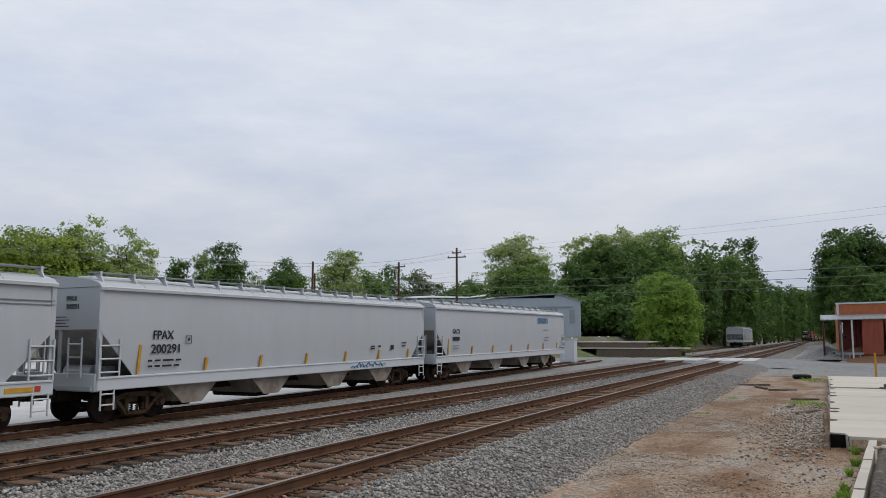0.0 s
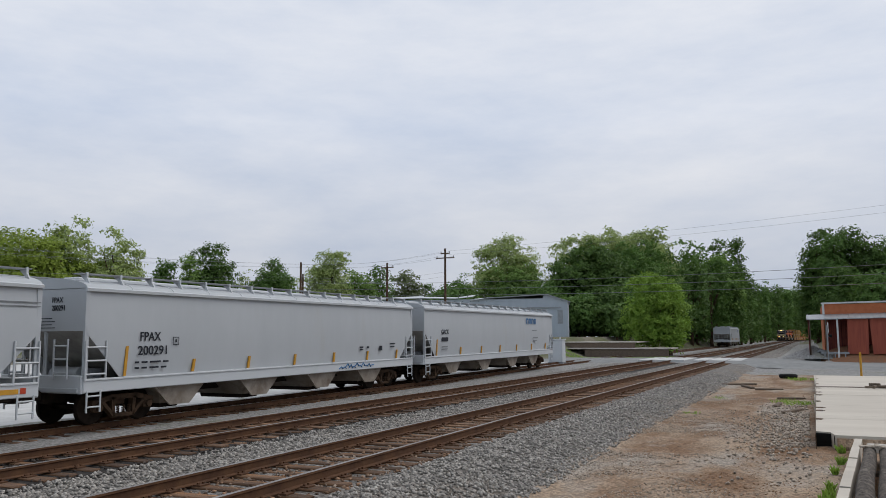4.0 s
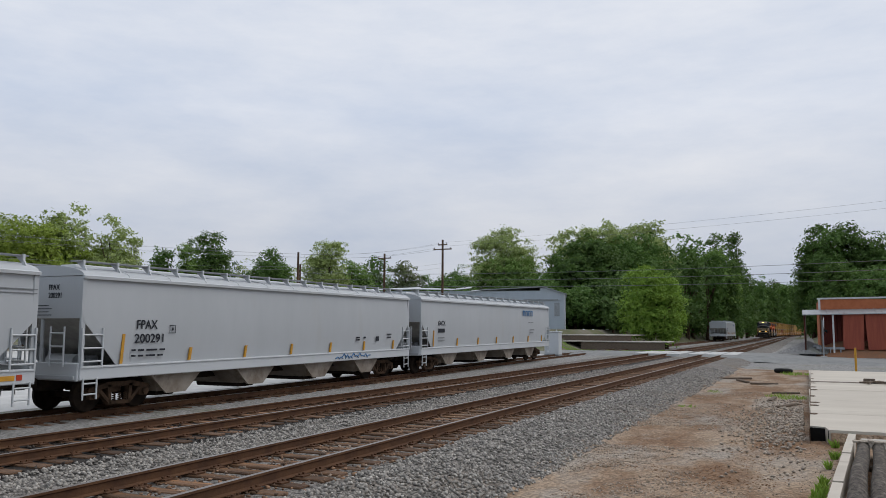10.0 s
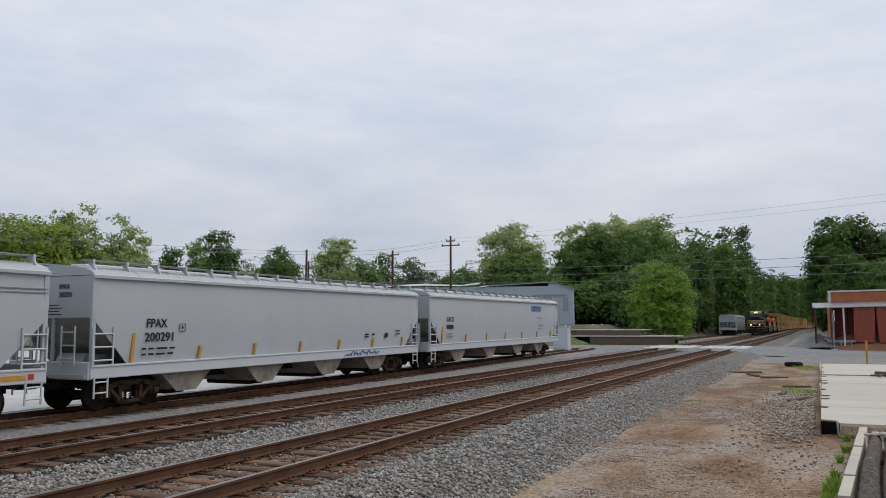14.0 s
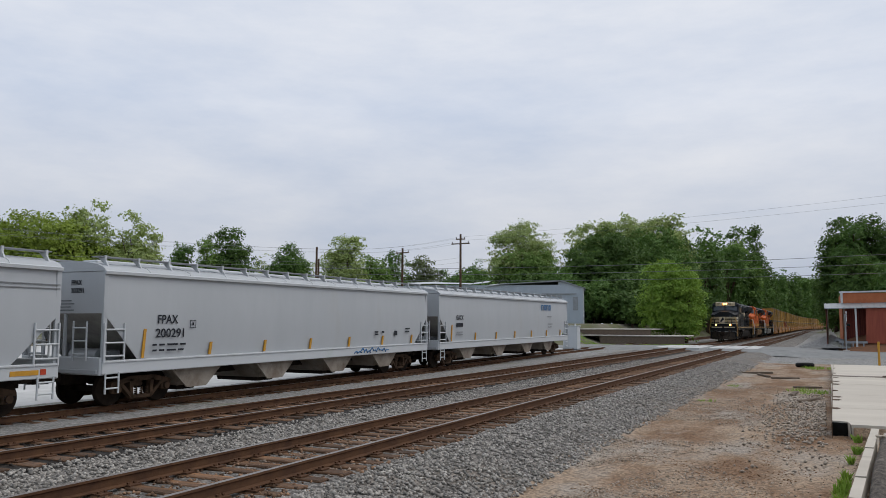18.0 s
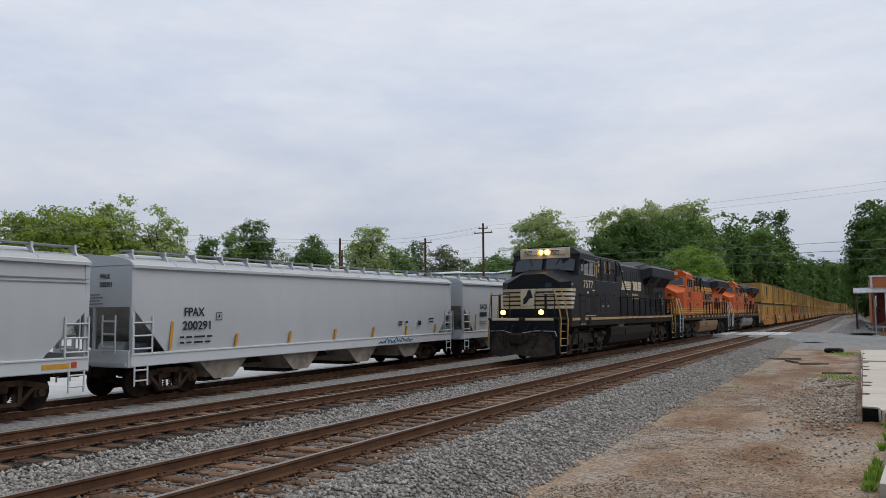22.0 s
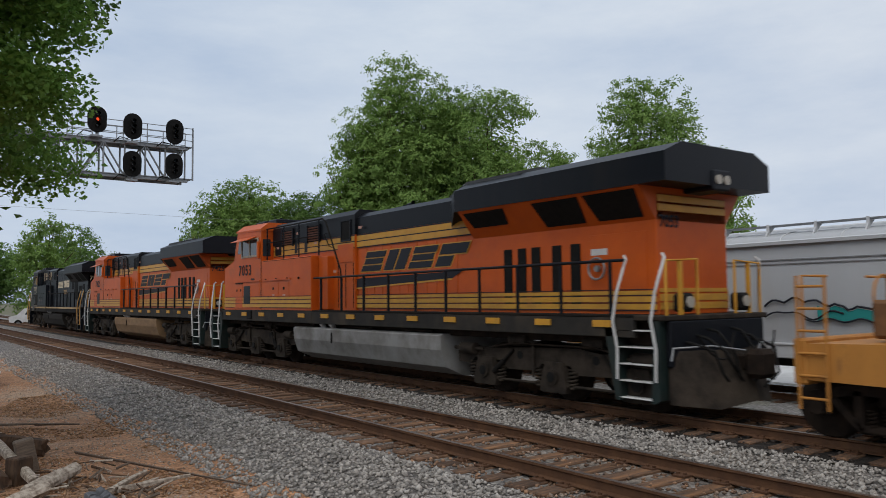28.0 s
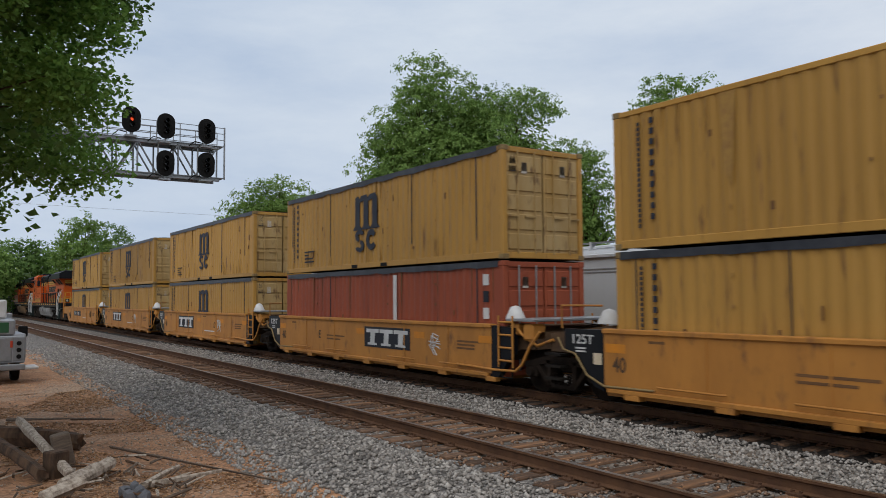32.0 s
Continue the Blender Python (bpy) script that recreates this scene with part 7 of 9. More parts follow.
# the south side: trees across the tracks and the near one
ACROSS = "broad green tree standing across the tracks"
for i, (x, y, top, half, lv, n, sz, op) in enumerate([
        (-34.6, -52.8, 21.3, 5.4, "fresh", 38000, 0.15, 0.15),
        (-39.5, -47.9, 18.7, 4.9, "fresh", 30000, 0.15, 0.15),
        (-38.2, -51.5, 19.8, 4.2, "mid", 16000, 0.16, 0.1),
        (-31.1, -53.8, 15.5, 3.3, "fresh", 14000, 0.155, 0.2),
        (-27.1, -66.4, 12.9, 4.7, "fresh", 16000, 0.16, 0.2),
        (-24.8, -67.6, 11.7, 3.6, "fresh", 9000, 0.16, 0.3),
        (-31.5, -64.0, 12.0, 3.8, "mid", 11000, 0.165, 0.2),
        (-15.7, -99.0, 11.5, 3.4, "fresh", 6500, 0.22, 0.45),
        (-11.3, -119.7, 10.6, 6.2, "mid", 7000, 0.26, 0.3),
        (-4.4, -112.1, 11.2, 5.6, "fresh", 5000, 0.26, 0.3),
        (-48.3, -39.0, 18.9, 4.5, "fresh", 26000, 0.15, 0.25),
        (-50.1, -34.9, 13.1, 3.0, "fresh", 11000, 0.15, 0.35),
        (-24.0, -124, 13.0, 5.5, "mid", 7000, 0.24, 0.3), (-43.6, -44.6, 13.6, 2.4, "fresh", 9000, 0.15, 0.15)]):
    tree(x, y, top, half, lv, int(n * 1.1), sz * 0.85, 320 + i, ACROSS, 0.12 if top > 16 else 0.2 if y > -70 else 0.0, 60, op)


def near_tree():
    """A sweetgum whose lower boughs hang into view."""
    x0, y0 = 1.95, -15.3
    z0 = ground_z(x0, y0)
    rng = np.random.default_rng(5)
    rnd = random.Random(3)
    t = thing("near_tree", "leafy sweetgum tree with low hanging boughs", "tree", at=Matrix.Translation((x0, y0, z0)))
    b = B()
    b.tube([(0, 0, -0.3), (0.05, 0.1, 3), (-0.1, 0.2, 7), (0, 0.1, 12.4)], 0.26, 10, 0, 0.06)
    pts, inner = [], []
    for i in range(120):
        z = rnd.uniform(4.2, 12.6)
        a = rnd.uniform(0, 6.283)
        u = abs(z - 8.4) / 5.3
        r = 5.5 * (1 - u ** 3) ** (1 / 3) * rnd.uniform(0.78, 1.0) - 0.75
        tip = np.array([math.cos(a) * r, math.sin(a) * r, z])
        if i % 2 == 0:
            b.tube([(0, 0.1, max(2.4, z - 2.2)), (tip[0] * 0.5, tip[1] * 0.5, z - 0.6), tuple(tip)], 0.05, 5, 0, 0.01)
        k = 1500
        d = rng.normal(0, 1, (k, 3))
        d /= np.linalg.norm(d, axis=1)[:, None]
        pts.append(tip + d * (rnd.uniform(0.7, 1.05) * rng.uniform(0.35, 1.12, k))[:, None] * np.array([1.15, 1.15, 0.8]))
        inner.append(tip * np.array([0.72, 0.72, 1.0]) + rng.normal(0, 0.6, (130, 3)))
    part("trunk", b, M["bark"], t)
    # Inner tufts and every third bough take the green darkened as shade.
    for k, kind in enumerate(("gumshade", "gum", "gum")):
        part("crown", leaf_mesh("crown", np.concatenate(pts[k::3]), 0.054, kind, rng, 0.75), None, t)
    part("crown", leaf_mesh("crown", np.concatenate(inner), 0.10, "gumshade", rng, 0.75), None, t)


near_tree()

# ---- the road crossing ----
road = B()
rows_ = [(-70, 84, 93, -0.45), (-30, 74, 82, -0.30), (-22, 70, 79, -0.12), (-5.5, 67, 76, 0.012), (-2.5, 67, 75.5, -0.02), (1, 66.5, 75, -0.22), (6, 64, 73, -0.3), (18, 57, 67, -0.35), (60, 40, 52, -0.3)]
for (xa, a0, a1, za), (xb, b0, b1, zb) in zip(rows_, rows_[1:]):
    road.add([(xa, a0, za), (xb, b0, zb), (xb, b1, zb), (xa, a1, za), (xa, a0 - 2.6, za - 0.42), (xb, b0 - 2.6, zb - 0.42), (xb, b1, zb - 0.4), (xa, a1, za - 0.4)], [(0, 1, 2, 3), (0, 4, 5, 1), (3, 2, 6, 7)])
tagged(new("road", road.mesh("road", M["road"])), "pale worn asphalt road over the tracks", "road", kind="structure")
for c in (T1, T2):
    for k in range(3):
        for x0, x1 in ((-0.66, 0.66), (-1.9, -0.86), (0.86, 1.9)):
            b = B().box(c + bend(70) + x0, c + bend(70) + x1, 67.1 + 2.9 * k, 69.95 + 2.9 * k, -0.2, 0.022, 0.015)
            single("crossing_panel", b, M["lot"], "pale concrete panel of the level crossing", "crossing panel", "crossing panels", "structure")




def crossing_signal(x, y, z, turn, label):
    s = thing("crossing_signal", label, "crossing signal", at=Matrix.Translation((x, y, z)) @ Matrix.Rotation(turn, 4, "Z"))
    part("mast", B().tube([(0, 0, 0), (0, 0, 3.3)], 0.06, 10), M["steel"], s)
    part("base", B().box(-0.25, 0.25, -0.25, 0.25, 0, 0.25, 0.03), M["concrete"], s)
    for a in (0.75, -0.75):
        arm = part("crossbuck_arm", B().box(-0.6, 0.6, -0.02, 0.02, -0.09, 0.09, 0.01), M["white"], s, "white crossbuck board")
        arm.matrix_basis = Matrix.Translation((0, -0.08 - 0.02 * (a > 0), 3.05)) @ Matrix.Rotation(a, 4, "Y")
    part("cross_arm", B().tube([(-0.55, -0.08, 2.3), (0.55, -0.08, 2.3)], 0.035, 8), M["steel"], s)
    for e in (-0.45, 0.45):
        l = part("flasher", B().lathe([(0, 0.0), (0, 0.27), (0.02, 0.27), (0.02, 0.0)], (e, -0.12, 2.3), (0, -1, 0), 16), M["rubber"], s)
        part("lens", B().tube([(e, -0.14, 2.3), (e, -0.2, 2.3)], 0.11, 12), M["amber"], l, "unlit red lens")
        part("hood", B().tube([(e, -0.14, 2.34), (e, -0.34, 2.36)], 0.13, 12, cap=False), M["rubber"], l)
    return s


crossing_signal(1.75, 74.5, ground_z(1.75, 74.5), math.pi / 2, "railway crossing signal mast beside the red building")
cab_ = thing("signal_cabinet", "silver grey signal cabinet beside the crossing", "cabinet", at=Matrix.Translation((-19.4, 64.9, ground_z(-19.4, 64.9))))
part("body", B().box(-0.62, 0.62, -0.5, 0.5, 0.12, 2.0, 0.02), M["hopwhite"], cab_)
part("roof", B().box(-0.68, 0.68, -0.56, 0.56, 2.0, 2.09, 0.02), M["hopwhite"], cab_)
part("plinth", B().box(-0.66, 0.66, -0.54, 0.54, 0, 0.12), M["grey"], cab_)
part("door", B().box(-0.55, 0.55, -0.52, -0.5, 0.2, 1.9, 0.005), M["hopwhite"], cab_)
part("lamp", B().tube([(0.4, -0.3, 2.09), (0.4, -0.3, 2.25)], 0.06, 10), M["white"], cab_)
reel = thing("cable_reel", "weathered steel cable reel standing by the road", "cable reel", at=Matrix.Translation((1.15, 76.3, ground_z(1.15, 76.3) - 0.05)))
for e in (-0.35, 0.35):
    part("flange", B().lathe([(0, 0.0), (0, 0.36), (0.05, 0.36), (0.05, 0.0)], (0, e, 0.36), (0, 1, 0), 20), M["steel"], reel)
part("drum", B().tube([(0, -0.35, 0.36), (0, 0.35, 0.36)], 0.2, 16), M["hopdark"], reel)
barr = thing("road_barrier", "low steel barrier beside the gravel pile", "barrier", at=Matrix.Translation((2.3, 75.6, ground_z(2.3, 75.6))))
for x in (-0.8, 0, 0.8):
    part("leg", B().box(x - 0.05, x + 0.05, -0.1, 0.1, 0, 0.5, 0.01), M["steel"], barr)
part("rail", B().box(-1.1, 1.1, -0.06, 0.06, 0.3, 0.5, 0.02), M["steel"], barr)


def mound(name, x, y, rx, ry, h, mat, label, seed):
    b, n, m = B(), 26, 9
    for j in range(m + 1):
        for i in range(n):
            a, q = 2 * math.pi * i / n, j / m
            k = 1 + 0.18 * noise.noise((math.cos(a) * 1.5 + seed, math.sin(a) * 1.5, q))
            b.v.append((math.cos(a) * rx * q * k, math.sin(a) * ry * q * k, h * (1 - q) ** 0.9 + 0.08 * noise.noise((math.cos(a) * 4 * q, math.sin(a) * 4 * q, seed)) - 0.05 * q))
    b.f = [(j * n + i, j * n + (i + 1) % n, (j + 1) * n + (i + 1) % n, (j + 1) * n + i) for j in range(m) for i in range(n)]
    b.m, b.s = [0] * len(b.f), [True] * len(b.f)
    return single(name, b, M[mat], label, "mound", at=Matrix.Translation((x, y, ground_z(x, y) - 0.05)))


mound("mound", 0.6, 77, 2.6, 2.0, 1.1, "greygravel", "pile of grey gravel beside the road", 1)
mound("clay_heap", 6.4, 76.6, 2.4, 0.8, 0.30, "clay", "heap of red clay before the building", 2)
mound("clay_heap", 10.2, 76.4, 3.0, 0.9, 0.34, "clay", "heap of red clay before the building", 3)
post = thing("bollard", "thin yellow marker post on a small base", "bollard", at=Matrix.Translation((2.7, 48.6, ground_z(2.7, 48.6))))
part("shaft", B().tube([(0, 0, 0), (0, 0, 1.5)], 0.06, 10), M["yellow"], post)
part("base", B().box(-0.25, 0.25, -0.2, 0.2, 0, 0.06, 0.01), M["rubber"], post)

# ---- the red building ----
bz = 0.45
rb = thing("red_building", "orange-brick building with a tin awning and red board doors", "building", at=Matrix.Translation((1.6, 78, bz)))
part("wall", B().box(0, 24, 0.0, 12, -0.6, 4.35).box(-0.02, 24, -0.05, 0, 3.0, 4.35), M["brick"], rb, "painted orange brick wall")
part("parapet_trim", B().prism([(-0.15, 4.36), (24, 4.62), (24, 4.76), (-0.15, 4.50)], "y", -0.12, 0.2), M["white"], rb, "white parapet trim")
part("corner_trim", B().box(-0.06, 0.12, -0.1, 0.02, 3.2, 4.4), M["white"], rb)
aw = B()
v = [(-1.4, -2.6, 2.95), (11.0, -2.6, 3.15), (11.0, 0.0, 3.62), (-1.4, 0.0, 3.42)]
aw.add(v + [(x, y, z - 0.06) for x, y, z in v], [(0, 1, 2, 3), (7, 6, 5, 4), (0, 4, 5, 1), (3, 2, 6, 7), (0, 3, 7, 4), (1, 5, 6, 2)])
awning = part("awning", aw, M["tin"], rb, "galvanised tin awning")
for k in range(26):
    x = -1.3 + 0.47 * k
    part("awning_seam", B().tube([(x, -2.6, 2.97 + 0.016 * (x + 1.4)), (x, 0.0, 3.44 + 0.016 * (x + 1.4))], 0.025, 5), M["tin"], awning)
for x in (-1.2, 0.1, 1.0, 10.6):
    part("awning_post", B().box(x - 0.07, x + 0.07, -2.5, -2.36, -0.5, 2.98 + 0.016 * (x + 1.4)), M["white"] if x == 1.0 else M["wood"], rb)
for k in range(24):
    x = 0.2 + 0.16 * k
    part("board", B().box(x, x + 0.15, -0.08, 0.0, 0.0, 3.2), M["barn"], rb)
for i, (x, tilt) in enumerate(((2.55, 0.03), (4.35, -0.05))):
    d = part("barn_door", B().box(-0.8, 0.8, -0.05, 0.05, -1.55, 1.55, 0.01), M["barndoor"], rb, "leaning red board door")
    d.matrix_basis = Matrix.Translation((x, -2.3, 1.5)) @ Matrix.Rotation(tilt, 4, "Y")
part("panel", B().box(5.3, 6.3, -2.4, -2.3, 0.1, 2.3), M["white"], rb, "pale leaning panel")
part("side_wall", B().box(-1.3, -1.2, -2.5, 0.0, -0.5, 2.9), M["barn"], rb)

# ---- pale metal shed with a broken roof ----
sh = thing("metal_shed", "pale blue metal shed with a torn white roof", "building", at=Matrix.Translation((-31.7, 100.1, 2.0)) @ Matrix.Rotation(0.28, 4, "Z"))
gable = [(0, 0), (0, 5.55), (0.5, 5.65), (3.4, 4.7), (3.4, 0)]
part("gable_wall", B().prism([(p, q) for p, q in gable], "y", 0.0, 0.25), M["shed"], sh)
part("long_wall", B().box(-24, 0.0, 0.0, 0.25, -0.5, 5.2), M["shed"], sh)
part("side_wall", B().box(3.15, 3.4, 0.25, 20, 0, 4.7), M["shed"], sh)
for k in range(26):
    part("wall_rib", B().box(-10 + 0.5 * k, -9.96 + 0.5 * k, -0.03, 0.0, 0.0, 4.6 if k > 20 else 5.2), M["shed"], sh)
part("door_track", B().box(-2.2, 2.4, -0.16, -0.06, 3.9, 4.05), M["tin"], sh)
part("downpipe", B().tube([(3.3, -0.08, 0), (3.3, -0.08, 4.7)], 0.06, 8), M["white"], sh)
part("door", B().box(1.9, 2.6, -0.05, 0.0, 1.8, 3.6), M["tin"], sh)
part("roof", B().prism([(-8, 5.25), (0.5, 5.67), (3.6, 4.65), (3.6, 4.75), (0.5, 5.79), (-8, 5.37)], "y", -0.3, 20), M["tin"], sh)
for k, (x0, x1, z0, z1, tw) in enumerate(((-24, -17, 5.25, 5.4, 0.0), (-17.2, -12, 5.4, 5.3, -0.04), (-12.2, -9.5, 5.25, 5.5, 0.0), (-9.7, -7, 5.0, 5.4, -0.1))):
    b = B().add([(x0, -0.3, z0), (x1, -0.3, z1), (x1, 4, z1 + 0.5 + tw * 4), (x0, 4, z0 + 0.4), (x0, -0.3, z0 + 0.06), (x1, -0.3, z1 + 0.06), (x1, 4, z1 + 0.56 + tw * 4), (x0, 4, z0 + 0.46)],
                [(0, 1, 2, 3), (7, 6, 5, 4), (0, 4, 5, 1), (3, 2, 6, 7), (0, 3, 7, 4), (1, 5, 6, 2)])
    part("roof_sheet", b, M["hopwhite"], sh, "torn white roof sheet")
for k in range(5):
    part("rafter", B().tube([(-12 + k * 1.1, 0.0, 4.9), (-11.4 + k * 1.1, 2.0, 6.0 - 0.1 * k)], 0.06, 6), M["rubber"], sh)
# terraces of old concrete
for k, (x0, x1, y, z0, z1) in enumerate(((-31, -17.4, 88.5, 0.3, 1.45), (-24.6, -13.4, 86.4, -0.4, 0.75))):
    tr = thing("retaining_wall", "stained concrete retaining wall of a grassy terrace", "wall", "terrace walls", at=Matrix.Translation((0, y, 0)))
    part("wall", B().box(x0 + (5.5 if k == 0 else 2.0), x1, 0, 0.35, z0 - 0.6, z1 - 0.12, 0.03), M["wood"], tr)
    part("slab", B().box(x0, x1 + 0.3, -0.12, 9 - 4 * k, z1 - 0.12, z1, 0.02), M["concrete"], tr)
# ---- utility poles and wires ----
def pole(x, y, top, arms, label):
    z = ground_z(x, y)
    p = thing("utility_pole", label, "utility pole", "utility poles", at=Matrix.Translation((x, y, z)))
    h = top - z
    part("shaft", B().tube([(0, 0, -0.3), (0, 0, h)], 0.17, 10, 0, 0.11), M["bark"], p)
    for dz, w in arms:
        arm = part("cross_arm", B().box(-w, w, -0.06, 0.06, h - dz - 0.06, h - dz + 0.06, 0.01), M["wood"], p)
        for e in (-1, 1):
            part("insulator", B().tube([(e * w * 0.9, 0, h - dz + 0.06), (e * w * 0.9, 0, h - dz + 0.22)], 0.05, 8), M["grey"], arm)
    return p


pole(-35.6, 77.2, 11.8, ((0.55, 0.55), (1.05, 1.1)), "dark timber utility pole with two crossarms")
l = pole(-41.3, 74.3, 10.2, ((0.5, 0.8),), "timber utility pole with one crossarm")
pole(-49.2, 69.3, 10.2, (), "bare timber utility pole behind the hoppers")
arm = pole(-62, 10, 10.0, ((0.5, 0.9), (1.1, 0.9)), "timber utility pole with two crossarms")


def wire(a, c, sag, r=0.009):
    pts = [Vector(a).lerp(Vector(c), i / 16) - Vector((0, 0, sag * 4 * (i / 16) * (1 - i / 16))) for i in range(17)]
    single("overhead_wire", B().tube(pts, r, 4), M["grey"], "thin grey overhead wire between poles", "wire", "overhead wires")


for dz, e in ((0.35, -0.5), (0.35, 0.5), (0.9, -1.0), (0.9, 1.0), (2.6, 0), (3.1, 0)):
    wire((-35.6 + e, 77.2, 11.8 - dz), (-49.2 + e * 0.3, 69.3, 10.2 - dz * 0.6), 0.5)
    wire((-49.2 + e * 0.3, 69.3, 10.2 - dz * 0.6), (-62 + e, 10, 10 - dz), 0.8)
for k, z in enumerate((8.3, 7.6, 6.9)):
    wire((-60, 85, z + 0.9), (44, 85, z + 1.9 - 0.3 * k), 1.2, 0.028)
pole(-60, 85, 10.5, (), "bare timber utility pole behind the hoppers")
pole(44, 85, 11.6, (), "bare timber utility pole beside the road")
pole(40, 66, 15.0, ((0.4, 0.8),), "timber utility pole with one crossarm")
wire((-35.6, 77.2, 11.5), (40, 66, 14.6), 0.8)
wire((-35.6, 77.2, 11.1), (40, 66, 14.0), 0.9)

# ---- concrete platform, kerb and poles lying beside the camera's right ----
pl = thing("concrete_platform", "low platform of weathered concrete slabs", "platform", kind="structure")
zt = -0.15
M["slab"] = material("cream_weathered_concrete", (0.66, 0.595, 0.505), 0.85, second=(0.575, 0.51, 0.43), scale=0.7, stretch=(0.25, 1, 1), bump=0.2, bscale=20, third=(0.36, 0.30, 0.24), tscale=1.7, tlo=0.62, thi=0.82, island=-0.05)


def slab_left(y):
    return 0.10 + 0.012 * (y - 18.5)


part("slab", B().prism([(0.46, 18.5), (8.0, 18.5), (8.0, 22.1), (slab_left(22.1), 22.1), (slab_left(19.1), 19.1), (0.40, 19.0)], "z", -0.75, zt), M["slab"], pl, "pale slab with a broken corner")
for k, (a, c) in enumerate(((22.13, 25.5), (25.53, 31.2), (31.23, 35.6), (36.0, 46.4))):
    part("slab", B().box(slab_left(a), 8.0, a, c, -0.75, zt - 0.006 * (k % 2), 0.015), M["slab"], pl)
# Black faces lining the notch stand in for its shade.
part("recess", B().box(0.10, 0.47, 18.98, 19.09, -0.75, zt - 0.03).box(0.445, 0.457, 18.5, 18.98, -0.75, zt - 0.02).box(0.10, 0.46, 18.5, 19.0, -0.75, -0.50), M["rubber"], pl, "black liner drawn as the shade in the broken corner")
part("front_fill", B().prism([(18.30, -0.75), (18.497, -0.75), (18.497, zt - 0.06), (18.46, zt - 0.07), (18.36, -0.36)], "x", 0.50, 3.4), M["dirt"], pl, "earth banked against the slabs")
part("edge_angle", B().prism([(0.085, 18.5), (0.10, 18.5), (slab_left(46.4), 46.4), (slab_left(46.4) - 0.015, 46.4)], "z", -0.62, zt + 0.004), M["darkrust"], pl, "rusty steel edge angle")
rnd = random.Random(17)
for k in range(9):
    y, x = (21.9, 24.4, 25.4, 27.9, 30.9, 32.4, 34.9, 38.0, 42.4)[k], rnd.uniform(0.10, 0.26)
    q = [(slab_left(y), y - 0.16), (slab_left(y) + x * 0.6, y - 0.20), (slab_left(y) + x, y + 0.02), (slab_left(y) + x * 0.7, y + 0.22), (slab_left(y), y + 0.2)]
    # Dark wedges laid on top paint the shadows of the edge's breaks.
    part("broken_edge", B().prism(q, "z", zt - 0.05, zt + 0.006), M["bark"], pl, "flat dark wedge for the shadow in a broken edge")
part("steel_strip", B().box(0.3, 8, 35.62, 35.98, -0.3, zt + 0.03, 0.02), M["hopdark"], pl, "rusty steel strip between the slabs")
rnd = random.Random(11)
for k in range(14):
    x, y = rnd.uniform(2.0, 6.0), 35.7 + rnd.uniform(-0.6, 0.7)
    b = B().box(-rnd.uniform(0.1, 0.4), rnd.uniform(0.1, 0.4), -0.05, 0.05, 0, rnd.uniform(0.05, 0.14), 0.02)
    single("debris", b, M["wood"], "scrap of rusty iron on the slabs", "debris", "scrap on the slabs", at=Matrix.Translation((x, y, zt + 0.03)) @ Matrix.Rotation(rnd.uniform(0, 3), 4, "Z"))
kb = thing("concrete_kerb", "whitewashed concrete kerb leading up to the slabs", "kerb", kind="structure")
for k in range(5):
    y0_, y1_ = 11.0 + 1.5 * k, 12.46 + 1.5 * k
    x0_, x1_ = 0.17 + 0.083 * (y0_ - 11.2), 0.17 + 0.083 * (y1_ - 11.2)
    q = [(x0_ + 0.05, y0_), (x0_ + 0.19, y0_), (x1_ + 0.19, y1_), (x1_ + 0.05, y1_)]
    part("block", B().prism(q, "z", -0.75, -0.20 + 0.015 * (k % 2)), M["slab"], kb)
part("block", B().box(1.02, 8, 18.02, 18.28, -0.75, -0.26, 0.02), M["concrete"], kb)
M["polebark"] = material("grey_brown_bark", (0.175, 0.145, 0.12), 0.95, second=(0.05, 0.042, 0.036), scale=7, stretch=(2.5, 1.2, 2.5), third=(0.27, 0.235, 0.20), tscale=3.0, tlo=0.55, thi=0.72, bump=1.0, bscale=22)
for y in (10.9, 15.2):
    single("timber_bearer", B().box(0.62 + 0.083 * (y - 11.2), 2.15, y, y + 0.2, -0.70, -0.375, 0.015), M["wood"], "timber bearer under the lying poles", "timber", "bearers under the poles")
for k, (xa, ya, xb, yb, r) in enumerate(((0.40, 9.2, 0.99, 16.9, 0.135), (0.69, 9.2, 1.26, 17.0, 0.13), (0.98, 9.2, 1.54, 17.1, 0.135))):
    single("timber_pole", B().tube([(xa + (xb - xa) * u + 0.012 * math.sin(9 * u + k), ya + (yb - ya) * u, -0.245 + 0.008 * math.sin(14 * u + 2 * k)) for u in [j / 14 for j in range(15)]], r, 16, 0, r * 0.80), M["polebark"], "grey-brown bark-covered timber pole lying beside the kerb", "log", "poles beside the kerb")
single("steel_bracket", B().box(0.80, 1.44, 16.5, 16.64, -0.138, -0.10, 0.01).box(1.06, 1.14, 16.42, 16.72, -0.145, -0.08), M["greywood"], "grey steel bracket lying on timber poles", "bracket")
single("tyre", B().lathe([(-0.1, 0.3), (-0.12, 0.42), (-0.06, 0.5), (0.06, 0.5), (0.12, 0.42), (0.1, 0.3), (0, 0.28), (-0.1, 0.3)], (0, 0, 0), (0, 0, 1), 24), M["rubber"], "old black tyre lying on the dirt", "tyre",
       at=Matrix.Translation((-1.0, 49.5, -0.36)))
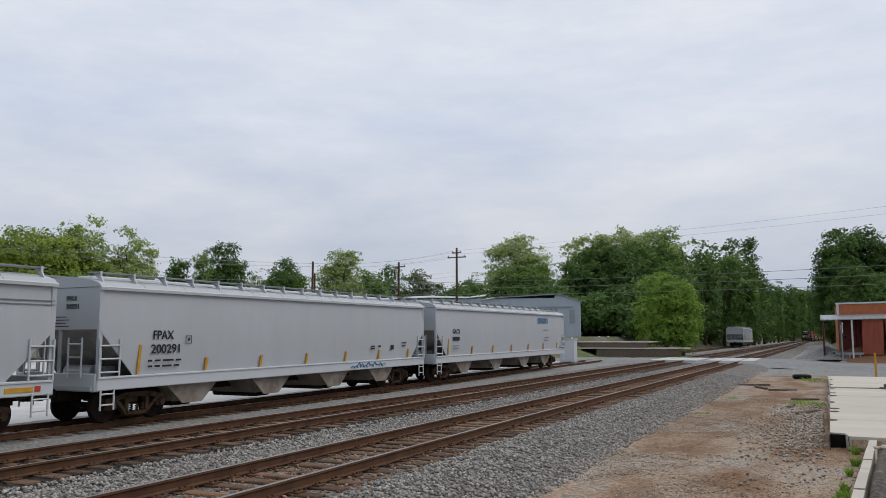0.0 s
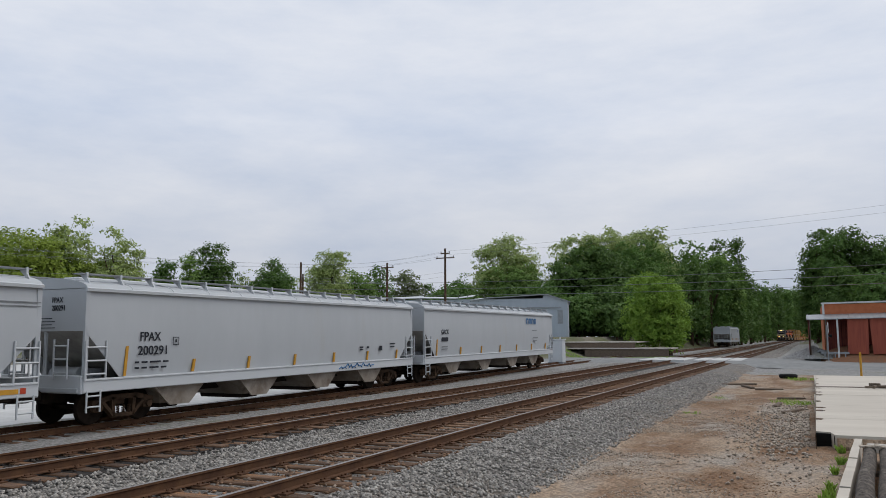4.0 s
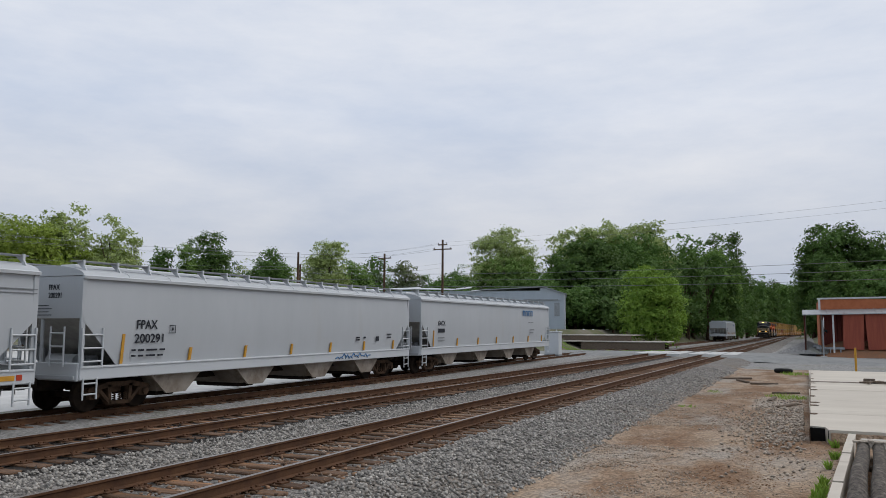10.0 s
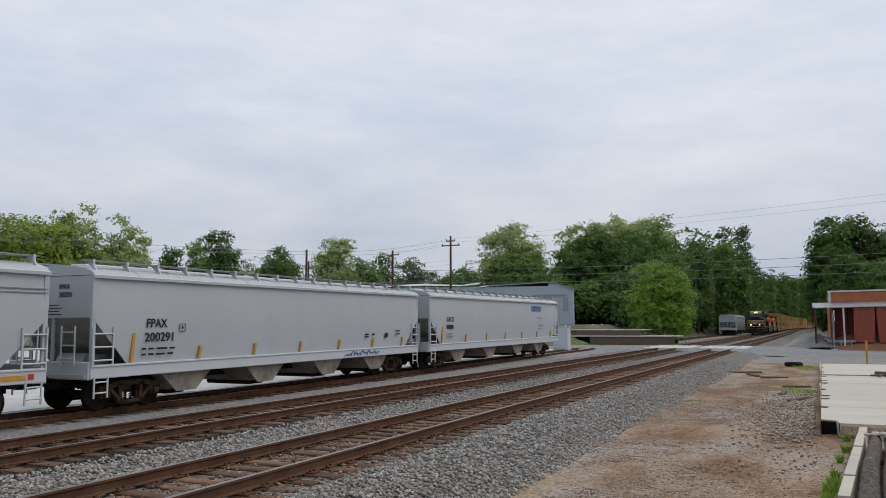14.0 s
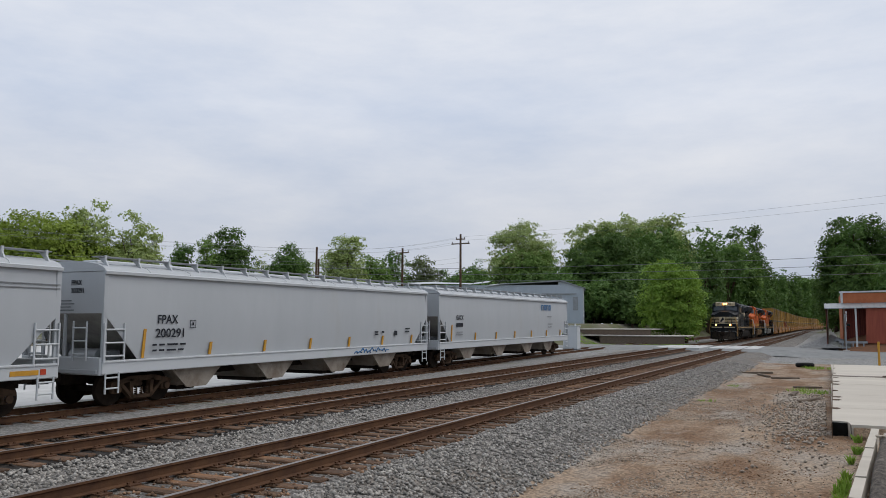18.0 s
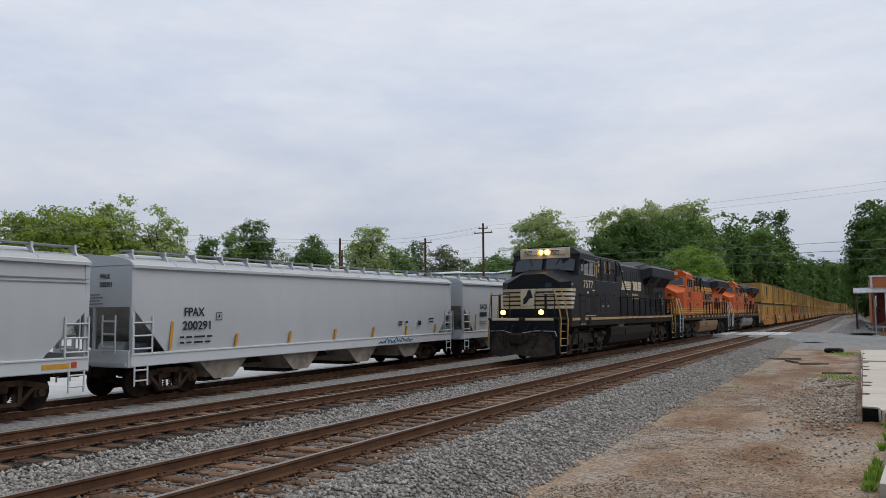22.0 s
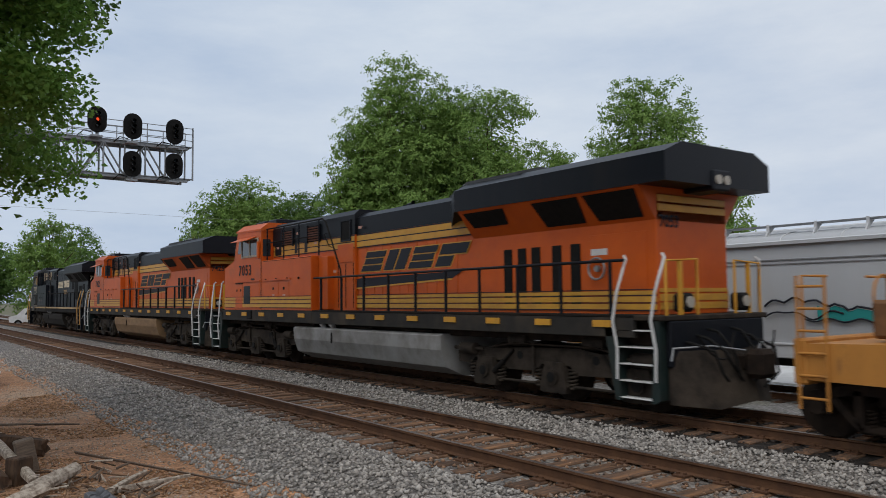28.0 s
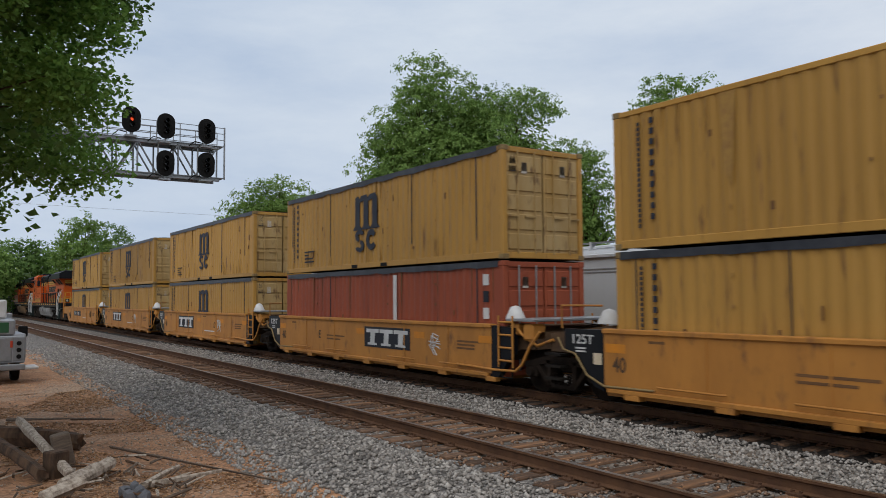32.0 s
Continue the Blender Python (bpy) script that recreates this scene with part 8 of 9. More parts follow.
for k, (x, y, a, ln) in enumerate(((-3.4, 42, 0.5, 2.4), (-2.6, 40, 1.9, 1.8), (-1.6, 38.5, 0.1, 1.2), (-1.0, 30, 1.5, 1.6), (-0.6, 33, 0.2, 1.0), (-0.5, 27.5, 1.2, 1.4))):
    single("timber_scrap", B().box(-ln / 2, ln / 2, -0.08, 0.08, 0, 0.1, 0.02), M["wood"], "weathered timber offcut lying on the dirt", "timber", "timber scraps", at=Matrix.Translation((x, y, ground_z(x, y) - 0.01)) @ Matrix.Rotation(a, 4, "Z"))

# ---- signal cantilever over the tracks ----
sg = thing("signal_cantilever", "galvanised signal cantilever with five black signal heads over the tracks", "railway signal", at=Matrix.Translation((0.29, -46, -0.11)))
X0, X1, ZL, ZU = -14.75, 1.5, 9.15, 11.05
for y in (-0.55, 0.55):
    for z in (ZL, ZU):
        part("chord", B().box(X0, X1, y - 0.08, y + 0.08, z - 0.09, z + 0.09, 0.01), M["steel"], sg)
    k, x = 0, X0 + 0.15
    while x < X1 - 1.0:
        part("truss_post", B().tube([(x, y, ZL), (x, y, ZU)], 0.05, 6), M["steel"], sg)
        part("truss_brace", B().tube([(x, y, ZL if k % 2 else ZU), (x + 1.12, y, ZU if k % 2 else ZL)], 0.05, 6), M["steel"], sg)
        x, k = x + 1.12, k + 1
for z in (ZL, ZU):
    for k in range(15):
        part("cross_tie", B().tube([(X0 + 0.2 + 1.12 * k, -0.55, z), (X0 + 0.2 + 1.12 * k, 0.55, z)], 0.035, 6), M["steel"], sg)
    part("walkway", B().box(X0 - 0.25, X1, -0.5, 0.7, z + 0.09, z + 0.13), M["steel"], sg)
for y in (-0.5, 0.95):
    for dz in (0.42, 0.8, 1.15):
        part("guard_rail", B().tube([(X0 - 0.2, y, ZU + dz), (X1, y, ZU + dz)], 0.025, 6), M["steel"], sg)
    for k in range(13):
        part("guard_post", B().tube([(X0 - 0.2 + 1.3 * k, y, ZU), (X0 - 0.2 + 1.3 * k, y, ZU + 1.15)], 0.028, 6), M["steel"], sg)
part("end_post", B().tube([(X0 - 0.2, 0.9, ZL), (X0 - 0.2, 0.9, ZU + 1.2)], 0.05, 6), M["steel"], sg)
for y in (-0.5, 0.5):
    part("column", B().box(X1 - 0.3, X1, y - 0.15, y + 0.15, -0.5, ZU + 0.1, 0.02), M["steel"], sg)
for x, z, lit in ((-9.64, 12.08, 1), (-11.51, 11.92, 0), (-13.82, 11.88, 0), (-11.50, 9.80, 0), (-13.80, 9.89, 0)):
    y = 1.15
    o = [(x + 0.50 * math.sin(a), z + 0.22 + 0.50 * math.cos(a)) if abs(a) < 1.58 else (x + 0.50 * math.sin(a), z - 0.24 + 0.50 * math.cos(a)) for a in [-math.pi + 2 * math.pi * k / 24 for k in range(24)]]
    hd = part("signal_head", B().prism(o, "y", y, y + 0.05), M["rubber"], sg, "black oval signal backboard")
    for dz in (0.28, -0.02, -0.32):
        part("hood", B().tube([(x, y + 0.05, z + dz), (x, y + 0.36, z + dz - 0.02)], 0.12, 12, cap=False), M["rubber"], hd)
        part("lens", B().tube([(x, y + 0.05, z + dz), (x, y + 0.07, z + dz)], 0.10, 12), M["redsig"] if (lit and dz == -0.02) else M["glass"], hd, "lit red lens" if (lit and dz == -0.02) else "")
    part("head_mount", B().tube([(x, y - 0.1, z - 0.9), (x, y - 0.1, z - 0.2)], 0.06, 8).box(x - 0.3, x + 0.3, y - 0.5, y, z - 0.95, z - 0.85), M["steel"], hd)
    part("cable", B().tube([(x + 0.9, y - 0.4, z - 0.9), (x + 0.6, y - 0.35, z - 0.6), (x + 0.2, y - 0.2, z - 0.7)], 0.03, 6), M["rubber"], hd)
wire((-80, -62, 9.5), (30, -52, 8.6), 0.9)

# ---- red caboose on the siding's far end ----
cb = thing("caboose", "bright red caboose with yellow ladder and white-framed windows", "railway car", at=Matrix.Translation((-18.0, -75.0, -0.45)) @ Matrix.Rotation(0.05, 4, "Z"))
part("body", B().box(-1.5, 1.5, 1.2, 9.4, 1.05, 3.2, 0.04), M["red"], cb)
part("cupola", B().box(-1.35, 1.35, 2.0, 6.0, 3.2, 4.15, 0.05), M["red"], cb)
part("roof", B().prism([(-1.6, 3.2), (-0.8, 3.42), (0.8, 3.42), (1.6, 3.2), (1.6, 3.14), (-1.6, 3.14)], "y", 0.0, 10.6), M["red"], cb)
part("roof", B().prism([(-1.45, 4.12), (-0.7, 4.28), (0.7, 4.28), (1.45, 4.12), (1.45, 4.06), (-1.45, 4.06)], "y", 1.8, 6.2), M["red"], cb)
part("frame", B().box(-1.4, 1.4, 0.0, 10.6, 0.8, 1.05, 0.02), M["rubber"], cb)
for s in (-1, 1):
    for y in (2.5, 4.9):
        wn_ = part("window", B().box(s * 1.35, s * 1.38, y, y + 0.75, 3.45, 3.95, 0.05), M["white"], cb, "white-framed window")
        part("pane", B().box(s * 1.375, s * 1.39, y + 0.12, y + 0.63, 3.56, 3.84), M["glass"], wn_)
    for y in (7.3, 8.4):
        part("window", B().box(s * 1.5, s * 1.52, y, y + 0.6, 2.0, 2.6), M["glass"], cb)
    part("emblem", B().box(s * 1.5, s * 1.515, 4.1, 4.6, 1.9, 2.7, 0.05), M["gold"], cb, "yellow emblem")
    part("marking", B().box(s * 1.5, s * 1.512, 3.2, 5.4, 1.5, 1.65).box(s * 1.5, s * 1.512, 3.8, 4.9, 1.25, 1.38), M["white"], cb, "white block print")
    part("marking", B().box(s * 1.5, s * 1.512, 1.4, 1.9, 2.2, 2.7), M["white"], cb)
    for y in (0.1, 10.5):
        part("end_rail", B().tube([(s * 1.4, y, 1.0), (s * 1.4, y, 2.0), (s * 0.5, y, 2.0), (s * 0.5, y, 1.0)], 0.025, 6), M["yellow"], cb)
        part("post", B().tube([(s * 1.45, y, 1.0), (s * 1.45, y, 3.2)], 0.03, 6), M["yellow"], cb)
    ladder(cb, s * 1.5, 9.6, 10.05, 1.0, 3.5, 6, M["yellow"], 0.03)
freight_truck(cb, 2.2)
freight_truck(cb, 8.4)

# ---- old depot with a hipped tile roof ----
dp = thing("depot_building", "old railway depot with a wide terracotta hip roof", "building", at=Matrix.Translation((-33.5, -98, -0.6)) @ Matrix.Rotation(0.12, 4, "Z"))


def hip(b, x0, x1, y0, y1, z0, z1, inset):
    v = [(x0, y0, z0), (x1, y0, z0), (x1, y1, z0), (x0, y1, z0), (x0 + inset, (y0 + y1) / 2, z1), (x1 - inset, (y0 + y1) / 2, z1)]
    return b.add(v, [(0, 1, 5, 4), (1, 2, 5), (2, 3, 4, 5), (3, 0, 4), (3, 2, 1, 0)])


# Grey instead of cream: the eaves' shade is in the wall colour.
part("wall", B().box(-12, 5, -5, 3, 0, 4.4), M["grey"], dp, "plaster wall coloured grey for the shade of the eaves")
part("roof", hip(B(), -16, 8, -8.5, 6.5, 4.2, 9.2, 6), M["rooftile"], dp)
part("platform", B().box(-13, 11, 3.0, 6.0, 0, 1.25, 0.03), M["concrete"], dp)
part("tower_wall", B().box(3.0, 8.5, -3.5, 2.0, 3.4, 6.8), M["cream"], dp)
part("tower_roof", hip(B(), 2.0, 9.5, -4.5, 3.0, 6.6, 8.1, 3.2), M["rooftile"], dp)
for k in range(3):
    part("window", B().box(3.5 + 1.7 * k, 4.6 + 1.7 * k, 2.0, 2.06, 5.4, 6.4), M["glass"], dp)
for x in (-9, -6, -3.5, 0.5, 4, 9.5):
    part("post", B().box(x - 0.15, x + 0.15, 5.2, 5.5, 1.2, 4.4), M["wood"], dp)
for k in range(4):
    part("door", B().box(-8.5 + 4 * k, -6.5 + 4 * k, 3.0, 3.06, 1.25, 3.8), M["grey"], dp)
for k in range(3):
    part("ramp_rail", B().tube([(-13 - 0.2, 6.0, 1.4 + 0.3 * k), (-9.0, 6.0, 2.2 + 0.1 * k), (-4, 6.2, 0.5 + 0.3 * k)], 0.05, 6), M["white"], dp)
lp = thing("loading_platform", "old pale concrete loading platform with a white railing", "platform")
part("deck", B().box(-23.4, -21.2, -70.0, -52.0, 0.68, 0.84, 0.02), M["concrete"], lp)
part("wall", B().box(-23.3, -21.3, -69.9, -52.1, -1.1, 0.69), M["concrete"], lp, "stained pale concrete wall")
for k in range(6):
    part("bumper", B().box(-21.3, -21.18, -68.6 + 1.9 * k, -68.35 + 1.9 * k, 0.1, 0.66, 0.02), M["wood"], lp, "dark timber bumper")
part("ramp", B().prism([(-52.1, -1.1), (-52.1, 0.82), (-47.0, -0.7), (-47.0, -1.1)], "x", -23.3, -21.4), M["concrete"], lp)
for k in range(5):
    part("rail_post", B().tube([(-22.0, -64.0 + 2.6 * k, 0.84), (-22.0, -64.0 + 2.6 * k, 1.75)], 0.045, 6), M["white"], lp)
for z in (1.3, 1.75):
    part("railing", B().tube([(-22.0, -64.0, z), (-22.0, -53.6, z)], 0.04, 6), M["white"], lp, "white tube railing")
wing = thing("shop_building", "low tan shop building beside the depot", "building", at=Matrix.Translation((-23.5, -106, -0.6)))
part("wall", B().box(-5, 5, -4, 4, 0, 4.1), M["castsun"], wing)
part("roof", hip(B(), -5.8, 5.8, -4.8, 4.8, 4.0, 6.0, 3.5), M["rooftile"], wing)
part("sign", B().lathe([(0, 0), (0, 0.6), (0.1, 0.6), (0.1, 0)], (3.6, 4.1, 3.6), (0, 1, 0), 18), M["white"], wing, "round white sign")
for x in (-3, 0.5):
    part("window", B().box(x, x + 1.6, 4.0, 4.06, 1.0, 3.0), M["glass"], wing)
part("awning", B().prism([(4.0, 3.3), (5.2, 2.7), (5.2, 2.64), (4.0, 3.22)], "x", -4, 2.5), M["stepgreen"], wing, "dark green awning")
# a red ball on a white plinth, a fence, and a parked van beyond
tw = thing("ball_monument", "red ball on a white tapered pedestal", "monument", at=Matrix.Translation((-18.2, -93.5, -0.6)))
part("pedestal", B().lathe([(0, 1.3), (0.5, 1.2), (1.0, 0.85), (2.6, 0.65), (2.7, 0.0)], (0, 0, 0), (0, 0, 1), 20), M["white"], tw)
part("ball", B().lathe([(2.6 + 0.85 * (1 - math.cos(a)), 1.12 * math.sin(a)) for a in [math.pi * k / 12 for k in range(13)]], (0, 0, 0), (0, 0, 1), 24), M["red"], tw)
part("emblem", B().box(-0.32, 0.32, 1.08, 1.14, 3.25, 3.75, 0.05), M["white"], tw)
fc = thing("iron_fence", "dark green iron fence round the monument", "fence", at=Matrix.Translation((-20, -89.5, -0.6)))
for k in range(42):
    part("picket", B().box(-1.4 + 0.14 * k, -1.32 + 0.14 * k, -0.03, 0.03, 0, 1.5), M["stepgreen"], fc)
for z in (0.25, 1.35):
    part("rail", B().box(-1.4, 4.6, -0.03, 0.03, z, z + 0.06), M["stepgreen"], fc)
lp = thing("street_lamp", "dark ornamental street lamp by the depot", "lamp", at=Matrix.Translation((-22.6, -88, -0.6)))
part("shaft", B().tube([(0, 0, 0), (0, 0, 5.2)], 0.09, 8), M["rubber"], lp)
part("lantern", B().lathe([(5.2, 0.12), (5.35, 0.28), (5.9, 0.34), (6.1, 0.1), (6.3, 0.02)], (0, 0, 0), (0, 0, 1), 12), M["rubber"], lp)


def vehicle(name, label, at, paint, van=True):
    v = thing(name, label, "vehicle", at=at)
    if van:
        prof = [(-2.3, 0.45), (-2.35, 1.1), (-1.6, 1.25), (-0.9, 1.95), (2.2, 1.95), (2.4, 1.2), (2.35, 0.45)]
        part("body", B().prism(prof, "x", -0.92, 0.92), paint, v)
        for s in (-1, 1):
            part("side_window", B().prism([(-0.85, 1.3), (-0.55, 1.82), (1.9, 1.82), (2.05, 1.3)], "x", s * 0.92, s * 0.93), M["glass"], v)
    else:
        part("cab", loft([(-2.9, six(0.95, 0.5, 1.15, 0.9, 1.2)), (-1.6, six(0.98, 0.5, 1.2, 0.92, 1.28)), (-0.9, six(0.98, 0.5, 1.25, 0.78, 1.95)), (0.35, six(0.98, 0.5, 1.25, 0.78, 2.0)), (0.5, six(0.98, 0.5, 1.25, 0.78, 1.9))]), paint, v)
        part("service_bed", B().box(-1.05, 1.05, 0.5, 3.1, 0.62, 1.45, 0.03), paint, v)
        for s in (-1, 1):
            part("side_locker", B().box(s * 0.72, s * 1.07, 0.55, 3.05, 0.7, 1.5, 0.02), paint, v)
            part("tail_lamp", B().box(s * 0.64, s * 0.71, 3.12, 3.135, 1.1, 1.3, 0.01), M["amber"], v, "red tail lamp")
            part("mirror", B().box(s * 1.22, s * 1.52, -1.0, -0.88, 1.25, 1.62, 0.03), M["rubber"], v)
            part("mirror_arm", B().tube([(s * 0.95, -0.95, 1.4), (s * 1.26, -0.95, 1.42)], 0.03, 6), M["rubber"], v)
        part("rear_window", B().box(-0.66, 0.66, 0.5, 0.53, 1.32, 1.8, 0.03), M["greenglass"], v, "green-tinted rear window")
        part("headboard", B().box(-0.9, 0.9, 0.55, 0.62, 1.45, 2.1, 0.02), M["steel"], v)
        part("cargo_box", B().box(-0.55, 0.85, 1.2, 2.9, 1.97, 2.55, 0.05), M["white"], v, "pale grey cargo box")
        part("canopy", B().box(-0.78, 1.0, 0.62, 3.06, 1.45, 1.96, 0.06), paint, v)
        part("canopy_window", B().box(-0.60, 0.85, 3.06, 3.075, 1.55, 1.86, 0.02), M["greenglass"], v, "green-tinted canopy window")
        part("lamp_panel", B().box(-1.04, -0.72, 3.09, 3.11, 0.70, 1.40, 0.01), M["grey"], v, "grey panel of small lamps")
        for z in (0.82, 1.02, 1.22):
            part("lamp", B().tube([(-0.88, 3.11, z), (-0.88, 3.13, z)], 0.07, 10), M["rubber"], v)
        part("bumper", B().box(-1.05, 1.05, 3.1, 3.3, 0.42, 0.60, 0.03), M["grey"], v, "grey steel rear bumper")
        part("tailgate", B().box(-0.7, 0.7, 3.08, 3.12, 0.68, 1.4, 0.02), M["steel"], v)
        part("step", B().box(-1.42, -0.95, 2.3, 3.2, 0.42, 0.50, 0.02), M["white"], v)
        part("licence_plate", B().box(-0.2, 0.2, 3.3, 3.31, 0.45, 0.6), M["cream"], v, "number plate with a plain bar")
    for y in ((-1.45, 1.5) if van else (-2.0, 1.9)):
        for s in (-1, 1):
            w = part("wheel", B().lathe([(-0.11, 0.2), (-0.12, 0.34), (-0.08, 0.38), (0.08, 0.38), (0.12, 0.34), (0.11, 0.2)], (s * 0.88, y, 0.38), (s, 0, 0), 20), M["rubber"], v)
            part("rim", B().lathe([(0.0, 0.0), (0.06, 0.1), (0.05, 0.21), (0.1, 0.22)], (s * 0.9, y, 0.38), (s, 0, 0), 16), M["steel"], w)
    return v


M["greenglass"] = material("green_tinted_glass", (0.03, 0.12, 0.05), 0.08, spec=0.8)
vehicle("utility_truck", "silver white utility pickup with side lockers, parked on the dirt", Matrix.Translation((-1.6, -30.2, -0.5)), M["tin"], False)
vehicle("parked_van", "white van parked beyond the monument", Matrix.Translation((-13.7, -93.6, -0.55)) @ Matrix.Rotation(1.3, 4, "Z"), M["white"])

# ---- firewood and branches on the dirt ----
def rough_log(a, mid, c, r0, r1, n, rnd_):
    """A knotty stick: rings of uneven radius along a bent axis."""
    A, Mi, C = Vector(a), Vector(mid), Vector(c)
    k = 9 if r0 > 0.04 else 4
    ax = (C - A).normalized()
    side = ax.cross(Vector((0.1, 0.2, 1))).normalized()
    up = side.cross(ax)
    lump = [1 + rnd_.uniform(-0.22, 0.22) for _ in range(n)]
    v = []
    for i in range(k + 1):
        u = i / k
        p = A * (1 - u) ** 2 + Mi * 2 * u * (1 - u) + C * u * u
        r = r0 + (r1 - r0) * u
        for j in range(n):
            q = r * lump[j] * (1 + rnd_.uniform(-0.10, 0.10))
            t = 6.2832 * j / n
            v.append(p + side * (math.cos(t) * q) + up * (math.sin(t) * q) + ax * rnd_.uniform(-0.4, 0.4) * r * (i in (0, k)))
    f = [(i * n + j, i * n + (j + 1) % n, (i + 1) * n + (j + 1) % n, (i + 1) * n + j) for i in range(k) for j in range(n)]
    return B().add(v, f + [tuple(range(n)), tuple(range(k * n, k * n + n))])


def log(a, c, r, mat, label, r1=None, n=10, group="firewood pile"):
    rnd_ = random.Random(round(sum(a) * 100))
    mid = Vector(a).lerp(Vector(c), 0.5) + Vector((rnd_.uniform(-1, 1), rnd_.uniform(-1, 1), rnd_.uniform(0, 1))) * r * 0.35
    single("log" if r > 0.05 else "branch", rough_log(a, mid, c, r, r1 or r * 0.85, n, rnd_), M[mat], label, "log" if r > 0.05 else "branch", group)


G = -0.45
log((-1.10, -15.6, G + 0.20), (-2.25, -14.5, G + 0.12), 0.16, "bark", "dark split log on the firewood pile")
log((-1.05, -16.1, G + 0.12), (-1.75, -15.3, G + 0.16), 0.14, "bark", "dark split log on the firewood pile")
log((-1.42, -15.4, G + 0.42), (-1.72, -12.0, G + 0.10), 0.075, "greywood", "pale bleached branch leaning on logs")
log((-0.95, -14.2, G + 0.30), (-1.40, -12.3, G + 0.08), 0.10, "bark", "bark-covered log on the firewood pile")
single("timber_block", B().box(-0.13, 0.13, -0.12, 0.12, -0.25, 0.25, 0.02), M["wood"], "squared upright timber block in the pile", "timber", "firewood pile", at=Matrix.Translation((-1.80, -13.3, G + 0.22)) @ Matrix.Rotation(0.2, 4, "Y"))
single("timber_block", B().box(-0.14, 0.14, -0.12, 0.12, -0.2, 0.2, 0.02), M["bark"], "dark squared timber block in the pile", "timber", "firewood pile", at=Matrix.Translation((-1.62, -12.6, G + 0.14)) @ Matrix.Rotation(0.5, 4, "Z"))
log((-1.55, -11.5, G + 0.06), (-2.30, -12.3, G + 0.14), 0.09, "greywood", "grey bleached log with a cut end")
log((-1.25, -11.0, G + 0.05), (-1.75, -11.2, G + 0.16), 0.09, "greywood", "pale split log beside the pile")
log((-2.45, -11.0, G + 0.04), (-3.05, -11.6, G + 0.10), 0.05, "greywood", "pale branch on the dirt", 0.035)
log((-2.55, -11.05, G + 0.04), (-3.55, -11.2, G + 0.06), 0.045, "greywood", "pale branch on the dirt", 0.025)
log((-2.65, -14.2, G + 0.03), (-4.05, -10.2, G + 0.03), 0.022, "wood", "long thin stick lying on the dirt", 0.012)
log((-1.5, -18.6, G + 0.03), (-2.6, -17.6, G + 0.08), 0.03, "wood", "dead twig on the dirt", 0.015)
log((-2.6, -17.9, G + 0.03), (-3.3, -17.2, G + 0.05), 0.03, "wood", "dead twig on the dirt", 0.015)
rnd = random.Random(21)
for k in range(90):
    x, y = rnd.uniform(-3.0, -0.6), rnd.uniform(-13.4, -10.2)
    a, ln = rnd.uniform(0, 6.28), rnd.uniform(0.12, 0.5)
    log((x, y, G + 0.02), (x + math.cos(a) * ln, y + math.sin(a) * ln, G + rnd.uniform(0.02, 0.10)), rnd.uniform(0.008, 0.022), rnd.choice(["greywood", "wood", "bark"]), "short dead twig by the firewood", n=5, group="twigs by the firewood")
for k in range(5):
    b = rough_log((0, -0.07, 0.05), (0.02, 0, 0.08), (0, 0.08, 0.05), 0.075, 0.06, 7, random.Random(50 + k))
    single("rock", b, M["darkrock"], "dark rounded rock by the firewood", "rock", "rocks by the firewood", at=Matrix.Translation((-2.35 + 0.16 * (k % 2), -11.0 + 0.14 * k, G - 0.02)))

# ---- weeds ----
def weeds(name, pts, label, h, n, seed):
    rng = np.random.default_rng(seed)
    v, f = [], []
    for (x, y, r) in pts:
        for _ in range(n):
            a, q = rng.uniform(0, 6.28), r * rng.uniform(0, 1) ** 0.5
            px, py = x + math.cos(a) * q, y + math.sin(a) * q
            z, hh, b = ground_z(px, py), h * rng.uniform(0.4, 1.1), rng.uniform(0, 6.28)
            dx, dy, lean = math.cos(b) * 0.010, math.sin(b) * 0.010, rng.uniform(0.1, 0.8) * hh
            c = rng.uniform(0, 6.28)
            o = len(v)
            v += [(px - dx, py - dy, z), (px + dx, py + dy, z), (px + math.cos(c) * lean * 0.4 + dx, py + math.sin(c) * lean * 0.4 + dy, z + hh * 0.6), (px + math.cos(c) * lean, py + math.sin(c) * lean, z + hh)]
            f += [(o, o + 1, o + 2), (o, o + 2, o + 3)]
    me = bpy.data.meshes.new(name)
    me.from_pydata(v, [], f)
    me.materials.append(LEAF["grass"])
    return tagged(new(name, me), label, "grass", kind="stuff")


weeds("weeds", [(0.10, 11.8, 0.09), (0.14, 12.4, 0.10), (0.19, 13.0, 0.08), (0.24, 13.7, 0.06), (0.48, 16.4, 0.06), (0.35, 15.2, 0.04), (0.55, 18.0, 0.08)], "green weeds growing along the kerb", 0.17, 70, 1)
weeds("weeds", [(-0.3, 30.5, 0.5), (-0.8, 31.5, 0.5), (-0.1, 47.5, 0.7), (-0.6, 48.2, 0.6)], "tufts of green weeds by the slabs", 0.16, 120, 2)
weeds("grass", [(-3.4, 26, 0.3), (-3.2, 33, 0.3)], "thin tufts of grass along the ballast", 0.07, 50, 3)
weeds("grass", [(-24 + 1.4 * k, 81.5 + 0.25 * k, 0.9) for k in range(9)] + [(-27 + 1.3 * k, 84.0, 1.0) for k in range(4)], "strip of mown grass below the terraces", 0.16, 320, 4)
weeds("grass", [(-20.0 - 0.5 * (k % 3), -66 + 2.2 * k, 0.8) for k in range(20)], "grass strip beyond the siding", 0.14, 160, 5)


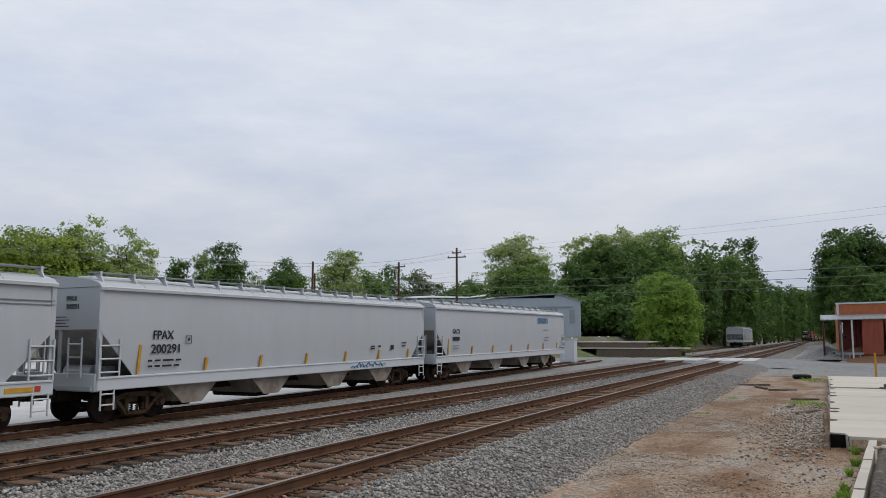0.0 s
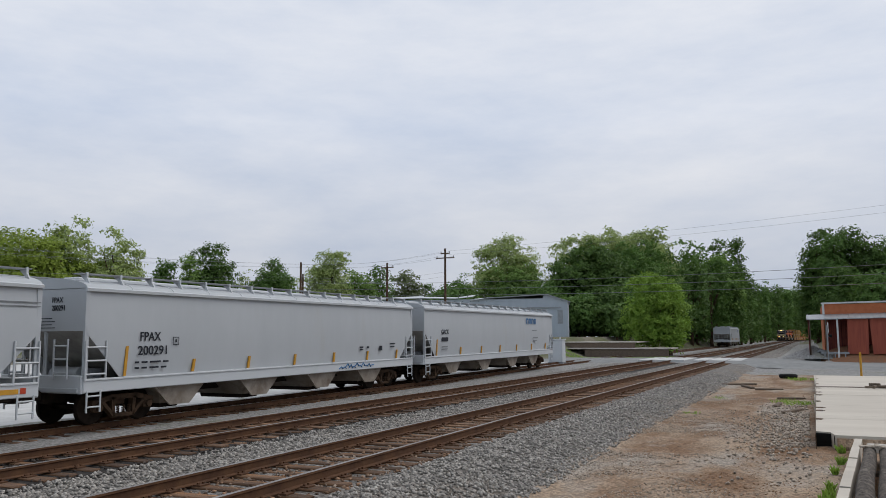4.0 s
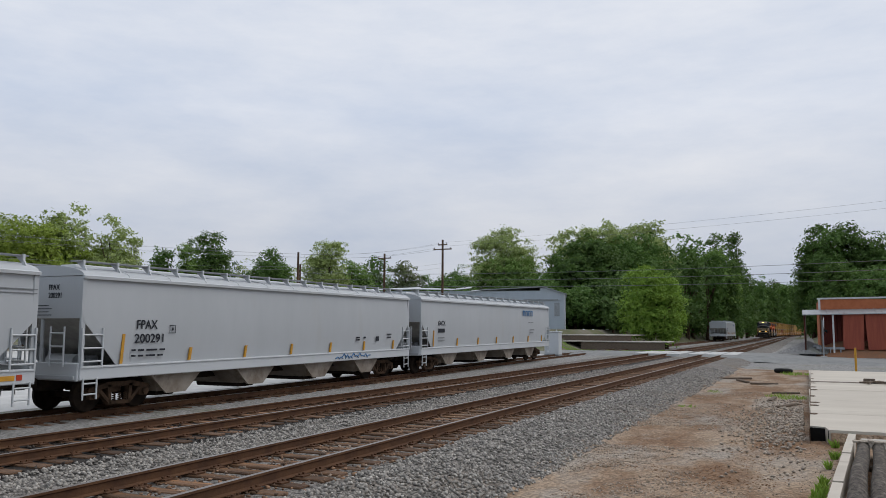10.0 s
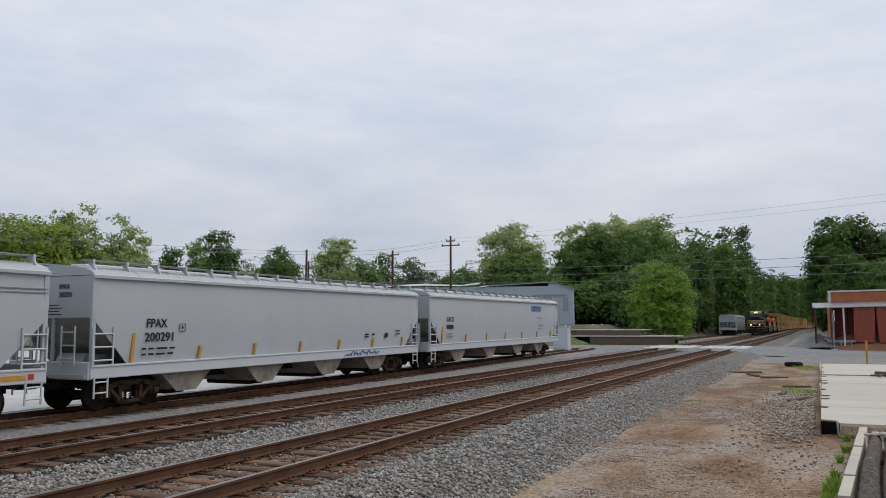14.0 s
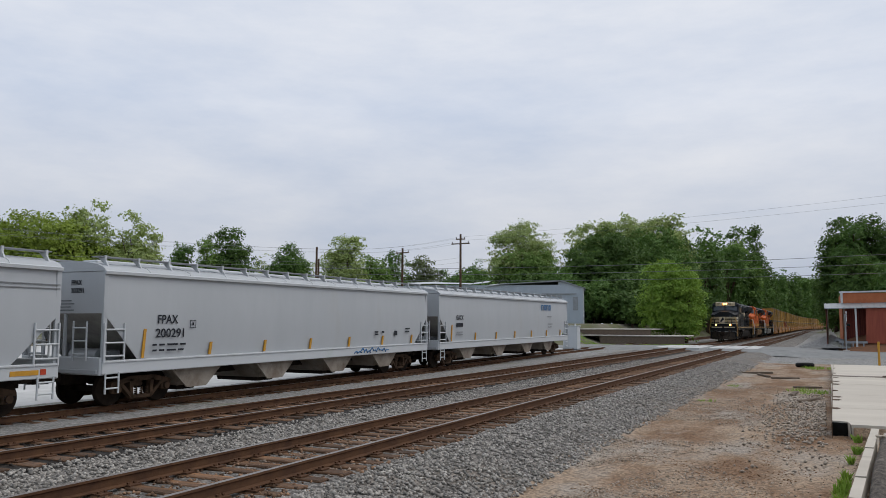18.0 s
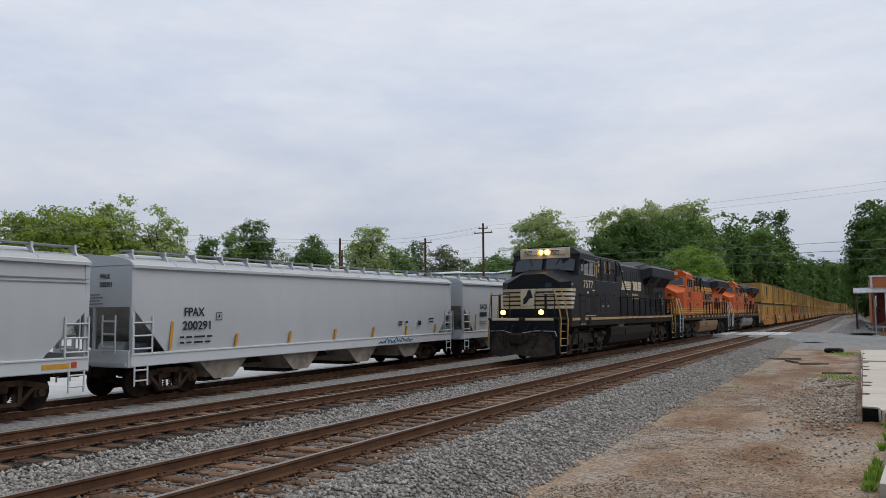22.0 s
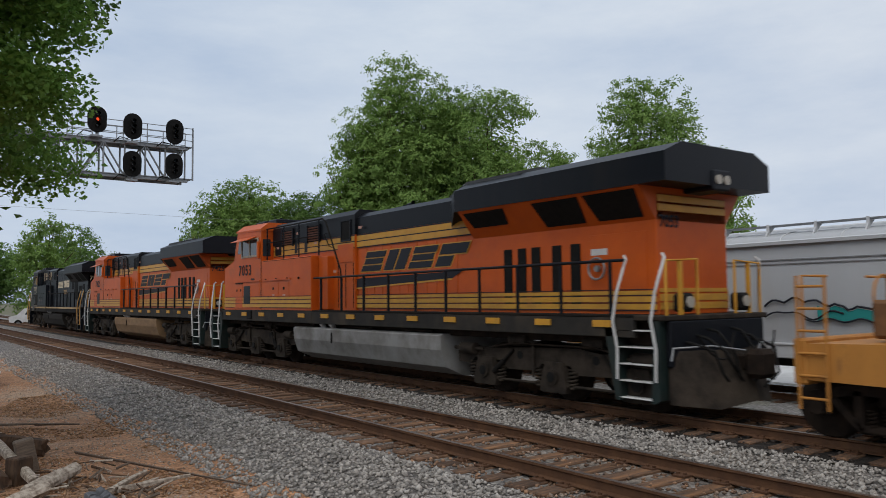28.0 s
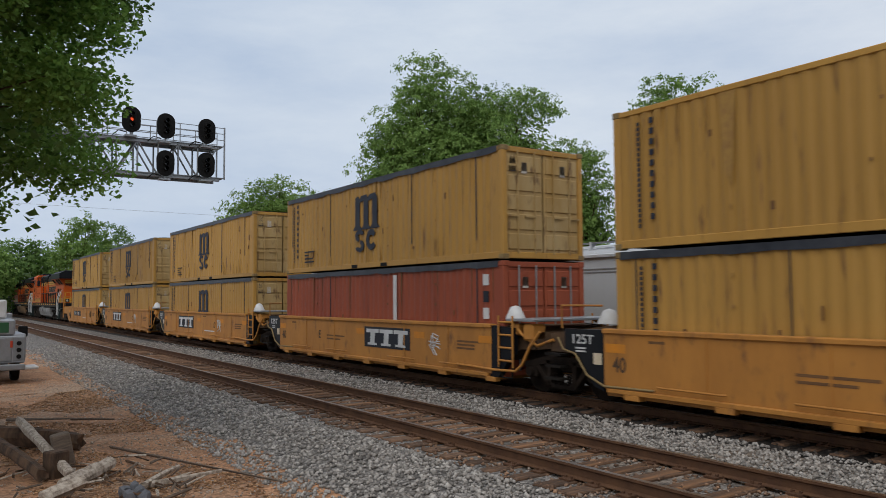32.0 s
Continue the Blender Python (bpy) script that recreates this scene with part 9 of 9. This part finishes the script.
# ---- loose ballast stones ----
def stones(name, count, seed, region, size, label, mat="stone", long=1.0):
    rng = np.random.default_rng(seed)
    base = np.array([(1, 0, 0), (-1, 0, 0), (0, 1, 0), (0, -1, 0), (0, 0, 1), (0, 0, -1)], float)
    faces = np.array([(0, 2, 4), (2, 1, 4), (1, 3, 4), (3, 0, 4), (2, 0, 5), (1, 2, 5), (3, 1, 5), (0, 3, 5)])
    p = region(rng, count)
    n = len(p)
    j = base[None] * rng.uniform(0.6, 1.25, (n, 6, 1)) * (size * rng.uniform(0.55, 1.35, (n, 1, 1))) * np.array([long, 1.0 / long, 0.75 / long]) + rng.normal(0, 0.12, (n, 6, 3)) * size
    a = rng.uniform(0, 6.283, n)
    t = rng.uniform(-0.7, 0.7, n)
    c, s, ct, st = np.cos(a), np.sin(a), np.cos(t), np.sin(t)
    x, y, z = j[..., 0], j[..., 1], j[..., 2]
    y, z = y * ct[:, None] - z * st[:, None], y * st[:, None] + z * ct[:, None]
    j = np.stack([x * c[:, None] - y * s[:, None], x * s[:, None] + y * c[:, None], z], 2)
    v = (j + p[:, None]).reshape(-1, 3)
    f = (np.arange(n)[:, None, None] * 6 + faces[None]).reshape(-1, 3)
    me = bpy.data.meshes.new(name)
    me.vertices.add(len(v))
    me.vertices.foreach_set("co", v.ravel())
    me.loops.add(f.size)
    me.loops.foreach_set("vertex_index", f.ravel())
    me.polygons.add(len(f))
    me.polygons.foreach_set("loop_start", np.arange(0, f.size, 3))
    me.polygons.foreach_set("loop_total", np.full(len(f), 3))
    me.update()
    me.materials.append(M[mat])
    return tagged(new(name, me), label, "ballast" if "stone" in mat else "debris", kind="stuff")


def bed(x0, x1, y0, y1, near=0.0):
    def region(rng, n):
        y = rng.uniform(y0, y1, n)
        x = rng.uniform(x0, x1, n)
        if near:
            keep = rng.uniform(0, 1, n) < 1 / (1 + (np.abs(y) / near) ** 2)
            x, y = x[keep], y[keep]
        b = 0.0135 * np.maximum(0, y - 18)
        return np.array([(u + d, w, ground_z(u + d, w) + 0.012) for u, w, d in zip(x, y, b)])
    return region


stones("ballast_stones", 58000, 1, bed(-5.95, -3.9, -42, 48, 17), 0.038, "loose grey ballast stones on the shoulder")
stones("ballast_stones", 40000, 2, bed(-10.35, -8.75, -42, 48, 17), 0.036, "loose grey ballast stones between the tracks")
stones("ballast_stones", 22000, 3, bed(-8.75, -5.95, -42, 48, 15), 0.036, "brown-stained ballast stones between the ties", "dirtystone")
# Darkened stones lie where the train shades the far main.
stones("ballast_stones", 9000, 6, bed(-13.4, -10.3, -40, 48, 18), 0.038, "ballast stones of the far main, darkened for train shade", "shadestone")


def strewn(rng, n):
    y = rng.uniform(-28, 34, n)
    y = y[(y > -7.5) | (rng.uniform(0, 1, n) < 0.30)]
    n = len(y)
    x = -4.3 + np.abs(rng.normal(0, 2.0, n))
    k = rng.uniform(0, 1, n) < 1 / (1 + (np.abs(y) / 16) ** 2)
    return np.array([(u, w, ground_z(u, w) + 0.004) for u, w in zip(x[k], y[k]) if u < 3 and (w < -6 or noise.noise((u * 0.5, w * 0.3, 4)) > -0.12)])


def rubble(rng, n):
    x, y = -0.02 - np.abs(rng.normal(0, 0.75, n)), rng.normal(23.5, 3.4, n)
    return np.array([(u, w, ground_z(u, w) + 0.02) for u, w in zip(x, y)])


def litter(rng, n):
    y, x = rng.uniform(4, 40, n), rng.uniform(-3.4, 2.4, n)
    k = (np.array([noise.noise((u * 0.55, w * 0.33, 11)) for u, w in zip(x, y)]) > 0.16) & (rng.uniform(0, 1, n) < 1 / (1 + (y / 16) ** 2))
    return np.array([(u, w, ground_z(u, w) + 0.003) for u, w in zip(x[k], y[k])])


def chips(rng, n):
    y, x = rng.uniform(-24, -7.5, n), rng.uniform(-4.2, 0.5, n)
    k = np.array([noise.noise((u * 0.8, w * 0.5, 2)) for u, w in zip(x, y)]) > -0.05
    return np.array([(u, w, ground_z(u, w) + 0.006) for u, w in zip(x[k], y[k])])


M["chip"] = material("wood_chips", (0.46, 0.265, 0.135), 0.9, second=(0.24, 0.125, 0.065), scale=6, island=0.5)
M["clod"] = material("earth_clods", (0.36, 0.275, 0.205), 0.95, second=(0.27, 0.20, 0.145), scale=6, island=0.3)
M["leaflitter"] = material("dead_leaf_litter", (0.32, 0.17, 0.085), 0.95, second=(0.21, 0.12, 0.068), scale=6, island=0.3)
stones("leaf_litter", 44000, 14, litter, 0.013, "red-brown leaf litter strewn over the dirt", "leaflitter", 1.6)
stones("wood_chips", 22000, 9, chips, 0.026, "bark chips and leaf litter on the clay", "chip", 1.7)
stones("earth_clods", 17000, 10, strewn, 0.022, "crumbs of dry earth on the dirt", "clod")

M["pebble"] = material("dusty_pebbles", (0.47, 0.40, 0.33), 0.9, second=(0.35, 0.285, 0.225), scale=6, island=0.35)
stones("rubble", 1500, 15, rubble, 0.042, "broken grey stones heaped beside the slabs", "pebble")
stones("strewn_stones", 60000, 4, strewn, 0.019, "small dusty pebbles strewn over the dirt", "pebble")

# ---- tracks: rails on timber ties ----
build_track("track_1", T1, level, -1200, 700, -54, 56, "near main line of rusty rails on timber ties")
build_track("track_2", T2, level, -1200, 700, -54, 62, "far main line of rusty rails on timber ties")
build_track("track_3", T3, siding, -1200, 195, -2, 66, "siding of rusty rails on old timber ties")


# ---- what moves: the train ----
def nose(t):
    """Where the front coupler is along the line at t seconds."""
    d, e = t - 24.0, max(0.0, t - 26.5)
    late = 0.1132 * e * e if e < 2 else 0.453 * (e - 1)
    return -5.89 - 17.18 * d + 0.027 * d * d - late


def motions():
    for ob, back, length, *lift in VEHICLES:
        rows = []
        for t in range(0, 33):
            s = nose(t) + back
            x0, x1 = T2 + bend(s), T2 + bend(s + length)
            rows.append((t, Matrix.Translation((x0, s, sum(lift))) @ Matrix.Rotation(math.atan2(x0 - x1, length), 4, "Z")))
        walk(ob, rows)


motions()
